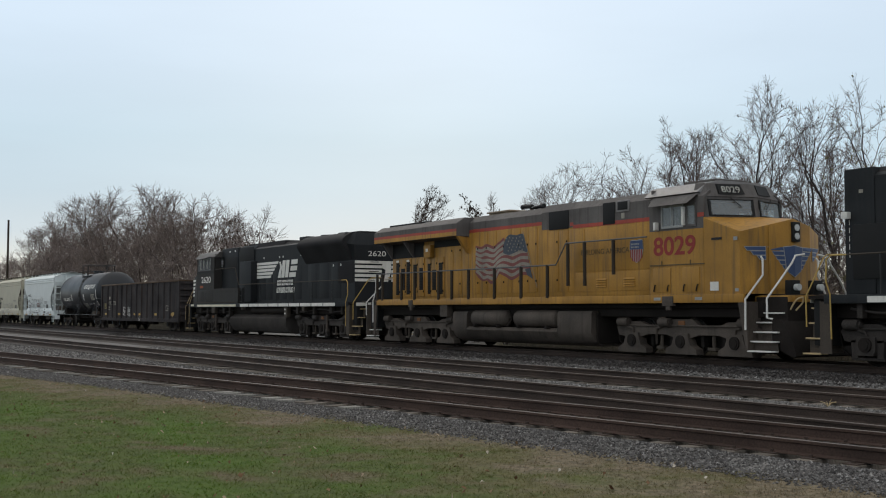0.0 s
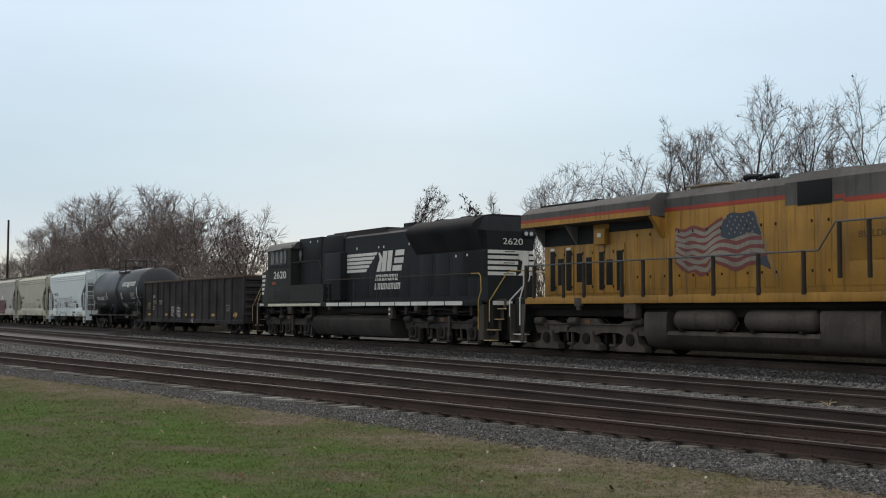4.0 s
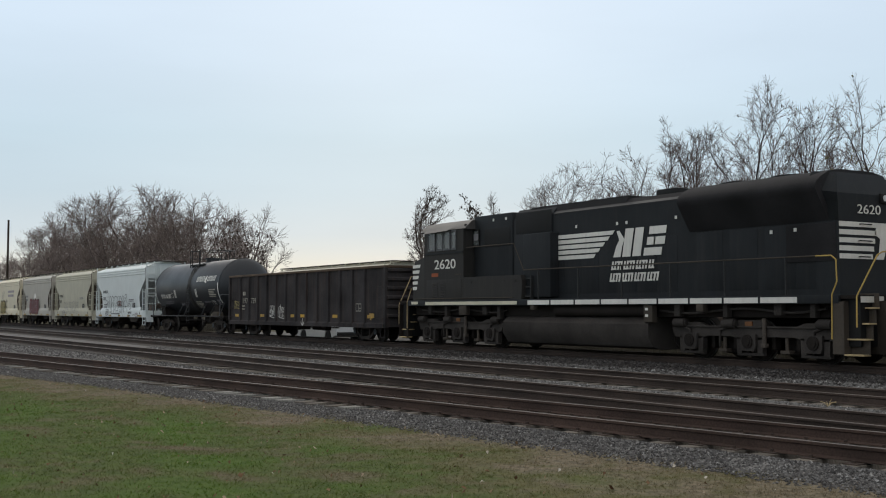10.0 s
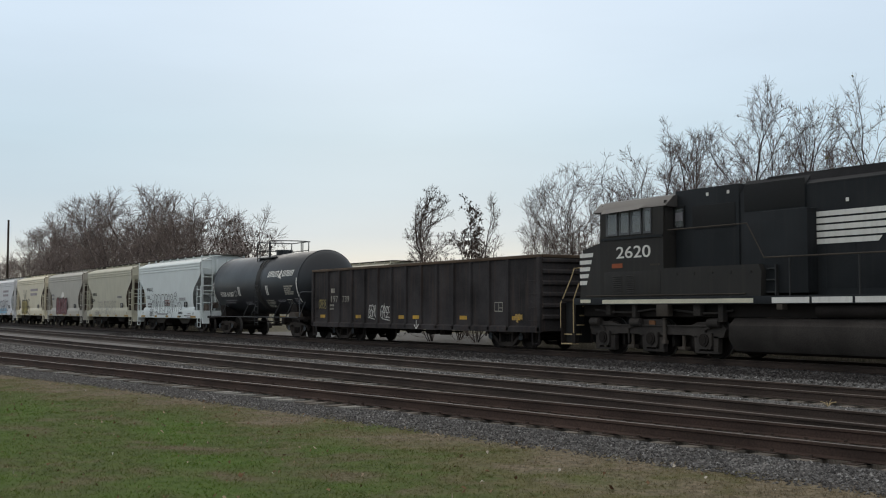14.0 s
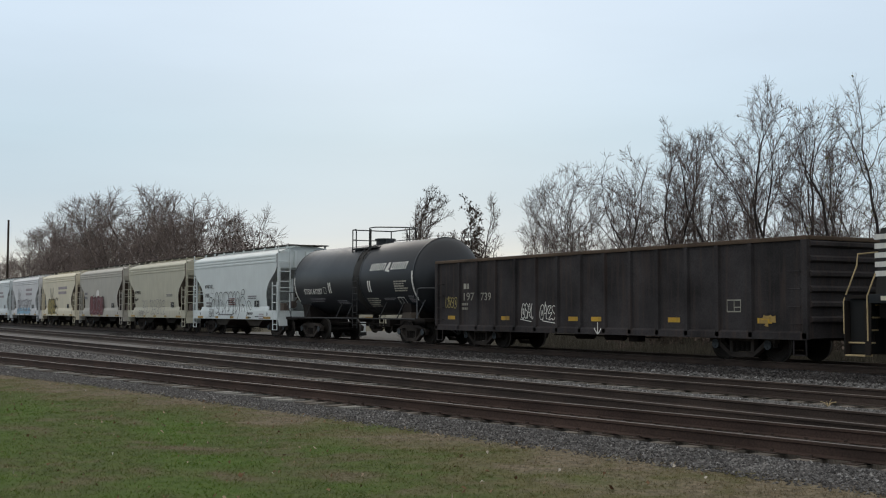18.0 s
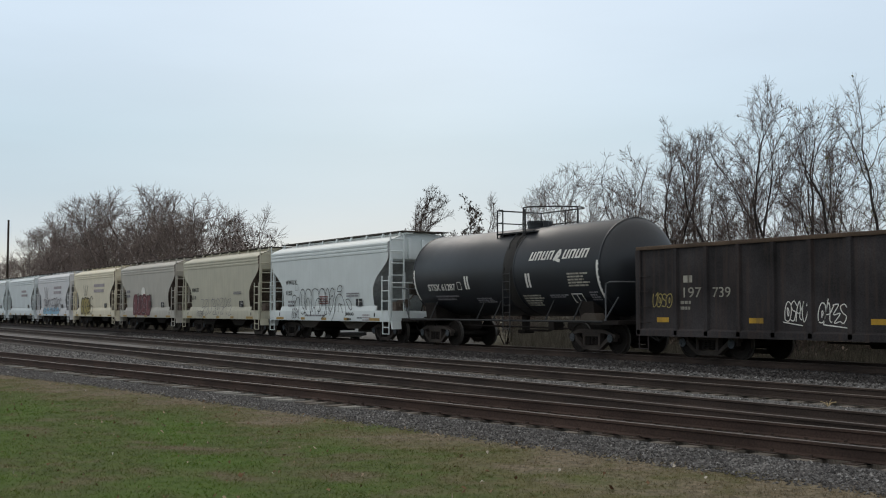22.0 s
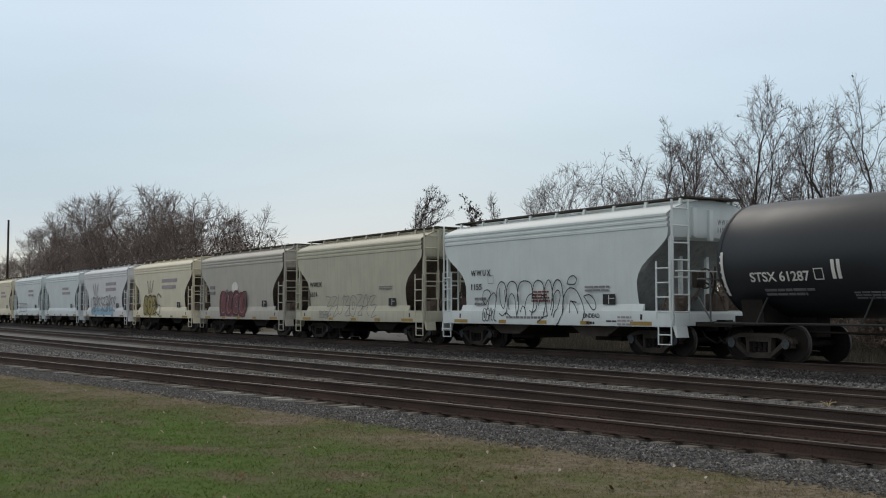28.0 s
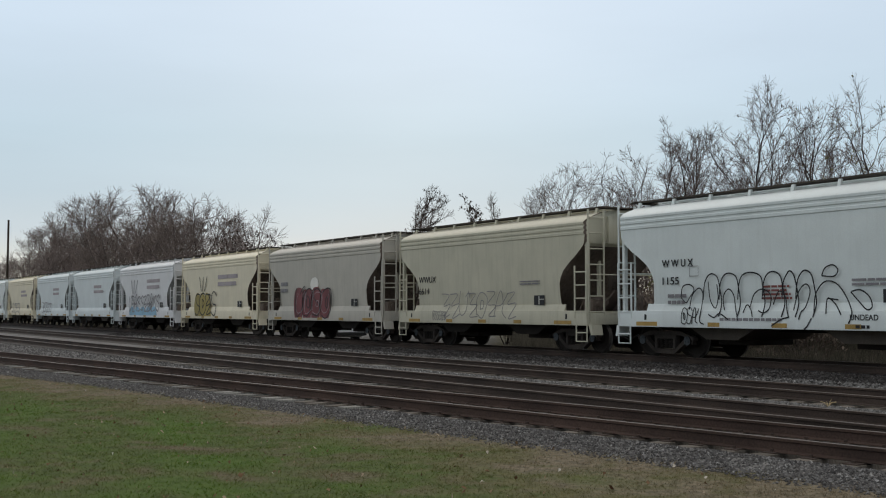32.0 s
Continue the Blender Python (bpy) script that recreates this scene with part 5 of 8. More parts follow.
def tank_patch(g, x0, x1, z0, z1, slant=0.0, n=5):
    """A patch of paint that follows the tank's round side."""
    k = len(g.v)
    for i in range(n + 1):
        f = i / n
        z = z0 + (z1 - z0) * f
        g.v += [(x0 + slant * f, -1.504, z), (x1 + slant * f, -1.504, z)]
    g.f += [(k + 2 * i, k + 2 * i + 1, k + 2 * i + 3, k + 2 * i + 2) for i in range(n)]
    return g


for x0 in (1.90, 3.62):
    for k in range(4):
        for e in (0.0, 0.17):
            a = x0 + k * 0.315 + e
            on_tank(part("name_block", tank_patch(Geo(), a, a + 0.085, 2.86, 3.15, 0.10), "white", tank, "white slanted name block", smooth=0))
        a = x0 + k * 0.315 + 0.02 + (0.085 if k % 2 else 0.0)
        on_tank(part("name_block", tank_patch(Geo(), a, a + 0.20, 3.10 if k % 2 else 2.86, 3.15 if k % 2 else 2.91, 0.02), "white", tank, "white slanted name block", smooth=0))
g = Geo().ribbon(smooth_path([(3.22, 2.82), (3.45, 3.14), (3.48, 2.98), (3.28, 2.88), (3.55, 2.80)], 4), 0.10, -1.506)
on_tank(part("name_emblem", g, "white", tank, smooth=0))
on_tank(lettering("reporting_mark", "STSX 61287", -4.45, 1.97, 0.25, -1.505, "white", tank, "white lettering", width=1.85, bold=0.015))
for x in (-1.80, 1.84):
    on_tank(part("white_stripe", tank_patch(Geo(), x - 0.14, x - 0.04, 2.0, 2.46), "white", tank, "white reflective stripe", smooth=0))
    on_tank(part("white_stripe", tank_patch(Geo(), x + 0.02, x + 0.12, 2.0, 2.46), "white", tank, "white reflective stripe", smooth=0))
for x, z, w, hh, rows, sd in ((-4.1, 1.58, 1.7, 0.25, 2, 1), (-1.5, 1.45, 1.1, 0.24, 3, 2), (1.3, 1.28, 1.1, 0.5, 5, 3), (2.75, 1.62, 1.0, 0.14, 2, 4), (3.9, 2.0, 1.05, 0.46, 5, 5), (4.75, 1.5, 0.45, 0.35, 4, 6)):
    on_tank(part("small_writing", bars(Geo(), x, z, w, hh, rows, -1.505, gaps=4, seed=sd), "faded" if rows > 4 else "graf_grey", tank))
on_tank(part("placard", Geo().ribbon([(3.85, 1.42), (4.35, 1.42), (4.35, 1.74), (3.85, 1.74), (3.85, 1.42)], 0.04, -1.506).ribbon([(4.1, 1.42), (4.1, 1.74)], 0.03, -1.506), "white", tank, smooth=0))
on_tank(part("placard", Geo().ribbon([(-2.45, 2.0), (-2.2, 2.0), (-2.2, 2.26), (-2.45, 2.26), (-2.45, 2.0)], 0.03, -1.506), "white", tank, smooth=0))
mark = lettering("reporting_mark", "STSX 61287", -0.45, 2.72, 0.17, 0.0, "white", tank, "white lettering", width=0.9, bold=0.015)
mark.matrix_basis = pose(6.128, 0, 0, 0, 0, 90)
mark = part("small_writing", bars(Geo(), -0.4, 2.46, 0.6, 0.2, 2, 0.0, gaps=3, seed=9), "faded", tank)
mark.matrix_basis = pose(6.126, 0, 0, 0, 0, 90)
PX = 0.42
platform = part("loading_platform", Geo().box(PX - 1.1, PX + 1.05, -0.95, -0.45, 3.84, 3.89).box(PX - 1.1, PX + 1.05, 0.45, 0.95, 3.84, 3.89).box(PX - 1.1, PX - 0.7, -0.95, 0.95, 3.845, 3.885), "rail_black", tank)
for x, y in ((-1.07, -0.93), (-0.75, -0.93), (-1.07, 0.93), (0.3, 0.93), (1.0, 0.93)):
    part("railing_post", Geo().cyl((PX + x, y, 3.6), (PX + x, y, 4.68), 0.026, 6), "rail_black", tank)
part("platform_railing", Geo().tube([(PX - 0.75, -0.93, 4.68), (PX - 1.07, -0.93, 4.68), (PX - 1.07, 0.93, 4.68), (PX + 1.0, 0.93, 4.68)], 0.024, 6), "rail_black", tank)
part("platform_railing", Geo().tube([(PX - 0.75, -0.93, 4.25), (PX - 1.07, -0.93, 4.25), (PX - 1.07, 0.93, 4.25), (PX + 1.0, 0.93, 4.25)], 0.02, 6), "rail_black", tank)
part("safety_hoop", Geo().tube(smooth_path([(PX + 0.45, -0.93, 3.3), (PX + 0.45, -0.93, 4.5), (PX + 0.58, -0.9, 4.68), (PX + 1.4, -0.6, 4.66), (PX + 2.15, 0.0, 4.62), (PX + 1.6, 0.7, 4.64), (PX + 1.0, 0.93, 4.68)], 4), 0.026, 6), "rail_black", tank)
part("railing_post", Geo().cyl((PX + 0.55, -0.93, 3.3), (PX + 0.55, -0.93, 4.62), 0.035, 6), "rail_black", tank)
part("railing_post", Geo().cyl((PX + 2.15, 0.0, 3.9), (PX + 2.15, 0.0, 4.62), 0.024, 6), "rail_black", tank)
part("manway", Geo().cyl((PX + 0.1, 0, 3.95), (PX + 0.1, 0, 4.2), 0.38, 20).cyl((PX + 0.1, 0, 4.2), (PX + 0.1, 0, 4.27), 0.44, 20).box(PX + 0.4, PX + 0.6, -0.12, 0.12, 4.03, 4.24, 0.02), "tank", tank)
part("valve_housing", Geo().cyl((PX - 0.5, 0.1, 3.95), (PX - 0.5, 0.1, 4.3), 0.14, 12), "tank", tank)
part("valve_housing", Geo().cyl((PX + 0.72, -0.2, 3.95), (PX + 0.72, -0.2, 4.25), 0.10, 10), "tank", tank)
part("platform_ladder", Geo().tube([(PX + 0.15, -1.52, 2.6), (PX + 0.15, -1.25, 3.5), (PX + 0.15, -0.95, 3.85)], 0.02, 5).tube([(PX + 0.55, -1.52, 2.6), (PX + 0.55, -1.25, 3.5), (PX + 0.55, -0.95, 3.85)], 0.02, 5), "rail_black", tank)
ladder(tank, 0.55, 0.95, -1.54, 0.55, 2.6, 8, "rail_black", r=0.018)
part("bottom_outlet", Geo().cyl((-0.3, 0, 0.5), (-0.3, 0, 1.15), 0.14, 12).box(-0.5, -0.1, -0.2, 0.2, 0.5, 0.62, 0.02).tube([(-0.3, 0, 0.6), (1.4, -0.3, 0.62), (2.2, -0.3, 0.8)], 0.04, 6), "under", tank)
part("brake_gear", Geo().cyl((2.6, -0.3, 0.8), (3.3, -0.3, 0.8), 0.17, 12).box(1.9, 2.2, -0.7, -0.3, 0.65, 0.95, 0.02).tube([(-3.5, -0.5, 0.75), (3.4, -0.5, 0.7)], 0.03, 5), "under", tank)
part("skid_cover", Geo().prism([(4.55, 0.98), (5.35, 0.98), (5.3, 1.12), (5.2, 1.2), (4.75, 1.2), (4.6, 1.12)], "y", -1.5, -1.15), "under_grey", tank)
# ---- locomotives ----


def loco_truck(parent, x, spread, material, r=0.53, flared=False):
    """A three-axle truck: frame beams with pedestals, axle boxes, springs, brake cylinders and wheel sets."""
    t = part("truck", Geo().box(-spread - 0.7, spread + 0.7, -0.6, 0.6, 0.62, 0.8, 0.03), "under", parent)
    t.location.x = x
    q = spread
    for s in (-1, 1):
        ya, yb = sorted((s * 1.02, s * 1.18))
        g = Geo()
        top = [(-q - 0.72, 0.80), (-q - 0.55, 0.97), (-q + 0.30, 0.97), (-q + 0.55, 0.88), (-0.60, 0.88), (-0.40, 1.04), (0.40, 1.04), (0.60, 0.88), (q - 0.55, 0.88), (q - 0.30, 0.97), (q + 0.55, 0.97), (q + 0.72, 0.80)]
        low = [(q + 0.62, 0.58), (q + 0.36, 0.55), (q - 0.36, 0.55), (q - 0.60, 0.62), (0.62, 0.62), (0.36, 0.55), (-0.36, 0.55), (-0.62, 0.62), (-q + 0.60, 0.62), (-q + 0.36, 0.55), (-q - 0.36, 0.55), (-q - 0.62, 0.58)]
        g.prism(top + low, "y", ya, yb)
        part("truck_frame", g, material, t)
        part("frame_flange", Geo().box(-q - 0.5, q + 0.5, *sorted((s * 1.17, s * 1.23)), 0.845, 0.885, 0.01), material, t)
        for a in (-q, 0, q):
            yc, yd = sorted((s * 0.98, s * 1.25))
            if flared:
                ab = part("axle_box", Geo().prism([(a - 0.60, 0.10), (a + 0.60, 0.10), (a + 0.58, 0.24), (a + 0.36, 0.34), (a + 0.29, 0.52), (a + 0.26, 0.66), (a - 0.26, 0.66), (a - 0.29, 0.52), (a - 0.36, 0.34), (a - 0.58, 0.24)], "y", yc, yd), material, t)
                zb = 0.44
            else:
                ab = part("axle_box", Geo().prism([(a - 0.20, 0.26), (a + 0.20, 0.26), (a + 0.26, 0.38), (a + 0.26, 0.68), (a - 0.26, 0.68), (a - 0.26, 0.38)], "y", yc, yd), material, t)
                zb = 0.50
                for e in (-0.34, 0.34):
                    part("pedestal_leg", Geo().prism([(a + e - 0.08, 0.20), (a + e + 0.08, 0.20), (a + e + 0.10, 0.60), (a + e - 0.10, 0.60)], "y", ya, yb), material, t)
                part("pedestal_tie_bar", Geo().box(a - 0.44, a + 0.44, ya + 0.02, yb - 0.02, 0.14, 0.21, 0.01), material, t)
            part("bearing_cap", Geo().cyl((a, s * 1.25, zb), (a, s * 1.29, zb), 0.17, 18).cyl((a, s * 1.29, zb), (a, s * 1.31, zb), 0.11, 14), "under", ab, "dark round bearing cap")
        for a, w in ((-q - 0.36, -1), (-0.62, 1), (q + 0.36, 1)):
            bc = part("brake_cylinder", Geo().cyl((a - 0.20, s * 1.22, 0.95), (a + 0.20, s * 1.22, 0.95), 0.125, 14).cyl((a - 0.26, s * 1.22, 0.95), (a - 0.20, s * 1.22, 0.95), 0.08, 10).cyl((a + 0.20, s * 1.22, 0.95), (a + 0.24, s * 1.22, 0.95), 0.09, 10), material, t)
            part("brake_rod", Geo().tube([(a + w * 0.2, s * 1.22, 0.93), (a - w * 0.35, s * 1.22, 0.78), (a - w * 0.45, s * 1.12, 0.35)], 0.035, 6), material, bc)
        for a in (-q * 0.5, q * 0.5):
            for e in (-0.39, 0.39):
                part("brake_shoe", Geo().box(a + e - 0.06, a + e + 0.06, *sorted((s * 0.8, s * 1.02)), 0.30, 0.72, 0.02), "under", t)
            part("brake_hanger", Geo().cyl((a + 0.12, s * 1.10, 0.22), (a + 0.12, s * 1.10, 0.60), 0.05, 8).box(a - 0.02, a + 0.26, *sorted((s * 1.0, s * 1.2)), 0.22, 0.30, 0.01), "under_grey", t)
        if not flared:
            part("vertical_damper", Geo().cyl((0.55, s * 1.24, 0.42), (0.55, s * 1.24, 1.08), 0.055, 10).box(0.48, 0.62, *sorted((s * 1.16, s * 1.30)), 0.36, 0.46, 0.01), "up_truck", t)
        part("slack_adjuster_plate", Geo().box(-0.12, 0.12, *sorted((s * 1.18, s * 1.215)), 0.88, 1.0, 0.01), "rust", t)
        part("sand_pipe", Geo().tube([(-q - 0.9, s * 1.0, 0.95), (-q - 0.85, s * 0.95, 0.4), (-q - 0.6, s * 0.85, 0.15)], 0.025, 5), "under", t)
        part("sand_pipe", Geo().tube([(q + 0.9, s * 1.0, 0.95), (q + 0.85, s * 0.95, 0.4), (q + 0.6, s * 0.85, 0.15)], 0.025, 5), "under", t)
        part("motor_cable", Geo().tube([(-q + 0.2, s * 0.9, 1.32), (-q + 0.6, s * 1.0, 1.12), (-q + 1.0, s * 0.95, 1.28)], 0.035, 6).tube([(0.7, s * 0.9, 1.32), (1.0, s * 1.0, 1.12), (1.4, s * 0.95, 1.28)], 0.035, 6), "dark", t)
    for a in (-q * 0.5, q * 0.5):
        part("traction_motor", Geo().box(a - 0.42, a + 0.42, -0.62, 0.62, 0.16, 0.85, 0.08), "under", t)
    part("motor_shroud", Geo().box(-q - 0.5, q + 0.5, 0.5, 0.58, 0.12, 1.25), "under", t)
    for a in (-q, 0, q):
        w = part("wheelset", WS[r][0], "wheel", t)
        w.location = (a, 0, r)
        WHEELS.append((w, r))
    return t


def cab_shell(parent, name, x0, x1, y, z0, zw0, zw1, ztop, openings, material):
    """A hollow cab: lower body, side bands with window openings, rear wall and eaves."""
    c = part(name, Geo().box(x0, x1, -y, y, z0, zw0), material, parent)
    t = 0.05
    for s in (-1, 1):
        ya, yb = sorted((s * y, s * (y - t)))
        edges = [x0] + [e for o in openings for e in o] + [x1]
        for a, b in zip(edges[0::2], edges[1::2]):
            if b - a > 0.01:
                part("window_pillar", Geo().box(a, b, ya, yb, zw0, zw1), material, c)
        part("eaves", Geo().prism([(s * y, zw1), (s * y, ztop - 0.12), (s * (y - 0.25), ztop + 0.06), (s * (y - t - 0.25), ztop + 0.02), (s * (y - t), ztop - 0.15), (s * (y - t), zw1)], "x", x0, x1), material, c)
    return c


def stepwell(parent, x0, x1, y, material, rail_material, lean, levels=6, skirt=None):
    """Corner steps that climb inwards, their end walls, and the skirt plate beside them (top x0, x1; foot x0, x1)."""
    s = -1 if y < 0 else 1
    inner = lambda d: sorted((y, y - s * d))
    side = part("step_well", Geo().box(x0, x0 + 0.03, *inner(0.75), 0.28, 1.5).box(x0, x1, *sorted((y - s * 0.75, y - s * 0.78)), 0.28, 1.5), material, parent)
    if skirt:
        a, b, c, d = skirt
        part("skirt_plate", Geo().prism([(a, 1.48), (b, 1.48), (d, 0.28), (c, 0.28)], "y", *sorted((y + s * 0.002, y - s * 0.03))), material, side)
    for k in range(levels):
        z = 0.25 + k * 1.42 / levels
        part("step", Geo().box(x0 + 0.02, x1 - 0.02, *sorted((y - s * 0.11 * k, y - s * (0.11 * k + 0.26))), z, z + 0.036, 0.006), rail_material, side)
        part("step_riser", Geo().box(x0 + 0.03, x1 - 0.03, *sorted((y - s * (0.11 * k + 0.25), y - s * (0.11 * k + 0.26))), z, z + 1.42 / levels), material, side)
    return side


def handrail(parent, pts, r, material, name="handrail"):
    return part(name, Geo().tube(pts, r, 8), material, parent)


def window(parent, quad, name="window", depth=0.02, frame="dark", n=(0, -1, 0)):
    """A pane in a rubber frame; quad: four corners in order."""
    q = [Vector(p) for p in quad]
    nn = (q[1] - q[0]).cross(q[3] - q[0]).normalized()
    if nn.dot(Vector(n)) < 0:
        nn = -nn
    mid = sum(q, Vector()) / 4
    g = Geo()
    inner = [p + (mid - p).normalized() * 0.07 for p in q]
    ring = [p + nn * 0.03 for p in q] + [p + nn * 0.03 for p in inner] + [p for p in q] + [p - nn * 0.005 for p in inner]
    g.add(ring, [(i, (i + 1) % 4, 4 + (i + 1) % 4, 4 + i) for i in range(4)] + [(i, (i + 1) % 4, 8 + (i + 1) % 4, 8 + i) for i in range(4)] + [(4 + i, 4 + (i + 1) % 4, 12 + (i + 1) % 4, 12 + i) for i in range(4)])
    w = part(name, g, frame, parent, smooth=0)
    part("pane", Geo().add([p + nn * 0.008 for p in inner], [(0, 1, 2, 3)]), "glass", w, smooth=0)
    return w


def panel(parent, x0, x1, z0, z1, y, material, name="door", thick=0.018, c=0.008):
    ya, yb = (y - thick, y + 0.005) if y < 0 else (y - 0.005, y + thick)
    return part(name, Geo().box(x0, x1, ya, yb, z0, z1, c), material, parent)


# --- yellow locomotive, cab towards +x ---
UX = -29.84
up = thing("yellow_locomotive", UX, MY, 0, "weathered yellow and grey diesel freight locomotive with red numbers", "locomotive")
TRAIN.append((up, UX))
part("underframe", Geo().box(-10.3, 9.9, -1.1, 1.1, 1.1, 1.5, 0.02), "under", up)
for s in (-1, 1):
    ya, yb = sorted((s * 1.42, s * 1.5))
    part("side_sill", Geo().box(-9.75, 9.66, ya, yb, 1.48, 1.70, 0.01), "yellow", up)
    # dark strip added in place of the shade below the side sill
    part("cable_duct", Geo().box(-10.2, 9.5, *sorted((s * 1.12, s * 1.22)), 1.34, 1.47, 0.02), "under", up)
part("walkway", Geo().box(-10.3, 9.0, -1.42, 1.42, 1.64, 1.70), "under_grey", up)
hood = part("engine_hood", Geo().box(-9.42, 2.50, -0.95, 0.95, 1.70, 4.10, 0.02), "yellow", up)
part("equipment_cabinet", Geo().box(2.50, 6.2, -1.25, 1.25, 1.70, 4.10, 0.03), "yellow", up)
ROOF_P = lambda w: [(-w, 4.10), (-w, 4.38), (-w + 0.25, 4.60), (w - 0.25, 4.60), (w, 4.38), (w, 4.10)]
part("hood_roof", Geo().prism(ROOF_P(0.952), "x", -4.4, 0.5), "up_grey", up)
part("cabinet_roof", Geo().prism(ROOF_P(1.252), "x", 2.50, 6.2), "up_grey", up)
part("blower_roof", Geo().prism([(-0.955, 3.86), (-0.955, 4.42), (-0.75, 4.66), (0.75, 4.66), (0.955, 4.42), (0.955, 3.86)], "x", 0.5, 2.50), "up_grey", up, "grey blower housing")
for s in (-1, 1):
    for (a, b, w, z) in ((-4.4, 0.5, 0.95, 4.02), (2.50, 6.2, 1.25, 3.78), (1.98, 2.34, 0.952, 3.90)):
        ya, yb = sorted((s * (w - 0.005), s * (w + 0.008)))
        part("red_stripe", Geo().box(a, b, ya, yb, z, z + 0.11), "red", up)
    ya, yb = sorted((s * 1.245, s * 1.255))
    part("grey_band", Geo().box(2.52, 6.18, ya, yb, 3.89, 4.12), "up_grey", up)
# radiator cabin with overhanging wings
part("radiator_cabin", Geo().prism([(-0.95, 3.86), (-1.5, 3.91), (-1.5, 4.34), (-1.15, 4.55), (1.15, 4.55), (1.5, 4.34), (1.5, 3.91), (0.95, 3.86)], "x", -9.94, -3.8), "up_grey", up)
part("radiator_roof", Geo().prism([(-1.49, 4.352), (-1.15, 4.57), (1.15, 4.57), (1.49, 4.352)], "x", -6.5, -3.82), "up_grey", up)
part("radiator_grille", Geo().box(-9.5, -6.55, -1.05, 1.05, 4.54, 4.63, 0.02), "dark", up)
for s in (-1, 1):
    ya, yb = sorted((s * 1.495, s * 1.512))
    part("red_stripe", Geo().box(-9.935, -3.81, ya, yb, 4.06, 4.16), "red", up)
    part("wing_strip", Geo().box(-9.938, -3.805, ya, yb - 0.004 if s > 0 else yb, 3.915, 4.06), "yellow", up)
    part("wing_bracket", Geo().prism([(s * 0.95, 3.3), (s * 1.0, 3.3), (s * 1.45, 3.90), (s * 0.95, 3.90)], "x", -9.42, -9.36), "up_grey", up)
    part("wing_bracket", Geo().prism([(s * 0.95, 3.3), (s * 1.0, 3.3), (s * 1.45, 3.90), (s * 0.95, 3.90)], "x", -7.75, -7.68), "up_grey", up)
    part("wing_bracket", Geo().prism([(s * 0.95, 3.3), (s * 1.0, 3.3), (s * 1.45, 3.90), (s * 0.95, 3.90)], "x", -3.95, -3.80), "yellow", up)
    panel(up, -9.40, -6.95, 3.30, 3.9, s * 0.95, "dark", "radiator_screen")
    panel(up, -6.2, -4.3, 3.6, 3.9, s * 0.95, "dark", "radiator_screen")
part("blower_box", Geo().box(-6.72, -6.22, -1.13, -0.94, 3.24, 3.72, 0.03), "yellow", up)
part("small_notice", Geo().poly([(-6.55, 3.46), (-6.39, 3.46), (-6.39, 3.58), (-6.55, 3.58)], -1.132), "white", up)
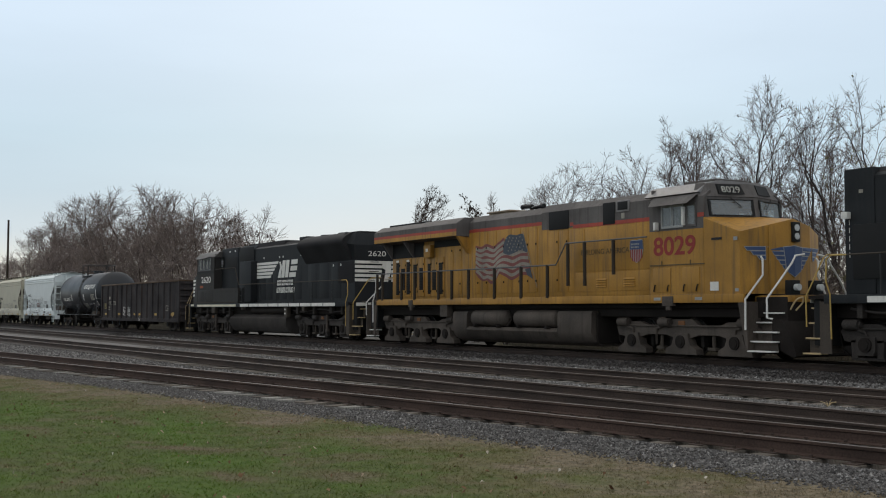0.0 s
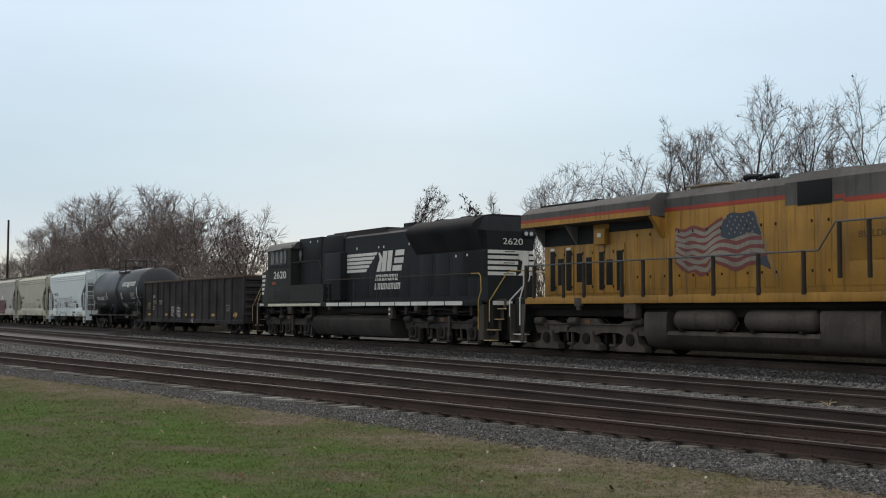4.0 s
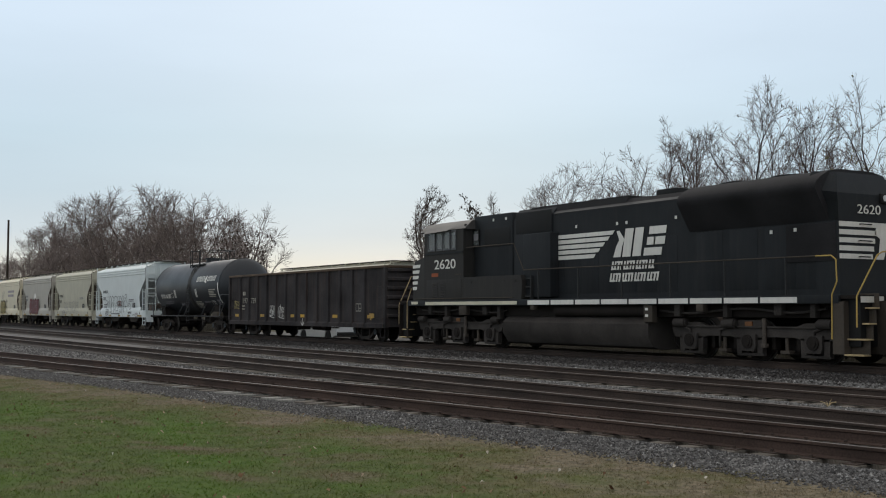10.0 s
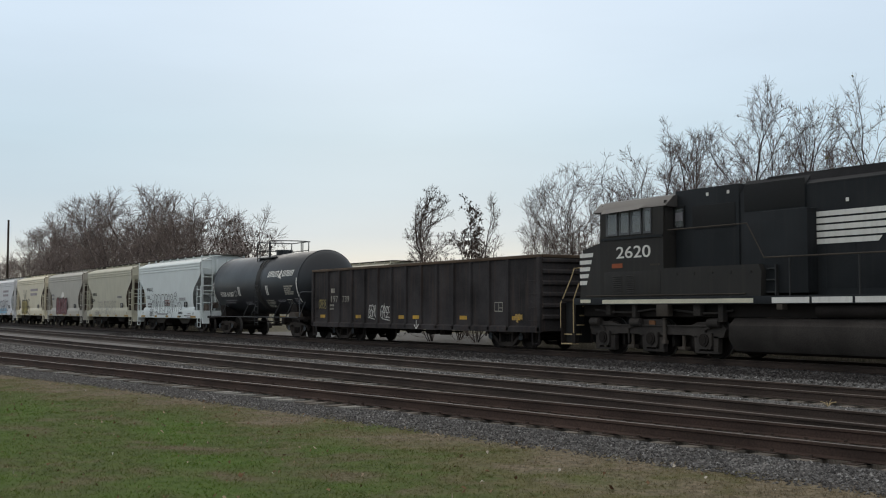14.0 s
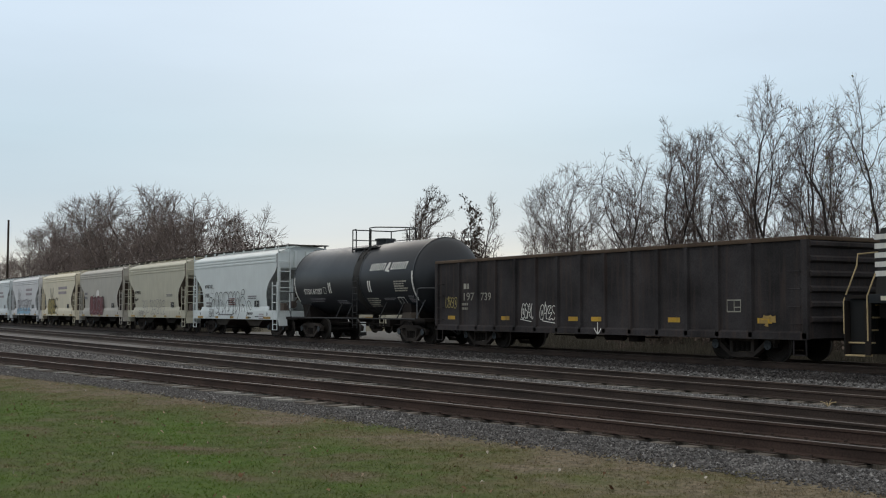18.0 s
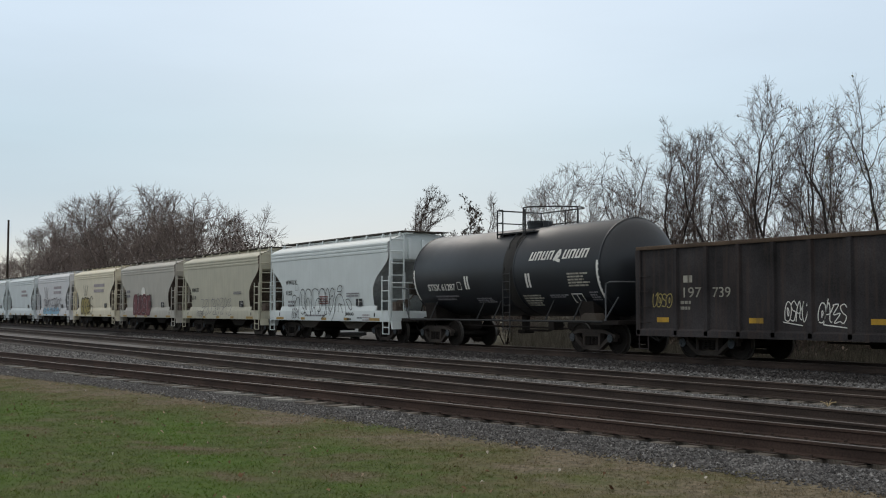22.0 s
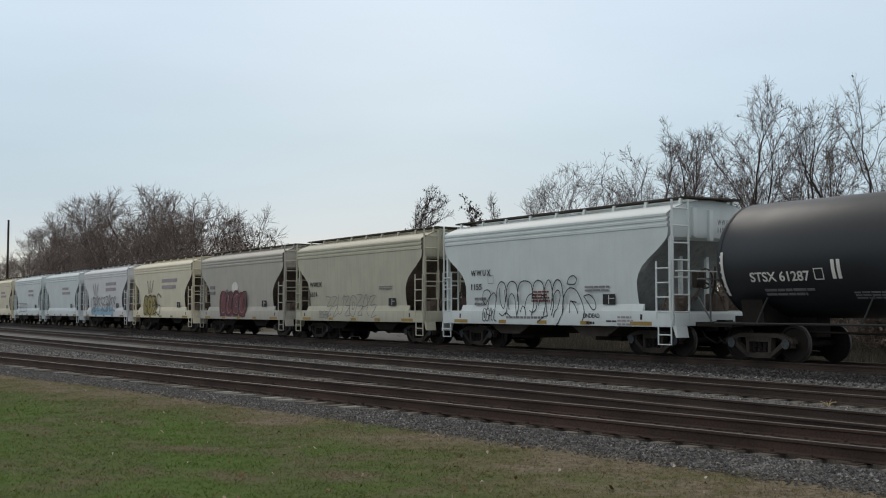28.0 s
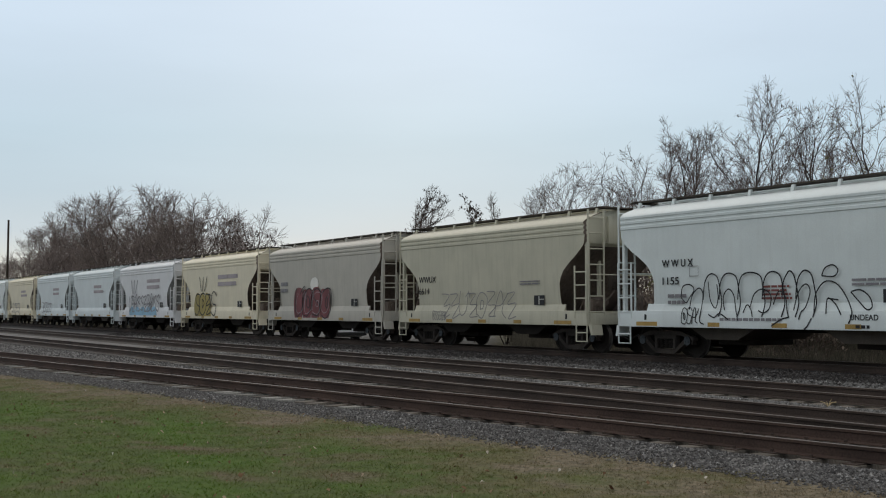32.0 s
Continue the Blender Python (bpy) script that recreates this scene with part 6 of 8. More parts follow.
for s in (-1,):
    for a, b, z0, z1 in ((-9.07, -8.82, 1.88, 3.13), (-8.68, -8.38, 2.06, 2.90), (-8.26, -7.99, 1.89, 3.14), (-7.73, -7.46, 2.14, 3.03), (-7.27, -7.00, 2.05, 2.89), (-6.65, -6.44, 1.89, 3.03), (-6.32, -6.03, 2.03, 2.79), (-5.85, -5.58, 1.87, 3.04)):
        d = panel(up, a - 0.10, b + 0.07, 1.80, 3.25, s * 0.95, "yellow", "louvre_door", 0.03)
        part("louvre", Geo().box(a, b, s * 0.99, s * 0.955, z0, z1, 0.01), "dark", d, "dark air intake louvre")
        part("slats", Geo().add([p for k in range(14) for p in ((a + 0.02, -0.992, z0 + (k + 0.5) * (z1 - z0) / 14), (b - 0.02, -0.992, z0 + (k + 0.5) * (z1 - z0) / 14), (b - 0.02, -1.0, z0 + (k + 0.2) * (z1 - z0) / 14), (a + 0.02, -1.0, z0 + (k + 0.2) * (z1 - z0) / 14))], [(4 * k, 4 * k + 1, 4 * k + 2, 4 * k + 3) for k in range(14)]), "under", d, smooth=0)
        part("door_latch", Geo().box(b + 0.02, b + 0.05, -1.0, -0.975, 2.98, 3.06).box(b + 0.02, b + 0.05, -1.0, -0.975, 1.95, 2.03), "under", d)
    for x in (-9.05, -8.24):
        part("small_notice", Geo().poly([(x, 3.15), (x + 0.2, 3.15), (x + 0.2, 3.23), (x, 3.23)], -0.986), "white", up)
    for k, x in enumerate((-5.35, -4.80, -4.22, -3.64, -3.10, -2.57, -2.05, -1.15, -0.67, -0.20, 0.92, 1.42, 1.92)):
        d = panel(up, x, x + (0.86 if k == 6 else 0.46), 1.86, 4.0 if x < 0.4 else 3.80, s * 0.95, "yellow", "engine_door", 0.014)
        part("latch", Geo().box(x + 0.38, x + 0.42, -0.985, -0.96, 2.2, 2.27).box(x + 0.38, x + 0.42, -0.985, -0.96, 3.4, 3.47), "under", d)
    panel(up, 2.62, 6.1, 1.85, 2.40, s * 1.25, "yellow", "cabinet_panel", 0.014)
    panel(up, 2.62, 3.05, 2.45, 3.74, s * 1.25, "yellow", "cabinet_panel", 0.012)
    panel(up, 3.10, 6.1, 2.45, 3.74, s * 1.25, "yellow", "cabinet_panel", 0.012)
    for x in (3.62, 4.86):
        g = Geo()
        for k in range(4):
            g.prism([(-1.262, 1.96 + k * 0.07), (-1.30, 1.965 + k * 0.07), (-1.262, 2.01 + k * 0.07)], "x", x, x + 0.48)
        part("vent_louvre", g, "yellow", up)
    panel(up, 0.89, 1.92, 3.83, 4.41, s * 0.96, "dark", "air_filter_screen", 0.012)
    panel(up, 3.94, 4.48, 3.80, 4.44, s * 1.25, "dark", "air_filter_screen", 0.02)
    panel(up, 4.56, 5.11, 4.13, 4.46, s * 1.22, "roof_light", "screen_frame", 0.06)
    panel(up, 4.62, 5.06, 4.18, 4.42, s * 1.22, "dark", "air_filter_screen", 0.068)
    part("small_notice", Geo().poly([(4.76, 3.93), (4.90, 3.93), (4.90, 4.09), (4.76, 4.09)], -1.258), "faded", up)
part("exhaust_stack", Geo().box(-3.35, -2.05, -0.42, 0.42, 4.55, 4.70, 0.03).box(-3.42, -1.98, -0.48, 0.48, 4.69, 4.745, 0.015), "stack", up, "heat-bleached exhaust stack")
horn = part("horn", Geo().cyl((-0.9, -0.3, 4.58), (-0.9, -0.3, 4.72), 0.04, 8).box(-0.98, -0.82, -0.5, -0.1, 4.69, 4.73, 0.01), "dark", up, "dark air horn cluster")
for y, z, a, b in ((-0.45, 4.76, -1.28, -0.80), (-0.30, 4.80, -1.35, -0.82), (-0.15, 4.76, -0.45, -1.02)):
    part("trumpet", Geo().cyl((b, y, z), (a, y, z), 0.03, 10, 0.085), "dark", horn)
# cab and nose
cab = cab_shell(up, "cab", 6.2, 8.28, 1.48, 1.70, 3.50, 4.12, 4.40, [(6.70, 7.55), (7.66, 8.03)], "up_grey")
part("cab_side", Geo().box(6.2, 8.28, -1.486, 1.486, 1.705, 3.44), "yellow", up)
for s in (-1, 1):
    part("red_stripe", Geo().box(8.06, 8.30, *sorted((s * 1.478, s * 1.49)), 3.74, 3.85), "red", up)
part("cab_back", Geo().box(6.2, 6.26, -1.40, 1.40, 3.45, 4.6), "up_grey", up)
part("cab_roof", Geo().prism([(-1.51, 4.40), (-1.20, 4.66), (-0.7, 4.75), (0.7, 4.75), (1.20, 4.66), (1.51, 4.40), (1.44, 4.38), (-1.44, 4.38)], "x", 6.02, 8.12), "roof_light", up)
part("roof_unit", Geo().box(6.7, 7.9, -0.6, 0.6, 4.7, 4.84, 0.04), "up_grey", up)


def front_x(y, z):
    """The windscreen front: bowed forward in the middle, leaning back."""
    return 8.80 - 0.30 * abs(y) - 0.13 * max(0, abs(y) - 1.3) * 8 - 0.17 * (z - 3.72)


ys = [-1.48, -1.34, -0.10, 0.10, 1.34, 1.48]
zs = [3.60, 3.76, 4.20, 4.30]
g = Geo()
g.v = [(front_x(y, z), y, z) for z in zs for y in ys]
g.f = [(r * 6 + k, r * 6 + k + 1, r * 6 + k + 7, r * 6 + k + 6) for r in range(3) for k in range(5) if not (r == 1 and k in (1, 3))]
part("windscreen_wall", g, "up_grey", up)
g = Geo()
g.v = [(front_x(y, 4.30) + 0.03, y, 4.28) for y in ys] + [(front_x(y, 4.30) - 0.16, y * 0.94, 4.64) for y in ys] + [(7.9, y * 0.80, 4.70) for y in ys] + [(7.9, y, 4.30) for y in ys]
g.f = [(r * 6 + k, r * 6 + k + 1, r * 6 + k + 7, r * 6 + k + 6) for r in range(2) for k in range(5)] + [(0, 6, 12, 18), (5, 23, 17, 11)] + [(k, 18 + k, 19 + k, k + 1) for k in range(5)]
part("number_board_housing", g, "up_grey", up)
board_x = lambda y, z: front_x(y, 4.30) + 0.055 - 0.19 * (z - 4.28) / 0.36
for a, b in ((-1.02, -0.30), (0.14, 0.84)):
    g = Geo()
    for da, z in ((0, 4.35), (0.04, 4.62)):
        for q in (a + da, b - da):
            g.v += [(board_x(q, z) - 0.10, q, z), (board_x(q, z), q, z)]
    g.f = [(1, 3, 7, 5), (0, 1, 5, 4), (2, 6, 7, 3), (4, 5, 7, 6), (0, 2, 3, 1)]
    part("number_board", g, "dark", up, smooth=0)
bn = lettering("board_number", "8029", -0.92, 4.39, 0.17, 8.6, "white", up, "white number on the board", width=0.52, face="+x")
for v in bn.data.vertices:
    v.co.x = board_x(v.co.y, v.co.z) + 0.006
NOSE_Y = [-1.48, -1.46, -0.72, 0.0, 0.72, 1.46, 1.48]
NOSE_X = [8.22, 9.52, 9.87, 9.97, 9.87, 9.52, 8.22]
NOSE_T = [3.72, 3.27, 3.46, 3.62, 3.46, 3.27, 3.72]
BACK = [(8.22, -1.48, 3.72), (8.40, -1.40, 3.72), (8.52, -0.72, 3.735), (8.74, 0, 3.75), (8.52, 0.72, 3.735), (8.40, 1.40, 3.72), (8.22, 1.48, 3.72)]
g = Geo()
g.v = [(x, y, 1.70) for x, y in zip(NOSE_X, NOSE_Y)] + [(x, y, z) for x, y, z in zip(NOSE_X, NOSE_Y, NOSE_T)] + BACK
g.f = [(k, k + 1, 8 + k, 7 + k) for k in range(6)] + [(7 + k, 8 + k, 15 + k, 14 + k) for k in range(1, 5)] + [(7, 8, 15, 14), (12, 13, 20, 19), (0, 6, 5, 4, 3, 2, 1)]
part("nose", g, "yellow", up, smooth=12)
part("nose_door", Geo().prism([(9.86, -0.80), (9.875, -0.80), (9.978, -0.10), (9.96, -0.10)], "z", 1.80, 3.42), "yellow", up)
for s in (-1, 1):
    window(up, [(front_x(1.34, 3.76) + 0.012, s * 1.34, 3.76), (front_x(0.1, 3.76) + 0.012, s * 0.10, 3.76), (front_x(0.1, 4.2) + 0.012, s * 0.10, 4.20), (front_x(1.34, 4.2) + 0.012, s * 1.34, 4.20)], "windscreen", frame="dark", n=(1, 0, 0.4))
    part("wiper", Geo().cyl((front_x(0.75, 4.2) + 0.05, s * 0.75, 4.24), (front_x(0.45, 3.98) + 0.05, s * 0.45, 3.98), 0.012, 5), "dark", up)
    for a, b in ((6.70, 7.13), (7.12, 7.55), (7.66, 8.03)):
        window(up, [(a, s * 1.484, 3.50), (b, s * 1.484, 3.50), (b, s * 1.484, 4.12), (a, s * 1.484, 4.12)], "side_window", frame="emblem_pale" if a < 7.6 else "up_grey", n=(0, s, 0))
part("sun_shade", Geo().add([(6.35, -1.49, 4.36), (8.10, -1.49, 4.36), (7.95, -1.76, 4.10), (6.45, -1.76, 4.10)], [(0, 1, 2, 3)]), "up_grey", up)
part("mirror", Geo().box(7.575, 7.635, -1.60, -1.50, 3.54, 4.04, 0.01), "white", up)
part("mirror", Geo().box(6.52, 6.60, -1.64, -1.50, 3.46, 3.68, 0.01), "white", up)
part("cab_seat", Geo().box(6.6, 7.1, -0.9, -0.4, 3.51, 3.92, 0.05), "dark", up)
for a, b in ((6.35, 7.03), (7.49, 8.13)):
    d = panel(up, a, b, 1.76, 2.42, -1.482, "yellow", "cab_hatch", 0.02)
    for x in (a + 0.05, b - 0.1):
        part("grab_iron", Geo().tube([(x, -1.5, 1.80), (x, -1.53, 1.80), (x + 0.05, -1.53, 1.96), (x + 0.05, -1.5, 1.96)], 0.016, 5), "dark", d)
part("drip_rail", Geo().box(6.22, 8.3, -1.505, -1.47, 2.49, 2.52).box(6.68, 6.71, -1.50, -1.47, 2.52, 2.62).box(7.78, 7.81, -1.50, -1.47, 2.52, 2.62), "slogan", up)
part("notice_plate", Geo().poly([(8.50, 1.79), (8.80, 1.79), (8.80, 2.02), (8.50, 2.02)], -1.482), "white", up)
for a, b, z0, z1, y in ((6.38, 6.65, 1.55, 1.63, -1.505), (7.96, 8.22, 1.55, 1.63, -1.505), (9.37, 9.49, 1.76, 1.84, -1.485), (9.33, 9.47, 3.06, 3.15, -1.485)):
    part("small_plate", Geo().poly([(a, z0), (b, z0), (b, z1), (a, z1)], y), "emblem_pale", up)
part("builder_plate", Geo().poly([(8.56, 3.10), (8.92, 3.10), (8.92, 3.16), (8.56, 3.16)], -1.482), "ink", up)
lettering("locomotive_number", "8029", 6.37, 2.76, 0.52, -1.490, "number_red", up, "large dark red numbers", width=1.62, bold=0.02)
# winged emblem across the nose: plain blue shapes with a pale edge
nose_x = lambda y: float(np.interp(y, NOSE_Y[1:6], NOSE_X[1:6]))


def on_nose(name, pts, lift, material, label=""):
    n = len(pts)
    g = Geo()
    g.v = [(nose_x(y) + lift - 0.012, y, z) for y, z in pts] + [(nose_x(y) + lift, y, z) for y, z in pts]
    g.f = [tuple(range(n, 2 * n))] + [(i, (i + 1) % n, n + (i + 1) % n, n + i) for i in range(n)]
    return part(name, g, material, up, label, smooth=0)


for side in (-1, 1):
    rows = [(-1.36 + 0.15 * k, -0.87, 2.80 - 0.115 * k) for k in range(3)] + [(-0.80 + 0.10 * k, -0.30, 2.80 - 0.115 * k) for k in range(5)]
    for a, b, z in rows:
        for grow_by, mat, lift in ((0.014, "emblem_pale", 0.022), (0.0, "emblem_blue", 0.026)):
            on_nose("wing_feather", [(side * (a + 0.07 - grow_by), z - grow_by), (side * (b + grow_by), z - grow_by), (side * (b + grow_by), z + 0.085 + grow_by), (side * (a - grow_by), z + 0.085 + grow_by)], lift, mat)
for grow_by, mat, lift in ((0.02, "emblem_pale", 0.030), (0.0, "emblem_blue", 0.034)):
    on_nose("wing_shield", [(-0.34 - grow_by, 2.88 + grow_by), (0.0, 2.92 + grow_by), (0.0, 2.14 - grow_by), (-0.25 - grow_by, 2.28)], lift, mat, "blue shield shape")
    on_nose("wing_shield", [(0.34 + grow_by, 2.88 + grow_by), (0.0, 2.92 + grow_by), (0.0, 2.14 - grow_by), (0.25 + grow_by, 2.28)], lift, mat, "blue shield shape")
for z in (3.39, 3.17):
    part("headlight", Geo().cyl((9.93, 0.05, z), (10.055, 0.05, z), 0.085, 16).cyl((10.055, 0.05, z), (10.06, 0.05, z), 0.06, 12), "lamp_glass", up, "round headlight")
part("headlight_plate", Geo().box(9.87, 10.035, -0.09, 0.19, 3.03, 3.54, 0.03), "dark", up)
for s in (-1, 1):
    part("ditch_light", Geo().cyl((10.36, s * 0.42, 1.86), (10.50, s * 0.42, 1.86), 0.085, 16), "lamp_glass", up, "round ditch light")
    part("ditch_light_bracket", Geo().box(10.18, 10.38, s * 0.42 - 0.17, s * 0.42 + 0.17, 1.68, 2.04, 0.02), "dark", up)
part("pilot", Geo().box(9.6, 10.62, -1.0, 1.0, 0.75, 1.62, 0.03), "under", up)
part("front_sill", Geo().box(9.56, 10.66, -0.98, 0.98, 1.49, 1.655, 0.01), "yellow", up)
part("snow_plow", Geo().prism([(10.60, 1.05), (10.95, 0.55), (11.05, 0.18), (10.95, 0.14), (10.3, 0.4), (10.3, 1.05)], "y", -1.2, 1.2), "under", up)
part("front_platform", Geo().box(9.3, 10.64, -0.96, 0.96, 1.66, 1.672), "under_grey", up)
part("rear_platform", Geo().box(-10.5, -9.4, -1.2, 1.2, 1.58, 1.66), "under_grey", up)
part("rear_pilot", Geo().box(-10.5, -9.9, -1.35, 1.35, 0.6, 1.6, 0.03), "dark", up)
for s in (-1, 1):
    stepwell(up, 9.73, 10.56, s * 1.5, "up_truck", "rail_white", 1, skirt=(9.47, 9.76, 9.72, 9.78))
    stepwell(up, -10.60, -9.98, s * 1.5, "up_truck", "rail_white", -1, skirt=(-10.02, -9.72, -9.98, -9.86))
    handrail(up, [(9.73, s * 1.52, 0.8), (9.74, s * 1.52, 1.56), (9.86, s * 1.02, 2.17), (9.86, s * 1.02, 2.58), (9.80, s * 1.02, 2.64)], 0.026, "rail_white")
    handrail(up, [(10.52, s * 1.42, 1.07), (10.42, s * 1.50, 1.10), (10.42, s * 1.50, 1.57), (10.50, s * 1.10, 2.04), (10.52, s * 0.70, 2.46), (10.52, s * 0.58, 2.64), (10.52, s * 0.25, 2.68)], 0.026, "rail_white")
    handrail(up, [(-10.0, s * 1.52, 0.8), (-10.0, s * 1.52, 1.65), (-9.84, s * 1.48, 2.10), (-9.84, s * 1.48, 2.45), (-9.90, s * 1.46, 2.52)], 0.024, "rail_white")
    handrail(up, [(-10.6, s * 1.50, 1.08), (-10.6, s * 1.50, 1.60), (-10.22, s * 0.98, 2.28), (-10.22, s * 0.95, 2.52), (-10.24, s * 0.3, 2.55)], 0.024, "rail_white")
    handrail(up, [(-9.75, s * 1.50, 2.70), (1.95, s * 1.50, 2.68), (2.45, s * 1.50, 3.32), (6.1, s * 1.50, 3.32)], 0.022, "rail_worn")
    for x in (-9.68, -9.25, -7.73, -6.74, -5.02, -4.12, -3.02, -1.43, 0.10, 1.51):
        part("rail_post", Geo().cyl((x, s * 1.50, 1.68), (x, s * 1.50, 2.69), 0.055, 8).box(x - 0.06, x + 0.06, s * 1.50 - 0.03, s * 1.50 + 0.03, 1.66, 1.80, 0.01), "rail_shaded", up)
    for x, z in ((2.55, 2.02), (3.36, 2.01), (4.68, 2.31)):
        part("rail_post", Geo().cyl((x, s * 1.50, z), (x, s * 1.50, 3.31), 0.055, 8), "rail_shaded", up)
half = lambda w, zt: [(-w + 0.06, zt), (-w, zt - 0.07), (-w - 0.02, 0.62), (-w + 0.12, 0.36), (-w + 0.45, 0.20), (w - 0.45, 0.20), (w - 0.12, 0.36), (w + 0.02, 0.62), (w, zt - 0.07), (w - 0.06, zt)]
part("fuel_tank", Geo().prism(half(1.38, 1.24), "x", -4.22, -3.32).prism(half(1.38, 1.26), "x", 1.86, 3.52).prism(half(1.38, 0.72), "x", -3.325, 1.865), "up_truck", up)
part("fuel_tank_core", Geo().box(-4.2, 3.35, -0.90, 0.90, 0.4, 1.45), "under", up)
part("tank_strap", Geo().box(-4.30, -4.20, -1.2, 1.2, 0.3, 1.2, 0.03).box(3.50, 3.60, -1.2, 1.2, 0.3, 1.2, 0.03), "under", up)
for s in (-1, 1):
    for a, b in ((-3.1, -0.95), (-0.55, 1.75)):
        part("air_reservoir", Geo().loft([[(x, s * 1.20 + r * math.cos(t), 1.02 + r * math.sin(t)) for t in (2 * math.pi * k / 18 for k in range(18))] for x, r in ((a, 0.03), (a + 0.05, 0.18), (a + 0.16, 0.27), (b - 0.16, 0.27), (b - 0.05, 0.18), (b, 0.03))]), "up_truck", up)
        part("reservoir_strap", Geo().box(a + 0.35, a + 0.43, *sorted((s * 1.10, s * 1.485)), 0.70, 0.80, 0.01).box(b - 0.43, b - 0.35, *sorted((s * 1.10, s * 1.485)), 0.70, 0.80, 0.01), "under", up)
        part("drain_pipe", Geo().tube([(b + 0.02, s * 1.2, 1.0), (b + 0.15, s * 1.25, 0.95), (b + 0.12, s * 1.4, 0.75)], 0.03, 6), "under", up)
part("filler_box", Geo().box(-5.0, -4.5, -1.46, -1.2, 1.05, 1.5, 0.02).cyl((-4.86, -1.47, 1.28), (-4.86, -1.49, 1.28), 0.06, 10), "up_truck", up)
part("equipment_box", Geo().box(6.72, 7.14, -1.53, -1.4, 1.40, 1.66, 0.02).box(6.84, 7.02, -1.51, -1.42, 1.28, 1.41, 0.02), "up_truck", up)
part("equipment_box", Geo().box(-7.18, -6.87, -1.53, -1.4, 1.40, 1.66, 0.02).box(-7.10, -6.95, -1.51, -1.42, 1.28, 1.41, 0.02), "up_truck", up)
part("air_hose", Geo().tube(smooth_path([(10.62, -0.9, 1.30), (10.75, -0.85, 1.52), (10.86, -0.75, 1.60), (10.84, -0.7, 1.48), (10.70, -0.8, 1.28)], 4), 0.022, 6), "rail_tan", up, "pale looped hose")
loco_truck(up, -6.94, 1.98, "up_truck", flared=True)
loco_truck(up, 7.13, 1.97, "up_truck", flared=True)
coupler(up, -10.35, -1)
coupler(up, 10.5, 1)
# faded flag on the engine doors, waving stripes
fy = -0.972
FLAG_TOP = [(-3.38, 3.54), (-3.05, 3.47), (-2.68, 3.58), (-2.25, 3.46), (-1.95, 3.58), (-1.62, 3.74), (-1.40, 3.80), (-1.0, 3.76), (-0.5, 3.80), (0.1, 3.80)]
FLAG_LOW = [(-3.38, 2.56), (-3.0, 2.34), (-2.45, 2.22), (-2.12, 2.28), (-1.95, 2.52), (-1.62, 2.46), (-1.15, 2.26), (-0.65, 2.46), (-0.25, 2.42), (0.1, 2.30)]
flag_edge = lambda z: -0.52 + 0.58 * (3.79 - z) / 1.46
for k in range(13):
    f = (k + 0.5) / 13
    x1 = -1.60 if k < 5 else flag_edge(3.74 - 1.34 * f) - 0.03
    curve = smooth_path([(x, lerp(x, FLAG_TOP) * (1 - f) + lerp(x, FLAG_LOW) * f + (0.05 * math.sin(9.5 * x + 1.2 * k) * f if x < -2.05 else 0.0)) for x in np.linspace(-3.38 + 0.02 * (k % 3), x1, 15)], 3)
    part("flag_stripe", Geo().ribbon(curve, 0.108, fy - 0.001 * (k % 2)), "flag_red" if k % 2 == 0 else "flag_white", up, smooth=0)
part("flag_canton", Geo().poly(smooth_path([(-1.66, 3.22), (-1.62, 3.52), (-1.46, 3.74), (-1.24, 3.82), (-0.9, 3.78), (-0.53, 3.80), (-0.40, 3.50), (-0.28, 3.19), (-0.62, 3.27), (-1.0, 3.20), (-1.35, 3.14), (-1.66, 3.22)], 4)[:-1], fy - 0.004), "flag_blue", up, "faded blue flag field")
part("flag_fold", Geo().poly([(-0.40, 2.62), (-0.12, 2.66), (0.03, 2.30), (-0.10, 2.36), (-0.28, 2.44)], fy - 0.003), "flag_blue", up)
part("flag_pole", Geo().ribbon([(-0.52, 3.86), (0.26, 2.02)], 0.03, fy - 0.005), "flag_white", up, smooth=0)
for r in range(5):
    for k in range(5):
        x, z = -1.47 + 0.20 * k + 0.10 * (r % 2) + 0.03 * r, 3.70 - 0.105 * r + 0.02 * math.sin(k * 1.7)
        part("flag_star", Geo().poly([(x, z - 0.032), (x + 0.028, z), (x, z + 0.032), (x - 0.028, z)], fy - 0.012), "flag_white", up)
lettering("slogan", "BUILDING AMERICA", 2.90, 2.94, 0.155, -1.268, "slogan", up, "faint dark slogan", width=2.2)
part("shield_border", Geo().poly([(5.16, 3.27), (5.27, 3.29), (5.42, 3.27), (5.57, 3.29), (5.68, 3.27), (5.71, 3.04), (5.66, 2.82), (5.54, 2.68), (5.42, 2.63), (5.30, 2.68), (5.18, 2.82), (5.13, 3.04)], -1.272), "emblem_pale", up, "pale shield edge")
part("shield_emblem", Geo().poly([(5.17, 3.26), (5.42, 3.255), (5.67, 3.26), (5.69, 3.01), (5.15, 3.01)], -1.279), "emblem_blue", up, "blue shield top")
part("shield_writing", bars(Geo(), 5.20, 3.05, 0.44, 0.17, 2, -1.283, gaps=5, seed=8), "emblem_pale", up)
for k in range(7):
    a = 5.165 + 0.076 * k
    low = 2.655 + 0.9 * (a + 0.02 - 5.42) ** 2 * (2.4 if abs(k - 3) > 2 else 1.2)
    part("shield_stripe", Geo().poly([(a, low), (a + 0.040, low), (a + 0.040, 3.005), (a, 3.005)], -1.279), "number_red", up, "red shield stripe")


# --- black locomotives: cab at the -x end ---


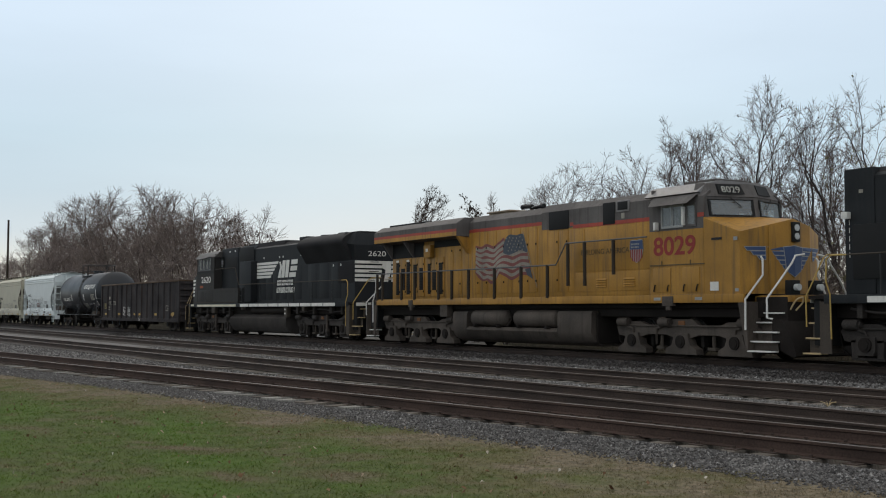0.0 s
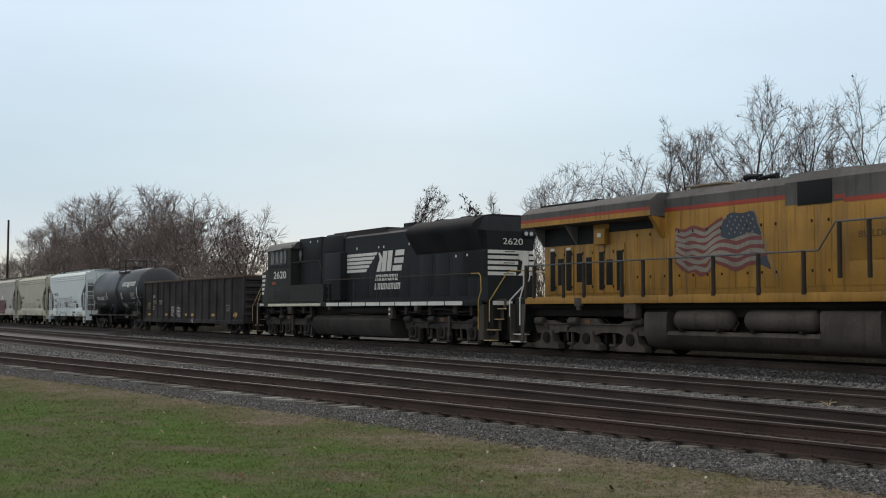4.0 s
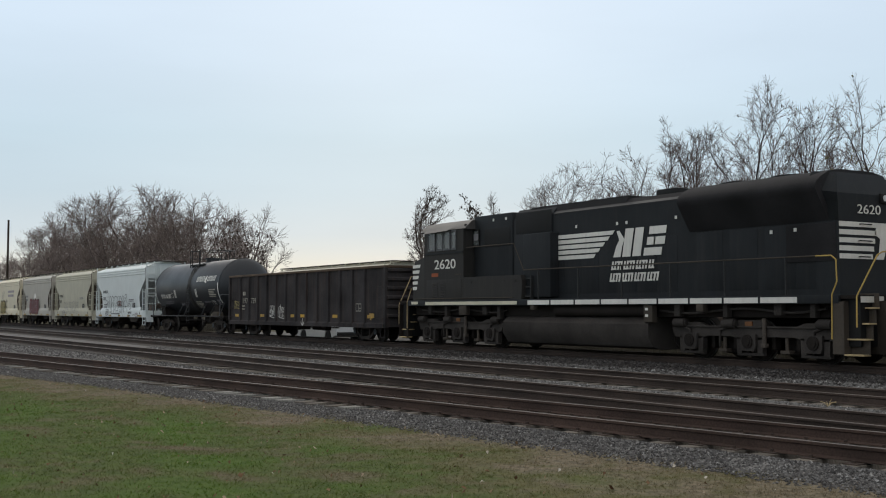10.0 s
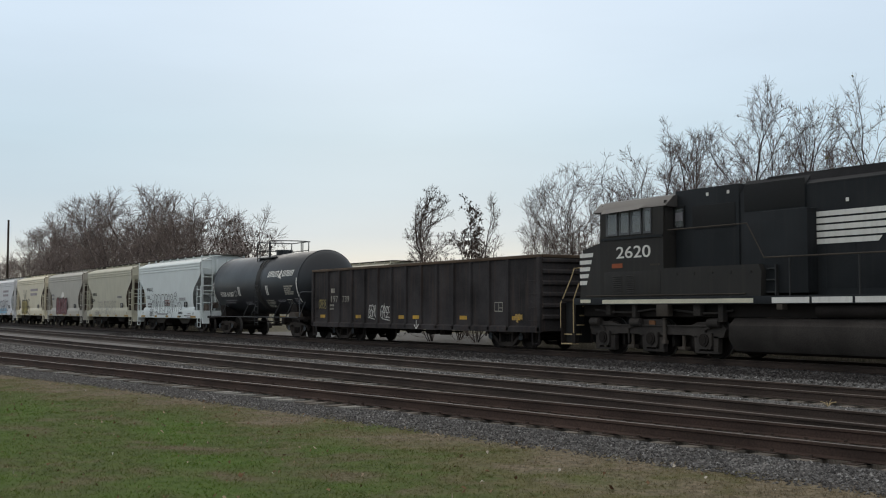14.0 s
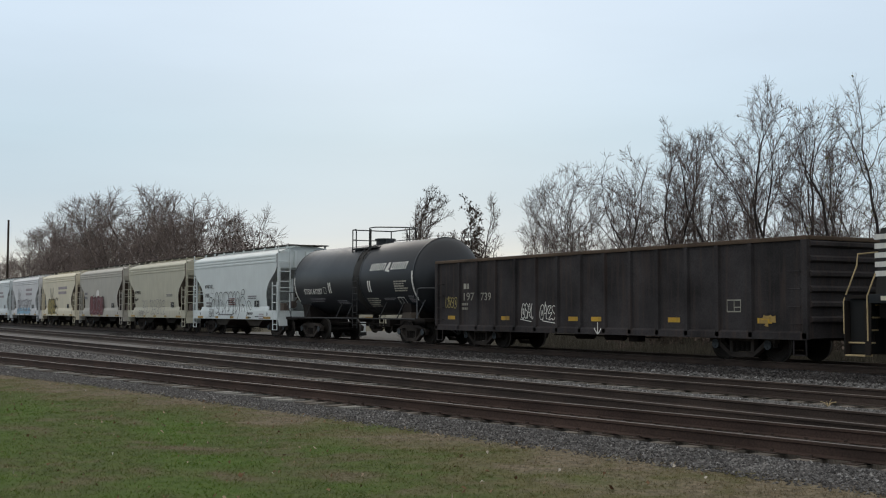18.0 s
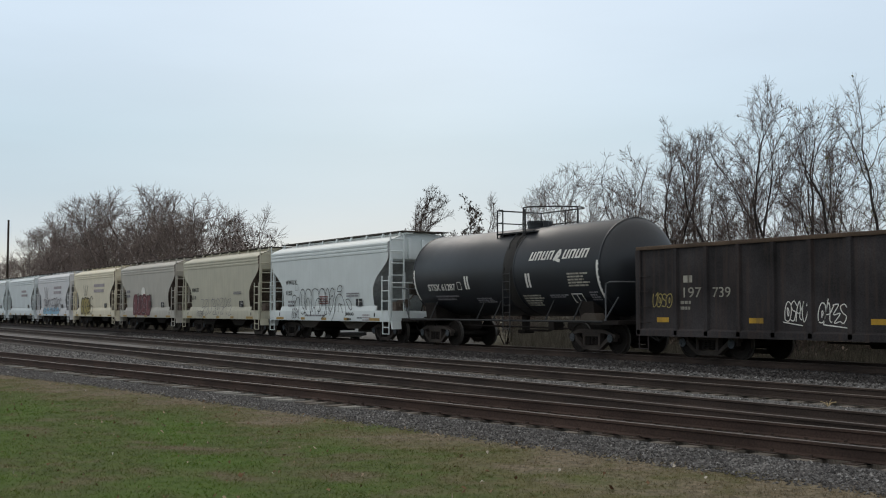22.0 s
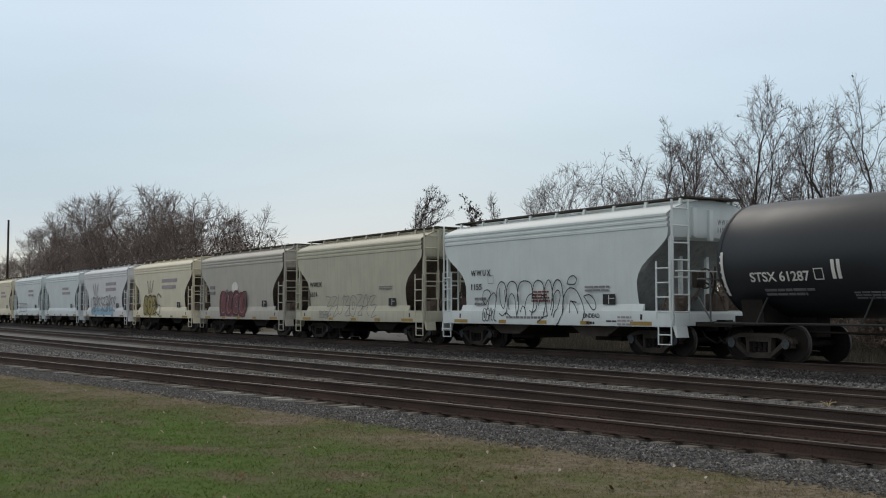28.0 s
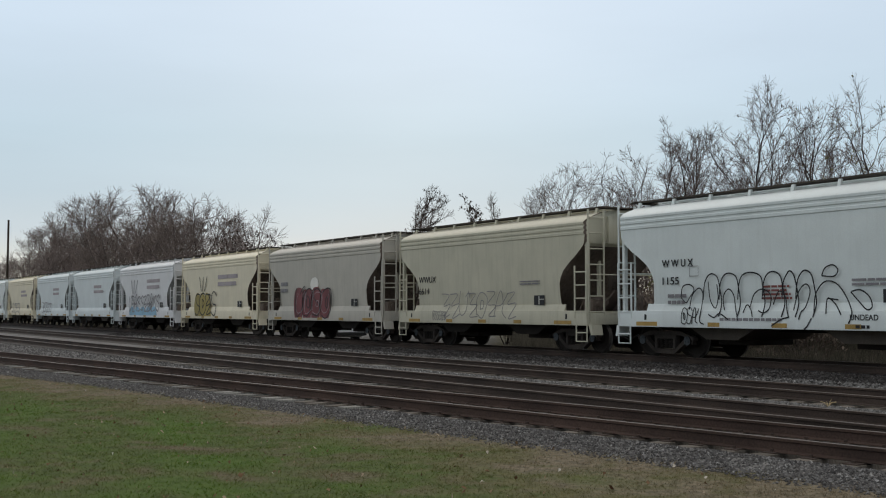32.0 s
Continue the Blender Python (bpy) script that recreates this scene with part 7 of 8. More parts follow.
def black_locomotive(x, numbered, label, m=None, flared=True):
    c = thing("black_locomotive", x, MY, 0, label, "locomotive", "black diesel locomotives")
    if m:
        c.matrix_basis = m
    TRAIN.append((c, x))
    part("underframe", Geo().box(-9.9, 9.9, -1.1, 1.1, 1.1, 1.48, 0.02), "under", c)
    for s in (-1, 1):
        ya, yb = sorted((s * 1.40, s * 1.48))
        part("side_sill", Geo().box(-9.9, 9.95, ya, yb, 1.44, 1.64, 0.01), "black", c)
        yo = s * 1.482
        ya, yb = sorted((yo, yo + s * 0.008))
        part("sill_stripe", Geo().box(-8.56, -2.75, ya, yb, 1.47, 1.585), "cream", c, "worn cream sill stripe")
        for k in range(9):
            a = -2.15 + k * 1.22
            part("sill_stripe", Geo().box(a, a + 1.14, ya, yb, 1.46, 1.60), "white", c, "white sill stripe")
    part("walkway", Geo().box(-9.9, 9.9, -1.40, 1.40, 1.58, 1.63), "under", c)
    part("engine_hood", Geo().prism([(-0.95, 1.63), (-0.95, 4.35), (-0.7, 4.55), (0.7, 4.55), (0.95, 4.35), (0.95, 1.63)], "x", -3.1, 9.0), "black", c)
    part("blower_housing", Geo().prism([(-1.0, 1.63), (-1.0, 4.30), (-0.75, 4.62), (0.75, 4.62), (1.0, 4.30), (1.0, 1.63)], "x", -3.6, -1.5), "black", c)
    part("dynamic_brake_housing", Geo().prism([(-0.85, 4.40), (-0.75, 4.66), (0.75, 4.66), (0.85, 4.40)], "x", -2.9, 1.9), "soot", c)
    part("hood_roof", Geo().prism([(-0.956, 4.32), (-0.72, 4.562), (0.72, 4.562), (0.956, 4.32)], "x", -1.5, 9.0), "soot", c, "sooty hood roof")
    # flared radiators at the long end
    if flared:
        part("radiator_flare", Geo().prism([(-0.96, 3.40), (-1.38, 4.06), (-1.43, 4.16), (-1.43, 4.24), (-1.38, 4.33), (-1.22, 4.46), (-0.95, 4.60), (-0.6, 4.66), (0.6, 4.66), (0.95, 4.60), (1.22, 4.46), (1.38, 4.33), (1.43, 4.24), (1.43, 4.16), (1.38, 4.06), (0.96, 3.40)], "x", 4.65, 9.3), "soot", c, "sooty flared radiator housing")
    # hood end: a flat back with chamfered corners
    g = Geo()
    w4, w5 = (1.42, 1.05) if flared else (0.96, 0.96)
    g.v = [(8.9, -0.97, 1.63), (9.58, -0.97, 1.63), (9.58, 0.97, 1.63), (8.9, 0.97, 1.63),
           (8.9, -0.97, 3.40), (9.58, -0.97, 3.40), (9.58, 0.97, 3.40), (8.9, 0.97, 3.40),
           (8.9, -w4, 4.18), (9.62, -w5, 4.05), (9.62, w5, 4.05), (8.9, w4, 4.18), (8.9, -1.05 if flared else -0.94, 4.62), (9.45, -0.85, 4.56), (9.45, 0.85, 4.56), (8.9, 1.05 if flared else 0.94, 4.62)]
    g.f = [(0, 1, 5, 4), (1, 2, 6, 5), (2, 3, 7, 6), (4, 5, 9, 8), (5, 6, 10, 9), (6, 7, 11, 10), (8, 9, 13, 12), (9, 10, 14, 13), (10, 11, 15, 14), (12, 13, 14, 15), (0, 3, 2, 1), (0, 4, 8, 12, 15, 11, 7, 3)]
    if not flared:
        g = Geo().box(8.9, 9.73, -0.98, 0.98, 1.63, 4.56, 0.04)
        part("hood_grille", Geo().box(8.0, 9.50, -1.0, -0.97, 2.0, 3.26, 0.01).box(8.0, 9.50, 0.97, 1.0, 2.0, 3.26, 0.01), "dark", c)
        part("marker_plate", Geo().box(9.20, 9.31, 0.98, 0.988, 3.98, 4.06), "faded", c)
        part("number_flag", Geo().box(9.55, 9.72, 0.97, 1.12, 3.40, 3.56, 0.01), "white", c)
    part("hood_end", g, "black", c, smooth=15)
    if flared:
        part("hood_grille", Geo().box(8.0, 9.50, -0.985, -0.96, 2.45, 3.36, 0.01), "soot", c, "dark louvred hood panel")
        part("end_grab_iron", Geo().tube([(9.60, -0.30, 2.55), (9.66, -0.30, 2.55), (9.66, 0.05, 2.55), (9.60, 0.05, 2.55)], 0.014, 5), "dark", c)
        part("end_grab_iron", Geo().tube([(9.60, -0.30, 2.93), (9.66, -0.30, 2.93), (9.66, 0.12, 2.93), (9.60, 0.12, 2.93)], 0.014, 5), "dark", c)
        part("end_grab_iron", Geo().tube([(9.60, -0.25, 3.33), (9.66, -0.25, 3.33), (9.66, 0.12, 3.33), (9.60, 0.12, 3.33)], 0.014, 5), "dark", c)
    ex = 9.592
    for k in range(5):
        z = 2.50 + k * 0.19
        for a, b in ((-0.97, 0.22), (0.78, 0.99)):
            part("end_stripe", Geo().box(ex - 0.004, ex + 0.004, a, b + (0.09 * k if a < 0 else 0) * 0.5, z, z + 0.12), "white", c, "white end stripe")
    part("emblem", Geo().prism([(0.28, 2.5), (0.44, 2.6), (0.50, 3.0), (0.30, 3.1), (0.40, 3.38), (0.76, 3.38), (0.76, 2.9), (0.62, 2.5)], "x", ex - 0.004, ex + 0.004), "white", c, "white emblem shape")
    if numbered:
        lettering("end_number", "2620", -0.36, 3.58, 0.22, 9.63, "white", c, "white numbers", width=0.85, face="+x")
    part("headlight_housing", Geo().box(9.52, 9.68, 0.46, 0.96, 3.86, 4.10, 0.03), "dark", c)
    for yy in (0.60, 0.82):
        part("headlight", Geo().cyl((9.66, yy, 3.98), (9.69, yy, 3.98), 0.075, 14), "lamp_glass", c, "round headlight")
    part("end_platform", Geo().box(9.4, 10.45, -1.42, 1.42, 1.55, 1.63), "under", c)
    part("end_platform", Geo().box(-10.6, -9.4, -1.42, 1.42, 1.55, 1.63), "under", c)
    part("end_pilot", Geo().box(9.95, 10.4, -1.3, 1.3, 0.45, 1.55, 0.04), "dark", c)
    part("end_pilot", Geo().box(-10.55, -10.1, -1.3, 1.3, 0.3, 1.55, 0.04), "dark", c)
    for a in (-1.35, 0.55):
        part("end_stripe", Geo().box(10.452, 10.46, a, a + 0.8, 1.46, 1.60), "white", c, "white sill stripe")
    # cab and nose
    cab_shell(c, "cab", -8.66, -5.98, 1.47, 1.63, 3.42, 4.12, 4.28, [(-8.36, -7.86), (-7.78, -7.34), (-7.28, -6.84), (-6.76, -6.44)], "black_grey")
    part("cab_back", Geo().box(-6.02, -5.97, -1.40, 1.40, 3.4, 4.3), "black_grey", c)
    part("cab_seat", Geo().box(-7.3, -6.8, -0.9, -0.4, 3.43, 3.75, 0.05), "dark", c)
    part("cab_roof", Geo().prism([(-1.49, 4.14), (-1.2, 4.42), (-0.6, 4.54), (0.6, 4.54), (1.2, 4.42), (1.49, 4.14), (1.4, 4.12), (-1.4, 4.12)], "x", -8.95, -5.85), "black_roof", c)
    part("cab_rear_housing", Geo().box(-5.95, -3.6, -1.05, 1.05, 1.63, 4.56, 0.05), "black", c)
    for s in (-1, 1):
        bb = part("battery_box", Geo().prism([(-6.0, 1.635), (-2.52, 1.635), (-2.48, 2.25), (-2.58, 2.43), (-6.0, 2.43)], "y", *sorted((s * 0.98, s * 1.468))), "black_grey", c, "dusty grey-black side box")
        for k in range(5):
            part("box_latch", Geo().box(-5.6 + 0.66 * k, -5.45 + 0.66 * k, *sorted((s * 1.46, s * 1.485)), 2.22, 2.28), "black_grey", bb)
        part("foot_rail", Geo().tube([(-9.3, s * 1.49, 1.70), (-3.0, s * 1.49, 1.70)], 0.018, 5), "under_grey", c)
    g = Geo()
    g.v = [(-8.6, -1.47, 1.63), (-8.6, 1.47, 1.63), (-9.90, -1.24, 1.63), (-9.90, 1.24, 1.63), (-8.6, -1.47, 3.25), (-8.6, 1.47, 3.25), (-9.70, -1.275, 3.10), (-9.70, 1.275, 3.10), (-9.85, 0, 3.15), (-10.05, 0, 1.63), (-8.6, 0, 3.32)]
    g.f = [(0, 2, 6, 4), (2, 9, 8, 6), (9, 3, 7, 8), (3, 1, 5, 7), (4, 6, 8, 10), (10, 8, 7, 5), (0, 1, 3, 9, 2), (0, 4, 10, 5, 1)]
    part("nose", g, "black_grey", c, smooth=15)
    part("nose_headlight", Geo().box(-9.35, -8.75, -0.32, 0.32, 3.2, 3.44, 0.03), "black", c)
    for k in range(5):
        z = 2.04 + k * 0.205
        w = 0.42 + 0.09 * k
        y = lambda q: -1.24 - 0.23 * (q + 9.90) / 1.30 - 0.012
        part("nose_stripe", Geo().add([(-9.89, y(-9.89), z), (-9.89 + w, y(-9.89 + w), z), (-9.89 + w + 0.05, y(-9.84 + w), z + 0.12), (-9.89, y(-9.89), z + 0.12)], [(0, 1, 2, 3)]), "white", c, "white nose stripe", smooth=0)
    g = Geo().add([(-8.70, -1.46, 3.2), (-8.70, 1.46, 3.2), (-8.78, 1.30, 4.34), (-8.78, -1.30, 4.34), (-8.6, -1.47, 3.2), (-8.6, 1.47, 3.2), (-8.6, 1.2, 4.36), (-8.6, -1.2, 4.36)], [(0, 1, 2, 3), (0, 3, 7, 4), (1, 5, 6, 2), (3, 2, 6, 7)])
    part("windscreen_wall", g, "black_grey", c)
    for s in (-1, 1):
        window(c, [(-8.75, s * 1.30, 3.62), (-8.75, s * 0.12, 3.66), (-8.785, s * 0.12, 4.24), (-8.785, s * 1.2, 4.20)], "windscreen", n=(-1, 0, 0))
        for a, b in ((-8.36, -7.86), (-7.78, -7.34), (-7.28, -6.84), (-6.76, -6.44)):
            window(c, [(a, s * 1.474, 3.42), (b, s * 1.474, 3.42), (b, s * 1.474, 4.12), (a, s * 1.474, 4.12)], "side_window", frame="rail_worn", n=(0, s, 0))
        part("sun_visor", Geo().add([(-8.5, s * 1.46, 4.20), (-6.6, s * 1.46, 4.26), (-6.75, s * 1.66, 4.10), (-8.4, s * 1.66, 4.06)], [(0, 1, 2, 3)]), "black_roof", c)
        window(c, [(-5.96, s * 1.075, 3.5), (-5.55, s * 1.075, 3.5), (-5.55, s * 1.075, 4.12), (-5.96, s * 1.075, 4.12)], "door_window", n=(0, s, 0))
        part("paper_notice", Geo().box(-5.90, -5.62, *sorted((s * 1.085, s * 1.09)), 3.72, 3.95), "graf_grey", c, "pale notice in the door window")
    if numbered:
        lettering("locomotive_number", "2620", -7.93, 2.76, 0.34, -1.476, "white", c, "white numbers", width=1.44, bold=0.008)
    part("warning_label", Geo().poly([(-8.13, 2.49), (-7.67, 2.49), (-7.67, 2.62), (-8.13, 2.62)], -1.474), "orange", c, "worn orange-red label")
    for x0, x1 in ((-8.09, -7.69), (-7.51, -7.17)):
        lv = part("louvre_panel", Geo().box(x0 - 0.04, x1 + 0.04, -1.476, -1.468, 1.72, 2.32), "black_grey", c)
        for k in range(9):
            z = 1.76 + k * 0.06
            part("louvre", Geo().prism([(-1.474, z), (-1.498, z + 0.004), (-1.474, z + 0.036)], "x", x0, x1), "black_grey", lv)
    part("cab_panel", Geo().box(-8.49, -6.1, -1.477, -1.469, 1.66, 2.38, 0.003), "black_grey", c)
    part("nose_step", Geo().poly([(-9.57, 1.50), (-9.10, 1.50), (-9.10, 1.60), (-9.57, 1.60)], -1.49), "cream", c)
    part("number_writing", bars(Geo(), -6.5, 2.52, 0.45, 0.09, 1, -1.474, seed=2), "under_grey", c)
    part("drip_rail", Geo().box(-8.6, -6.0, -1.50, -1.46, 3.30, 3.36), "black", c)
    for a, b, z0, z1, y in ((-5.27, -3.72, 3.45, 4.08, -1.055), (-3.45, -1.50, 3.80, 4.50, -1.0), (4.75, 9.0, 3.62, 4.1, -1.17)):
        if y > -1.1:
            panel(c, a, b, z0, z1, y, "dark", "intake_grille", 0.012)
    part("side_cabinet", Geo().box(-2.66, -1.19, -1.3, -0.9, 1.7, 3.74, 0.03), "black", c)
    part("side_steps", Geo().box(-2.40, -2.12, -1.40, -1.30, 1.72, 1.75).box(-2.40, -2.12, -1.40, -1.30, 2.02, 2.05).box(-2.40, -2.12, -1.40, -1.30, 2.30, 2.33).box(-2.12, -2.09, -1.40, -1.30, 1.65, 2.4), "rail_black", c)
    for k, x in enumerate((-2.6, -1.75, -0.9, -0.05, 0.8, 1.65, 2.5, 3.35, 4.9, 6.1, 7.3, 8.3)):
        panel(c, x, x + (0.8 if x < 4 else 0.95), 1.8, 3.36, -0.95, "black", "engine_door", 0.006, 0.003)
    for x, z in ((-0.33, 3.82), (1.60, 3.79), (2.02, 3.79), (4.08, 3.80), (7.48, 3.19), (8.26, 3.20), (-4.75, 4.32), (-4.0, 4.32)):
        part("marker_plate", Geo().poly([(x, z), (x + 0.09, z), (x + 0.09, z + 0.09), (x, z + 0.09)], (-0.992 if x > 8 else -0.97) if x > -3 else -1.06), "white", c)
    # side emblem: white speed stripes and blocks
    ly = -0.968
    for k in range(5):
        z = 2.86 + k * 0.165
        b = 0.55 + 0.22 * k
        part("emblem_stripe", Geo().poly([(-1.42 + 0.05 * k, z), (b, z), (b + 0.1, z + 0.12), (-1.385 + 0.05 * k, z + 0.12)], ly), "white", c, "white emblem stripe")
    part("emblem_block", Geo().poly([(1.46, 2.84), (1.78, 2.84), (1.86, 3.14), (1.96, 3.36), (1.74, 3.62), (1.62, 3.60), (1.74, 3.34), (1.60, 3.16)], ly), "white", c, "white slanted emblem block")
    for a, b, z0, z1 in ((1.86, 2.22, 2.84, 3.66), (2.30, 2.66, 2.84, 3.66), (2.78, 3.52, 2.84, 3.06), (2.86, 3.20, 3.14, 3.36), (3.14, 3.60, 3.14, 3.36), (2.90, 3.60, 3.44, 3.66)):
        k0, k1 = 0.20 * (z0 - 2.84), 0.20 * (z1 - 2.84)
        part("emblem_block", Geo().poly([(a + k0, z0), (b + k0, z0), (b + k1, z1), (a + k1, z1)], ly), "white", c, "white slanted emblem block")
    for z0, n, x0, x1 in ((2.47, 7, 1.36, 3.25), (2.12, 8, 1.28, 3.45)):
        st = (x1 - x0) / n
        for k in range(n):
            for e, w, z1 in ((0.0, 0.26, 0.25), (0.46, 0.26, 0.25)):
                a = x0 + (k + e) * st
                part("name_block", Geo().poly([(a, z0), (a + st * w, z0), (a + st * w + 0.06, z0 + z1), (a + 0.06, z0 + z1)], ly), "white", c, "white slanted name block")
            a = x0 + k * st + (0.0 if k % 2 else 0.05)
            part("name_block", Geo().poly([(a, z0 + 0.20 * (k % 2)), (a + st * 0.7, z0 + 0.20 * (k % 2)), (a + st * 0.7, z0 + 0.05 + 0.20 * (k % 2)), (a, z0 + 0.05 + 0.20 * (k % 2))], ly - 0.001), "white", c, "white slanted name block")
    part("exhaust_stack", Geo().box(2.75, 3.6, -0.45, 0.35, 4.5, 4.76, 0.05), "dark", c)
    for x in (5.8, 7.6):
        part("radiator_fan", Geo().cyl((x, 0, 4.6), (x, 0, 4.68), 0.7, 20), "dark", c)
    for s in (-1, 1):
        handrail(c, [(9.3, s * 1.46, 2.55), (-2.4, s * 1.46, 2.58), (-2.95, s * 1.46, 3.46), (-5.8, s * 1.46, 3.46)], 0.02, "under_grey")
        for x in (-1.6, 0.4, 2.4, 4.4, 6.4, 8.4):
            part("rail_post", Geo().cyl((x, s * 1.46, 1.6), (x, s * 1.46, 2.55), 0.022, 8), "rail_black", c)
        handrail(c, [(9.3, s * 1.46, 2.55), (9.75, s * 1.46, 2.55), (9.88, s * 1.46, 2.45), (9.90, s * 1.46, 1.95), (9.77, s * 1.48, 1.65), (9.75, s * 1.48, 0.62)], 0.018, "rail_yellow")
        handrail(c, [(10.45, s * 1.49, 0.9), (10.46, s * 1.49, 1.6), (10.50, s * 0.80, 2.55), (10.52, s * 0.65, 2.62), (10.52, s * 0.1, 2.64)], 0.018, "rail_yellow")
        handrail(c, [(-9.95, s * 1.46, 0.6), (-9.95, s * 1.46, 1.6), (-9.8, s * 1.36, 2.1)], 0.018, "rail_tan")
        handrail(c, [(-10.6, s * 1.44, 0.75), (-10.6, s * 1.44, 1.5), (-10.5, s * 1.1, 2.3), (-10.62, s * 0.9, 2.58), (-10.3, s * 0.6, 2.62)], 0.018, "rail_tan")
        stepwell(c, 10.05, 10.62, s * 1.47, "under_grey", "rail_tan", 1, levels=4, skirt=(9.76, 10.08, 9.76, 10.06))
        stepwell(c, -10.60, -10.02, s * 1.45, "under", "rail_tan", -1, levels=5, skirt=(-10.05, -9.85, -10.03, -9.9))
    part("fuel_tank", Geo().prism([(-1.2, 1.08), (-1.42, 0.9), (-1.42, 0.55), (-1.2, 0.25), (-0.9, 0.18), (0.9, 0.18), (1.2, 0.25), (1.42, 0.55), (1.42, 0.9), (1.2, 1.08)], "x", -3.65, 3.45), "ns_truck", c)
    for y in (-1.2, 1.2):
        part("air_reservoir", Geo().cyl((-0.95, y, 1.27), (3.3, y, 1.27), 0.17, 14), "under", c)
    for a, b, y, z0, z1 in ((3.3, 3.65, -1.45, 0.95, 1.42), (-2.02, -1.84, -1.48, 1.30, 1.46), (-6.28, -5.83, -1.48, 1.12, 1.46), (5.4, 5.65, -1.5, 1.25, 1.45)):
        part("equipment_box", Geo().box(a, b, y, y + 0.2, z0, z1, 0.02), "under_grey", c)
    for z in (1.10, 1.28):
        part("box_label", Geo().poly([(3.37, z), (3.49, z), (3.49, z + 0.07), (3.37, z + 0.07)], -1.452), "white", c)
    for s in (-1, 1):
        part("frame_pipe", Geo().tube(smooth_path([(-9.2, s * 1.22, 1.30), (-7.8, s * 1.24, 1.22), (-6.4, s * 1.22, 1.32), (-4.6, s * 1.24, 1.20), (-3.7, s * 1.2, 1.28)], 4), 0.03, 6), "ns_truck", c)
        part("frame_pipe", Geo().tube(smooth_path([(3.7, s * 1.2, 1.28), (5.0, s * 1.24, 1.20), (6.8, s * 1.22, 1.33), (8.4, s * 1.24, 1.22), (9.4, s * 1.22, 1.32)], 4), 0.03, 6), "ns_truck", c)
        for x, w, z0 in ((-8.6, 0.22, 1.16), (-7.45, 0.16, 1.08), (-5.0, 0.26, 1.14), (-4.1, 0.18, 0.98), (4.4, 0.22, 1.12), (6.2, 0.16, 1.10), (7.9, 0.24, 1.16), (9.0, 0.16, 1.10)):
            part("frame_bracket", Geo().box(x, x + w, *sorted((s * 1.16, s * 1.34)), z0, 1.45, 0.02), "ns_truck", c)
    loco_truck(c, 6.95, 2.06, "ns_truck")
    loco_truck(c, -6.75, 2.06, "ns_truck")
    coupler(c, 10.2, 1)
    coupler(c, -10.3, -1)
    return c


NSX = -52.1
black_locomotive(NSX, True, "black diesel freight locomotive with white stripes and numbers")
FX = -18.85 + 11.08
black_locomotive(FX, False, "black diesel freight locomotive leading the yellow one", pose(FX, MY, 0, 0, 0, 180), flared=False)
# ---- beyond the tracks ----
build_hopper("parked_covered_hopper", -68.0, 34.0, -0.1, "h_beige", "pale beige covered hopper car parked beyond the main track", seed=50, moving=False, stretch=1.45, group="parked cars")

pole = thing("utility_pole", -162.7, 30.0, -0.6, "dark wooden utility pole beside the tracks", "utility pole")
part("shaft", Geo().cyl((0, 0, -0.5), (0.1, 0, 14.2), 0.17, 10, 0.13), "pole", pole)
part("pole_step", Geo().box(0.10, 0.22, -0.06, 0.06, 10.4, 10.7, 0.01), "pole", pole)
part("pole_step", Geo().box(0.10, 0.22, -0.06, 0.06, 7.9, 8.1, 0.01), "pole", pole)

BARE = "bare grey-brown tree with crooked forking limbs"
for k, (x, y, h, w, stems, low, leaves, kind) in enumerate([
        (-62.0, 46, 8.3, 3.2, 5, 0.08, 0, "dead_leaf"), (-58.9, 45, 10.2, 4.8, 6, 0.08, 0, "dead_leaf"), (-55.4, 44, 11.2, 5.2, 6, 0.10, 60, "dead_leaf"),
        (-51.4, 43, 11.4, 5.6, 3, 0.14, 120, "dead_leaf"), (-46.4, 42, 12.2, 5.6, 2, 0.16, 160, "dead_leaf"), (-46.0, 45, 11.9, 5.0, 2, 0.20, 80, "dead_leaf"),
        (-42.0, 43, 10.9, 5.2, 1, 0.24, 90, "dead_leaf"), (-37.5, 41, 12.9, 6.2, 2, 0.22, 420, "dead_leaf"), (-37.4, 44, 12.7, 6.0, 1, 0.24, 240, "dead_leaf"),
        (-34.2, 42, 11.2, 4.6, 1, 0.26, 200, "green_leaf"), (-31.6, 42, 12.3, 5.6, 2, 0.22, 420, "green_leaf"), (-28.2, 42, 11.8, 5.4, 2, 0.22, 200, "dead_leaf")]):
    build_tree("bare_tree", 211 + k, x, y, h, w, BARE if not leaves > 150 else "bare grey-brown tree with a few brown leaves", "bare trees behind the tracks", stems=stems, low=low, leaves=leaves, leaf=kind, leaf_size=0.05,
               thin=0.0082 if stems < 4 and x < -38 else 0.0074, girth=0.17 if stems < 4 else 0.065, spread=0.62 if stems < 4 else 0.36, dense=0.62 if stems > 3 else (0.9 if x < -38 else 0.74), twig_len=0.6)
for k, (x, y, h, w) in enumerate([(-57.3, 50, 10.9, 5.2), (-53.0, 49, 9.8, 4.6), (-48.1, 50, 11.0, 5.2), (-42.4, 50, 11.6, 5.4), (-38.0, 50, 10.2, 4.6)]):
    build_tree("bare_tree", 241 + k, x, y, h, w, BARE, "bare trees behind the tracks", stems=2, low=0.12, step=0.27, thin=0.0080, girth=0.13, dense=0.7, twig_len=0.6)
YOUNG = "young trees with dry leaves"
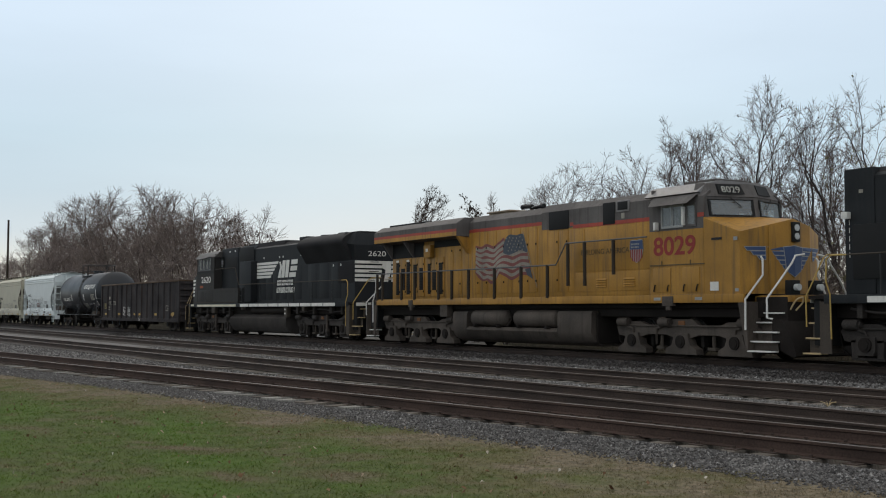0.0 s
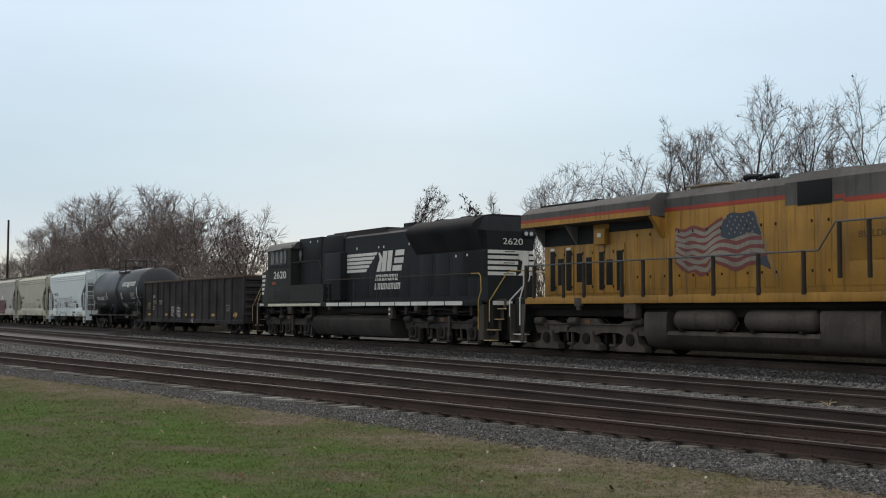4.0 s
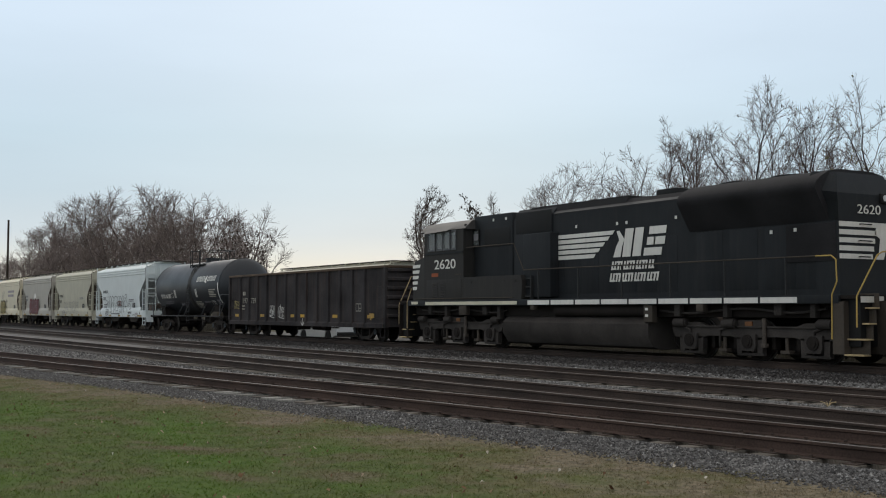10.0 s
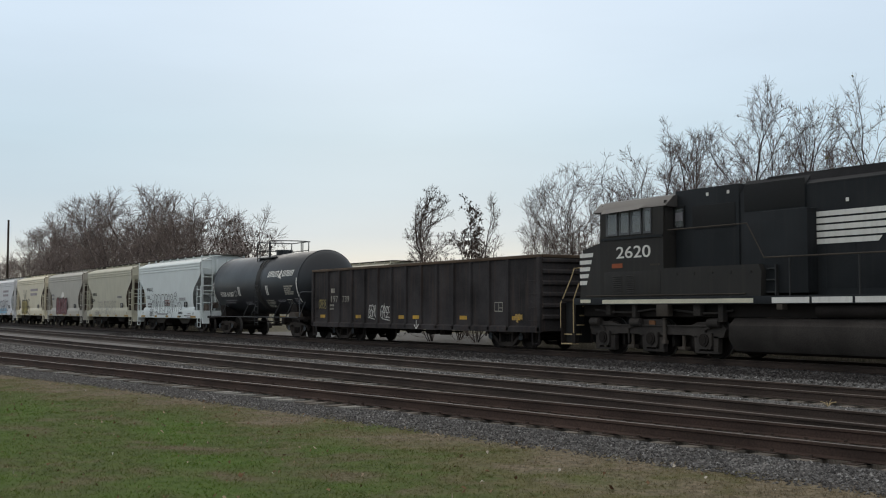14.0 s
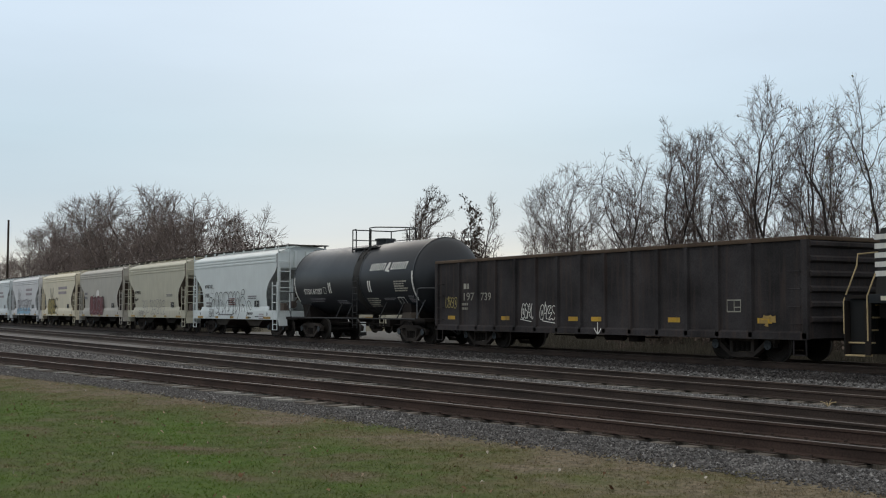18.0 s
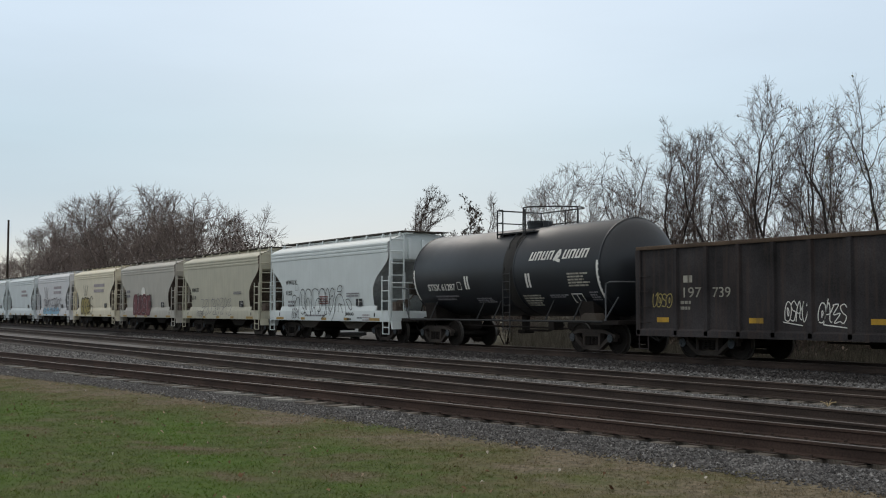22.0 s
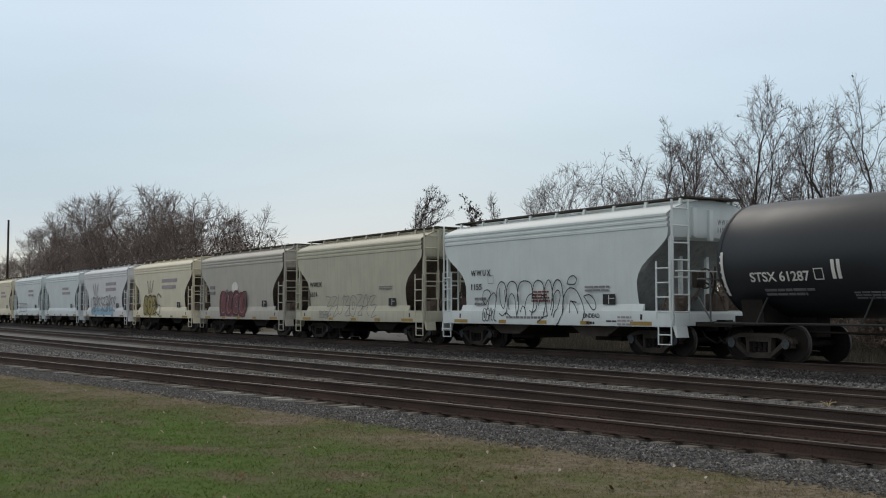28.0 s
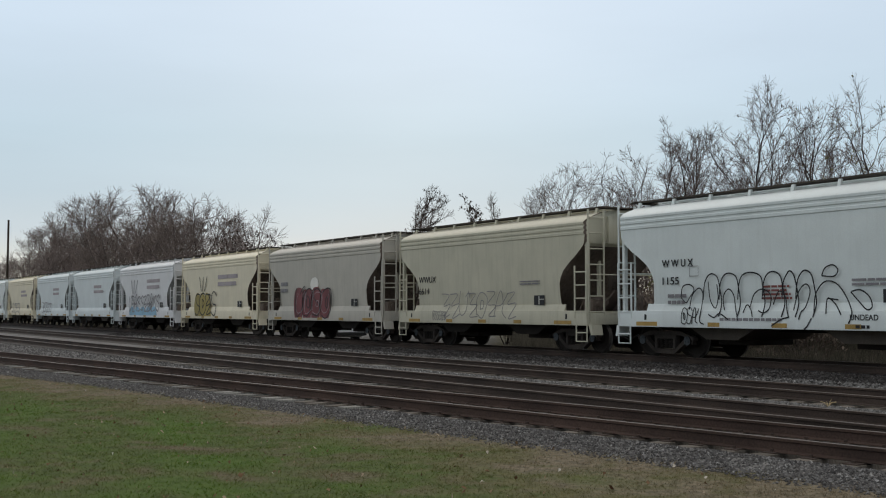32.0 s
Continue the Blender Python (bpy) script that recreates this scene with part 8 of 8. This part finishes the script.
build_tree("young_tree", 261, -76.7, 46, 11.8, 4.2, "slender tree with a few brown leaves", YOUNG, stems=2, spread=0.5, dense=1.4, low=0.30, thin=0.0105, girth=0.10, leaves=700, leaf_size=0.07, twig_len=0.55)
build_tree("young_tree", 262, -71.5, 46, 10.5, 4.2, "slender tree with many dry brown leaves", YOUNG, spread=0.5, dense=1.4, low=0.30, thin=0.0105, girth=0.09, leaves=2400, leaf_size=0.085, twig_len=0.5)
build_tree("young_tree", 263, -72.0, 48, 10.9, 2.2, "slender tree with bare upright twigs", YOUNG, stems=2, spread=0.3, dense=1.0, low=0.34, thin=0.010, girth=0.09, leaves=160, leaf_size=0.07, twig_len=0.6)
FAR = "broad trees far along the line"
for k, (x, y, h, w, low) in enumerate([(-216.5, 46, 17.0, 11.6, 0.42), (-204.0, 48, 17.7, 12.1, 0.40), (-191.0, 46, 17.5, 11.6, 0.36), (-179.5, 46, 19.7, 14.0, 0.36), (-158.4, 46, 19.9, 13.5, 0.34), (-143.0, 45, 15.8, 8.8, 0.30), (-132.0, 46, 16.4, 10.7, 0.32), (-168.0, 52, 17.3, 11.2, 0.3), (-124.0, 49, 13.9, 7.9, 0.28)]):
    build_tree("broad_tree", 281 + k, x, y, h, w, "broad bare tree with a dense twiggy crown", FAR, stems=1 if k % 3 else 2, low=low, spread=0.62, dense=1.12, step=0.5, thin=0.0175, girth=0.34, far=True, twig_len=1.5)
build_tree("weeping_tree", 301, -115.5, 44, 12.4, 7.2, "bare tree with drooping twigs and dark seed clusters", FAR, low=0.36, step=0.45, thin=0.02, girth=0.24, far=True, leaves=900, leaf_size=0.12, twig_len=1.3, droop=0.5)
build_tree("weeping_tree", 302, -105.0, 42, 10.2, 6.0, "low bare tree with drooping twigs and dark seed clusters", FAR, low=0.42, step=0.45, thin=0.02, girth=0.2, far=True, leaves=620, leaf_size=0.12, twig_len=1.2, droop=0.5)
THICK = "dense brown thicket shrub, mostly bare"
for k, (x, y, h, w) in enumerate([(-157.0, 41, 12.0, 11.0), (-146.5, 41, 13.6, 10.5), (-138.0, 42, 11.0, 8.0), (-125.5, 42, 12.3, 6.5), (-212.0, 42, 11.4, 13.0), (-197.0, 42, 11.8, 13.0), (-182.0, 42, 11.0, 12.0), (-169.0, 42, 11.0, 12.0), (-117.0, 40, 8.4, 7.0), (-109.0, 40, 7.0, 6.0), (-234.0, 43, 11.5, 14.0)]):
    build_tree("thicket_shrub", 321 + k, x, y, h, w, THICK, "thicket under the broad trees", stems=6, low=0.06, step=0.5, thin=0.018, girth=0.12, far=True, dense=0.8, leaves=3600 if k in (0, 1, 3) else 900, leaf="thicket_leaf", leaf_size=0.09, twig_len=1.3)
for k in range(6):
    build_tree("undergrowth_shrub", 381 + k, -36.0 + k * 2.8 + 0.7 * math.sin(k * 2.3), 32.5 + 1.2 * math.sin(k * 1.7), 2.7 + 0.5 * math.sin(k * 3.1), 3.4, "low dense brown undergrowth beyond the tracks", "undergrowth beyond the tracks", stems=6, low=0.05, step=0.2, thin=0.008, girth=0.03, leaves=1500, leaf="thicket_leaf", leaf_size=0.07, twig_len=0.5)
SHRUB = "leafless shrub of many thin stems"
rnd = random.Random(8)
for k in range(13):
    green = k in (8, 9, 11)
    build_tree("shrub", 351 + k, -62.5 + k * 2.7 + rnd.uniform(-0.7, 0.7), rnd.uniform(35, 40), rnd.uniform(3.6, 5.6), rnd.uniform(3.4, 4.6), "shrub with yellow-green leaves among thin stems" if green else SHRUB, "shrubs under the bare trees", stems=6, low=0.08, step=0.22, thin=0.0062, girth=0.045, leaves=520 if green else 50, leaf="green_leaf" if green else "dead_leaf", leaf_size=0.075, twig_len=0.5)


def pickup(x, y, label):
    """A white pickup: body sides with wheel arches, bonnet, cab, glass, wheels, lights; it heads towards -x."""
    c = thing("pickup_truck", x, y, -0.66, label, "pickup truck")
    arch = lambda cx: [(cx + 0.45 * math.cos(a), 0.38 + 0.45 * math.sin(a)) for a in (math.pi * k / 8 for k in range(9))]
    low = [(-2.75, 0.42)] + [(a, b) for a, b in arch(-1.75)][::-1] + [(a, b) for a, b in arch(1.65)][::-1] + [(2.75, 0.5)]
    side = low + [(2.78, 1.25), (0.75, 1.28), (-1.15, 1.22), (-2.6, 1.08), (-2.78, 0.85)]
    part("body", Geo().prism(side, "y", -0.95, 0.95), "truck_white", c)
    part("cab", Geo().prism([(-1.15, 1.20), (-0.45, 1.82), (0.55, 1.85), (0.85, 1.26)], "y", -0.82, 0.82), "truck_white", c)
    part("bed_liner", Geo().box(0.95, 2.65, -0.8, 0.8, 1.20, 1.285), "dark", c)
    window(c, [(-0.85, -0.825, 1.30), (0.6, -0.825, 1.32), (0.48, -0.825, 1.76), (-0.42, -0.825, 1.74)], "side_window", n=(0, -1, 0))
    window(c, [(-1.14, -0.7, 1.27), (-1.14, 0.7, 1.27), (-0.52, 0.65, 1.80), (-0.52, -0.65, 1.80)], "windscreen", n=(-1, 0, 0.5))
    part("bumper", Geo().box(-2.92, -2.74, -0.92, 0.92, 0.45, 0.68, 0.03), "dark", c)
    part("bumper", Geo().box(2.74, 2.92, -0.92, 0.92, 0.48, 0.68, 0.03), "dark", c)
    part("grille", Geo().box(-2.80, -2.75, -0.55, 0.55, 0.7, 0.98, 0.01), "dark", c)
    for yy in (-0.75, 0.75):
        part("headlight", Geo().box(-2.80, -2.74, yy - 0.14, yy + 0.14, 0.78, 0.98, 0.02), "lamp_glass", c)
    for xx in (-1.75, 1.65):
        for yy in (-0.82, 0.82):
            w = part("wheel", Geo().lathe([(0.2, yy - 0.12), (0.36, yy - 0.12), (0.38, yy - 0.08), (0.38, yy + 0.08), (0.36, yy + 0.12), (0.2, yy + 0.12)], (xx, 0.38), 20), "dark", c, "black tyre")
            part("rim", Geo().lathe([(0.02, yy - 0.10), (0.2, yy - 0.115), (0.2, yy + 0.115), (0.02, yy + 0.10)], (xx, 0.38), 14), "wheel", w)


pickup(-61.1, 29.6, "white pickup truck parked on pale gravel beyond the tracks")


# ---- loose ballast, grass and litter ----


def loose_material(name, colors, rough=0.95):
    """Many small pieces, each with a tone of its own."""
    m = bpy.data.materials.new(name)
    m.use_nodes = True
    n, l = m.node_tree.nodes, m.node_tree.links
    geo, rp = n.new("ShaderNodeNewGeometry"), n.new("ShaderNodeValToRGB")
    e = rp.color_ramp.elements
    e[0].position, e[0].color = colors[0][0], (*colors[0][1], 1)
    e[1].position, e[1].color = colors[-1][0], (*colors[-1][1], 1)
    for p, c in colors[1:-1]:
        q = e.new(p)
        q.color = (*c, 1)
    l.new(geo.outputs["Random Per Island"], rp.inputs[0])
    b = n["Principled BSDF"]
    l.new(rp.outputs[0], b.inputs["Base Color"])
    b.inputs["Roughness"].default_value = rough
    b.inputs["Specular IOR Level"].default_value = 0.2
    return m


M["stones"] = loose_material("ballast_stones", [(0.0, (0.040, 0.037, 0.036)), (0.45, (0.092, 0.086, 0.082)), (0.85, (0.150, 0.142, 0.136)), (0.97, (0.22, 0.21, 0.20)), (1.0, (0.36, 0.345, 0.33))])
M["pale_stones"] = loose_material("pale_ballast_stones", [(0.0, (0.075, 0.070, 0.066)), (0.4, (0.135, 0.128, 0.122)), (0.93, (0.21, 0.20, 0.19)), (1.0, (0.46, 0.45, 0.43))])
M["litter"] = loose_material("leaf_litter", [(0.0, (0.10, 0.05, 0.025)), (0.6, (0.22, 0.14, 0.08)), (0.9, (0.35, 0.28, 0.2)), (1.0, (0.55, 0.52, 0.46))])


def in_view(x, y):
    return -5.9 * y - 1.5 < x < -0.70 * y + 0.8


def scatter(name, label, category, count, sample, build, material):
    g_v, g_f, k = [], [], 0
    tries = 0
    rnd = random.Random(len(name) * 7 + count)
    while count > 0 and tries < 2000000:
        tries += 1
        x, y = sample(rnd)
        if not in_view(x, y):
            continue
        v, f = build(rnd, x, y)
        if not v:
            continue
        g_v += v
        g_f += [tuple(k + i for i in q) for q in f]
        k += len(v)
        count -= 1
    me = bpy.data.meshes.new(name)
    me.from_pydata(g_v, [], g_f)
    me.materials.append(M[material])
    tagged(new(name, me), label, category, kind="stuff")


OCT = [(0, 2, 4), (2, 1, 4), (1, 3, 4), (3, 0, 4), (2, 0, 5), (1, 2, 5), (3, 1, 5), (0, 3, 5)]


def stone(rnd, x, y, lo=0.016, hi=0.042, lift=0.0):
    s = rnd.uniform(lo, hi)
    a = rnd.uniform(0, 3.14)
    ca, sa = math.cos(a), math.sin(a)
    z = ground_z(x, y) + s * 0.25 + lift
    v = []
    for dx, dy, dz in ((-1, 0, 0), (1, 0, 0), (0, -1, 0), (0, 1, 0), (0, 0, 1), (0, 0, -1)):
        j = s * rnd.uniform(0.7, 1.25)
        px, py = dx * j + rnd.uniform(-0.3, 0.3) * s, dy * j * 0.8 + rnd.uniform(-0.3, 0.3) * s
        v.append((x + ca * px - sa * py, y + sa * px + ca * py, z + dz * j * 0.75))
    return v, OCT


GRASS_EDGE = [(-35.0, 0.0), (-27.0, 0.32)]   # the grass creeps nearer to the ties


def near_shoulder(rnd):
    x = -2 - 42 * rnd.random() ** 1.6
    return x, SIDING_A(x) + rnd.uniform(-2.52 + lerp(x, GRASS_EDGE), -1.05 if x < -17.5 else -0.86) + rnd.gauss(0, 0.08)


def between(y0, y1, x0, x1):
    return lambda rnd: (x1 + (x0 - x1) * rnd.random() ** 1.4, rnd.uniform(y0, y1))


def a_to_b(rnd):
    x = rnd.uniform(-60, -14)
    return x, rnd.uniform(SIDING_A(x) + 1.1, SIDING_B(x) - 1.1) if SIDING_B(x) - SIDING_A(x) > 2.4 else -99


def weed(rnd, x, y):
    """A clump of dry stalks."""
    if x + 1.45 * y < 1.0 and -96 < x:
        return [], []
    v, f = [], []
    z = ground_z(x, y) - 0.02
    for i in range(5):
        h = rnd.uniform(0.25, 0.9) if y < 33 else rnd.uniform(0.6, 2.2)
        a, w = rnd.uniform(0, 6.283), rnd.uniform(0.006, 0.014)
        px, py = x + rnd.gauss(0, 0.15), y + rnd.gauss(0, 0.15)
        k = len(v)
        v += [(px - w, py, z), (px + w, py, z), (px + rnd.gauss(0, 0.25) * h, py + rnd.gauss(0, 0.2) * h, z + h)]
        f.append((k, k + 1, k + 2))
    return v, f


M["stalks"] = loose_material("dry_stalks", [(0.0, (0.045, 0.040, 0.030)), (0.6, (0.100, 0.090, 0.070)), (1.0, (0.17, 0.152, 0.122))])
scatter("dry_weeds", "tall dry weeds beyond the main track", "weeds", 11000, lambda r: (r.uniform(-120, -18), 26 + 14 * r.random()), weed, "stalks")
scatter("near_ballast", "loose grey ballast stones beside the siding", "ballast", 46000, near_shoulder, lambda r, x, y: stone(r, x, y, 0.010, 0.027), "stones")
scatter("middle_ballast", "pale loose ballast stones between the sidings", "ballast", 17000, between(14.75, 16.35, -50, -9), lambda r, x, y: stone(r, x, y, 0.014, 0.036, 0.01), "pale_stones")
scatter("far_ballast", "grey loose ballast stones beside the far siding", "ballast", 15000, between(18.45, 20.3, -70, -12), lambda r, x, y: stone(r, x, y, 0.02, 0.05, 0.01), "pale_stones")
M["dark_stones"] = loose_material("cinder_stones", [(0.0, (0.024, 0.021, 0.020)), (0.6, (0.052, 0.047, 0.045)), (1.0, (0.11, 0.102, 0.097))])
scatter("main_line_ballast", "dark oily ballast stones beside the main track", "ballast", 15000, between(20.0, 22.0, -75, -14), lambda r, x, y: stone(r, x, y, 0.02, 0.05, 0.0), "dark_stones")
scatter("siding_ballast", "grey ballast stones between the sidings", "ballast", 8000, a_to_b, stone, "stones")


def blade(rnd, x, y, h):
    z = ground_z(x, y) - 0.004
    a = rnd.uniform(0, 6.283)
    w = rnd.uniform(0.003, 0.007)
    lx, ly = rnd.gauss(0, 1.0) * h, rnd.gauss(0, 1.0) * h
    return [(x - w * math.cos(a), y - w * math.sin(a), z), (x + w * math.cos(a), y + w * math.sin(a), z), (x + lx, y + ly, z + h)], [(0, 1, 2)]


def lawn_spot(rnd):
    y = rnd.uniform(1.6, 9.6)
    return -1 - 42 * rnd.random() ** 1.5, y


def lawn_blade(rnd, x, y):
    if y > SIDING_A(x) - 2.34 + lerp(x, GRASS_EDGE) + rnd.gauss(0, 0.10):
        return [], []
    return blade(rnd, x, y, rnd.uniform(0.010, 0.034))


scatter("lawn_grass", "short patchy lawn grass, green and dry tan", "grass", 150000, lawn_spot, lawn_blade, "grass")


def leaf(rnd, x, y):
    if y > SIDING_A(x) - 2.2:
        return [], []
    z = ground_z(x, y) + 0.03
    s = rnd.uniform(0.012, 0.034)
    a = rnd.uniform(0, 6.283)
    c, q = math.cos(a) * s, math.sin(a) * s
    t = [rnd.uniform(-0.025, 0.03) for _ in range(4)]
    return [(x + c, y + q, z + t[0]), (x - q * 0.6, y + c * 0.6, z + t[1]), (x - c, y - q, z + t[2]), (x + q * 0.6, y - c * 0.6, z + t[3])], [(0, 1, 2, 3)]


scatter("fallen_leaves", "brown and pale fallen leaves on the grass", "leaves", 420, lawn_spot, leaf, "litter")

tuft = thing("weed_tuft", -13.1, 15.75, -0.38, "pale dry weed tuft growing in the ballast", "weed")
rnd = random.Random(4)
for k in range(7):
    a = rnd.uniform(0, 6.283)
    part("stalk", Geo().tube(smooth_path([(0, 0, 0), (0.05 * math.cos(a), 0.05 * math.sin(a), 0.08), (0.14 * math.cos(a), 0.14 * math.sin(a), rnd.uniform(0.08, 0.17))], 3), 0.006, 4), "rail_tan", tuft)

# ---- tracks, with their ties ----
build_track("siding_track_near", SIDING_A, -0.21, -420, 60, "rusty siding track on grey ballast", (-44, 2, 0.53, 0.45, True))
build_track("siding_track_middle", SIDING_B, -0.21, -420, 60, "rusty siding track on grey ballast", (-40, 2, 0.53, 0.1, False))
build_track("siding_track_far", SIDING_C, -0.19, -420, 60, "rusty siding track on grey ballast", (-45, -6, 0.53, 0.1, False))
build_track("main_track", lambda x: MAIN_Y, 0.0, -420, 60, "main track on dark ballast", (-45, -15, 0.53, 0.0, False))


# ---- the motion of the train ----
SPEED = [(0, 2.555), (4, 2.475), (8, 2.449), (12, 2.529), (16, 2.633), (20, 2.743), (24, 2.663), (28, 2.499), (32, 2.267)]


def travel(t):
    """How far the train has come at t seconds."""
    s, dt = 0.0, 0.05
    for k in range(int(round(t / dt))):
        s += dt * lerp((k + 0.5) * dt, SPEED)
    return s


def motions():
    coarse = [(t, travel(t)) for t in range(0, 33)]
    fine = [(k * 0.2, travel(k * 0.2)) for k in range(161)]
    for c, x in TRAIN:
        turn = c.matrix_basis.to_euler()
        walk(c, [(t, Matrix.Translation((x + s, MY, 0)) @ turn.to_matrix().to_4x4()) for t, s in coarse])
    for w, r in WHEELS:
        way = -1 if abs(w.matrix_world.to_euler().z) > 1 else 1
        x, y, z = w.location
        back = -1 if w.parent.parent.matrix_basis[0][0] < 0 else 1
        walk(w, [(t, Matrix.Translation((x, y, z)) @ Matrix.Rotation(back * s / r, 4, "Y")) for t, s in fine])


motions()
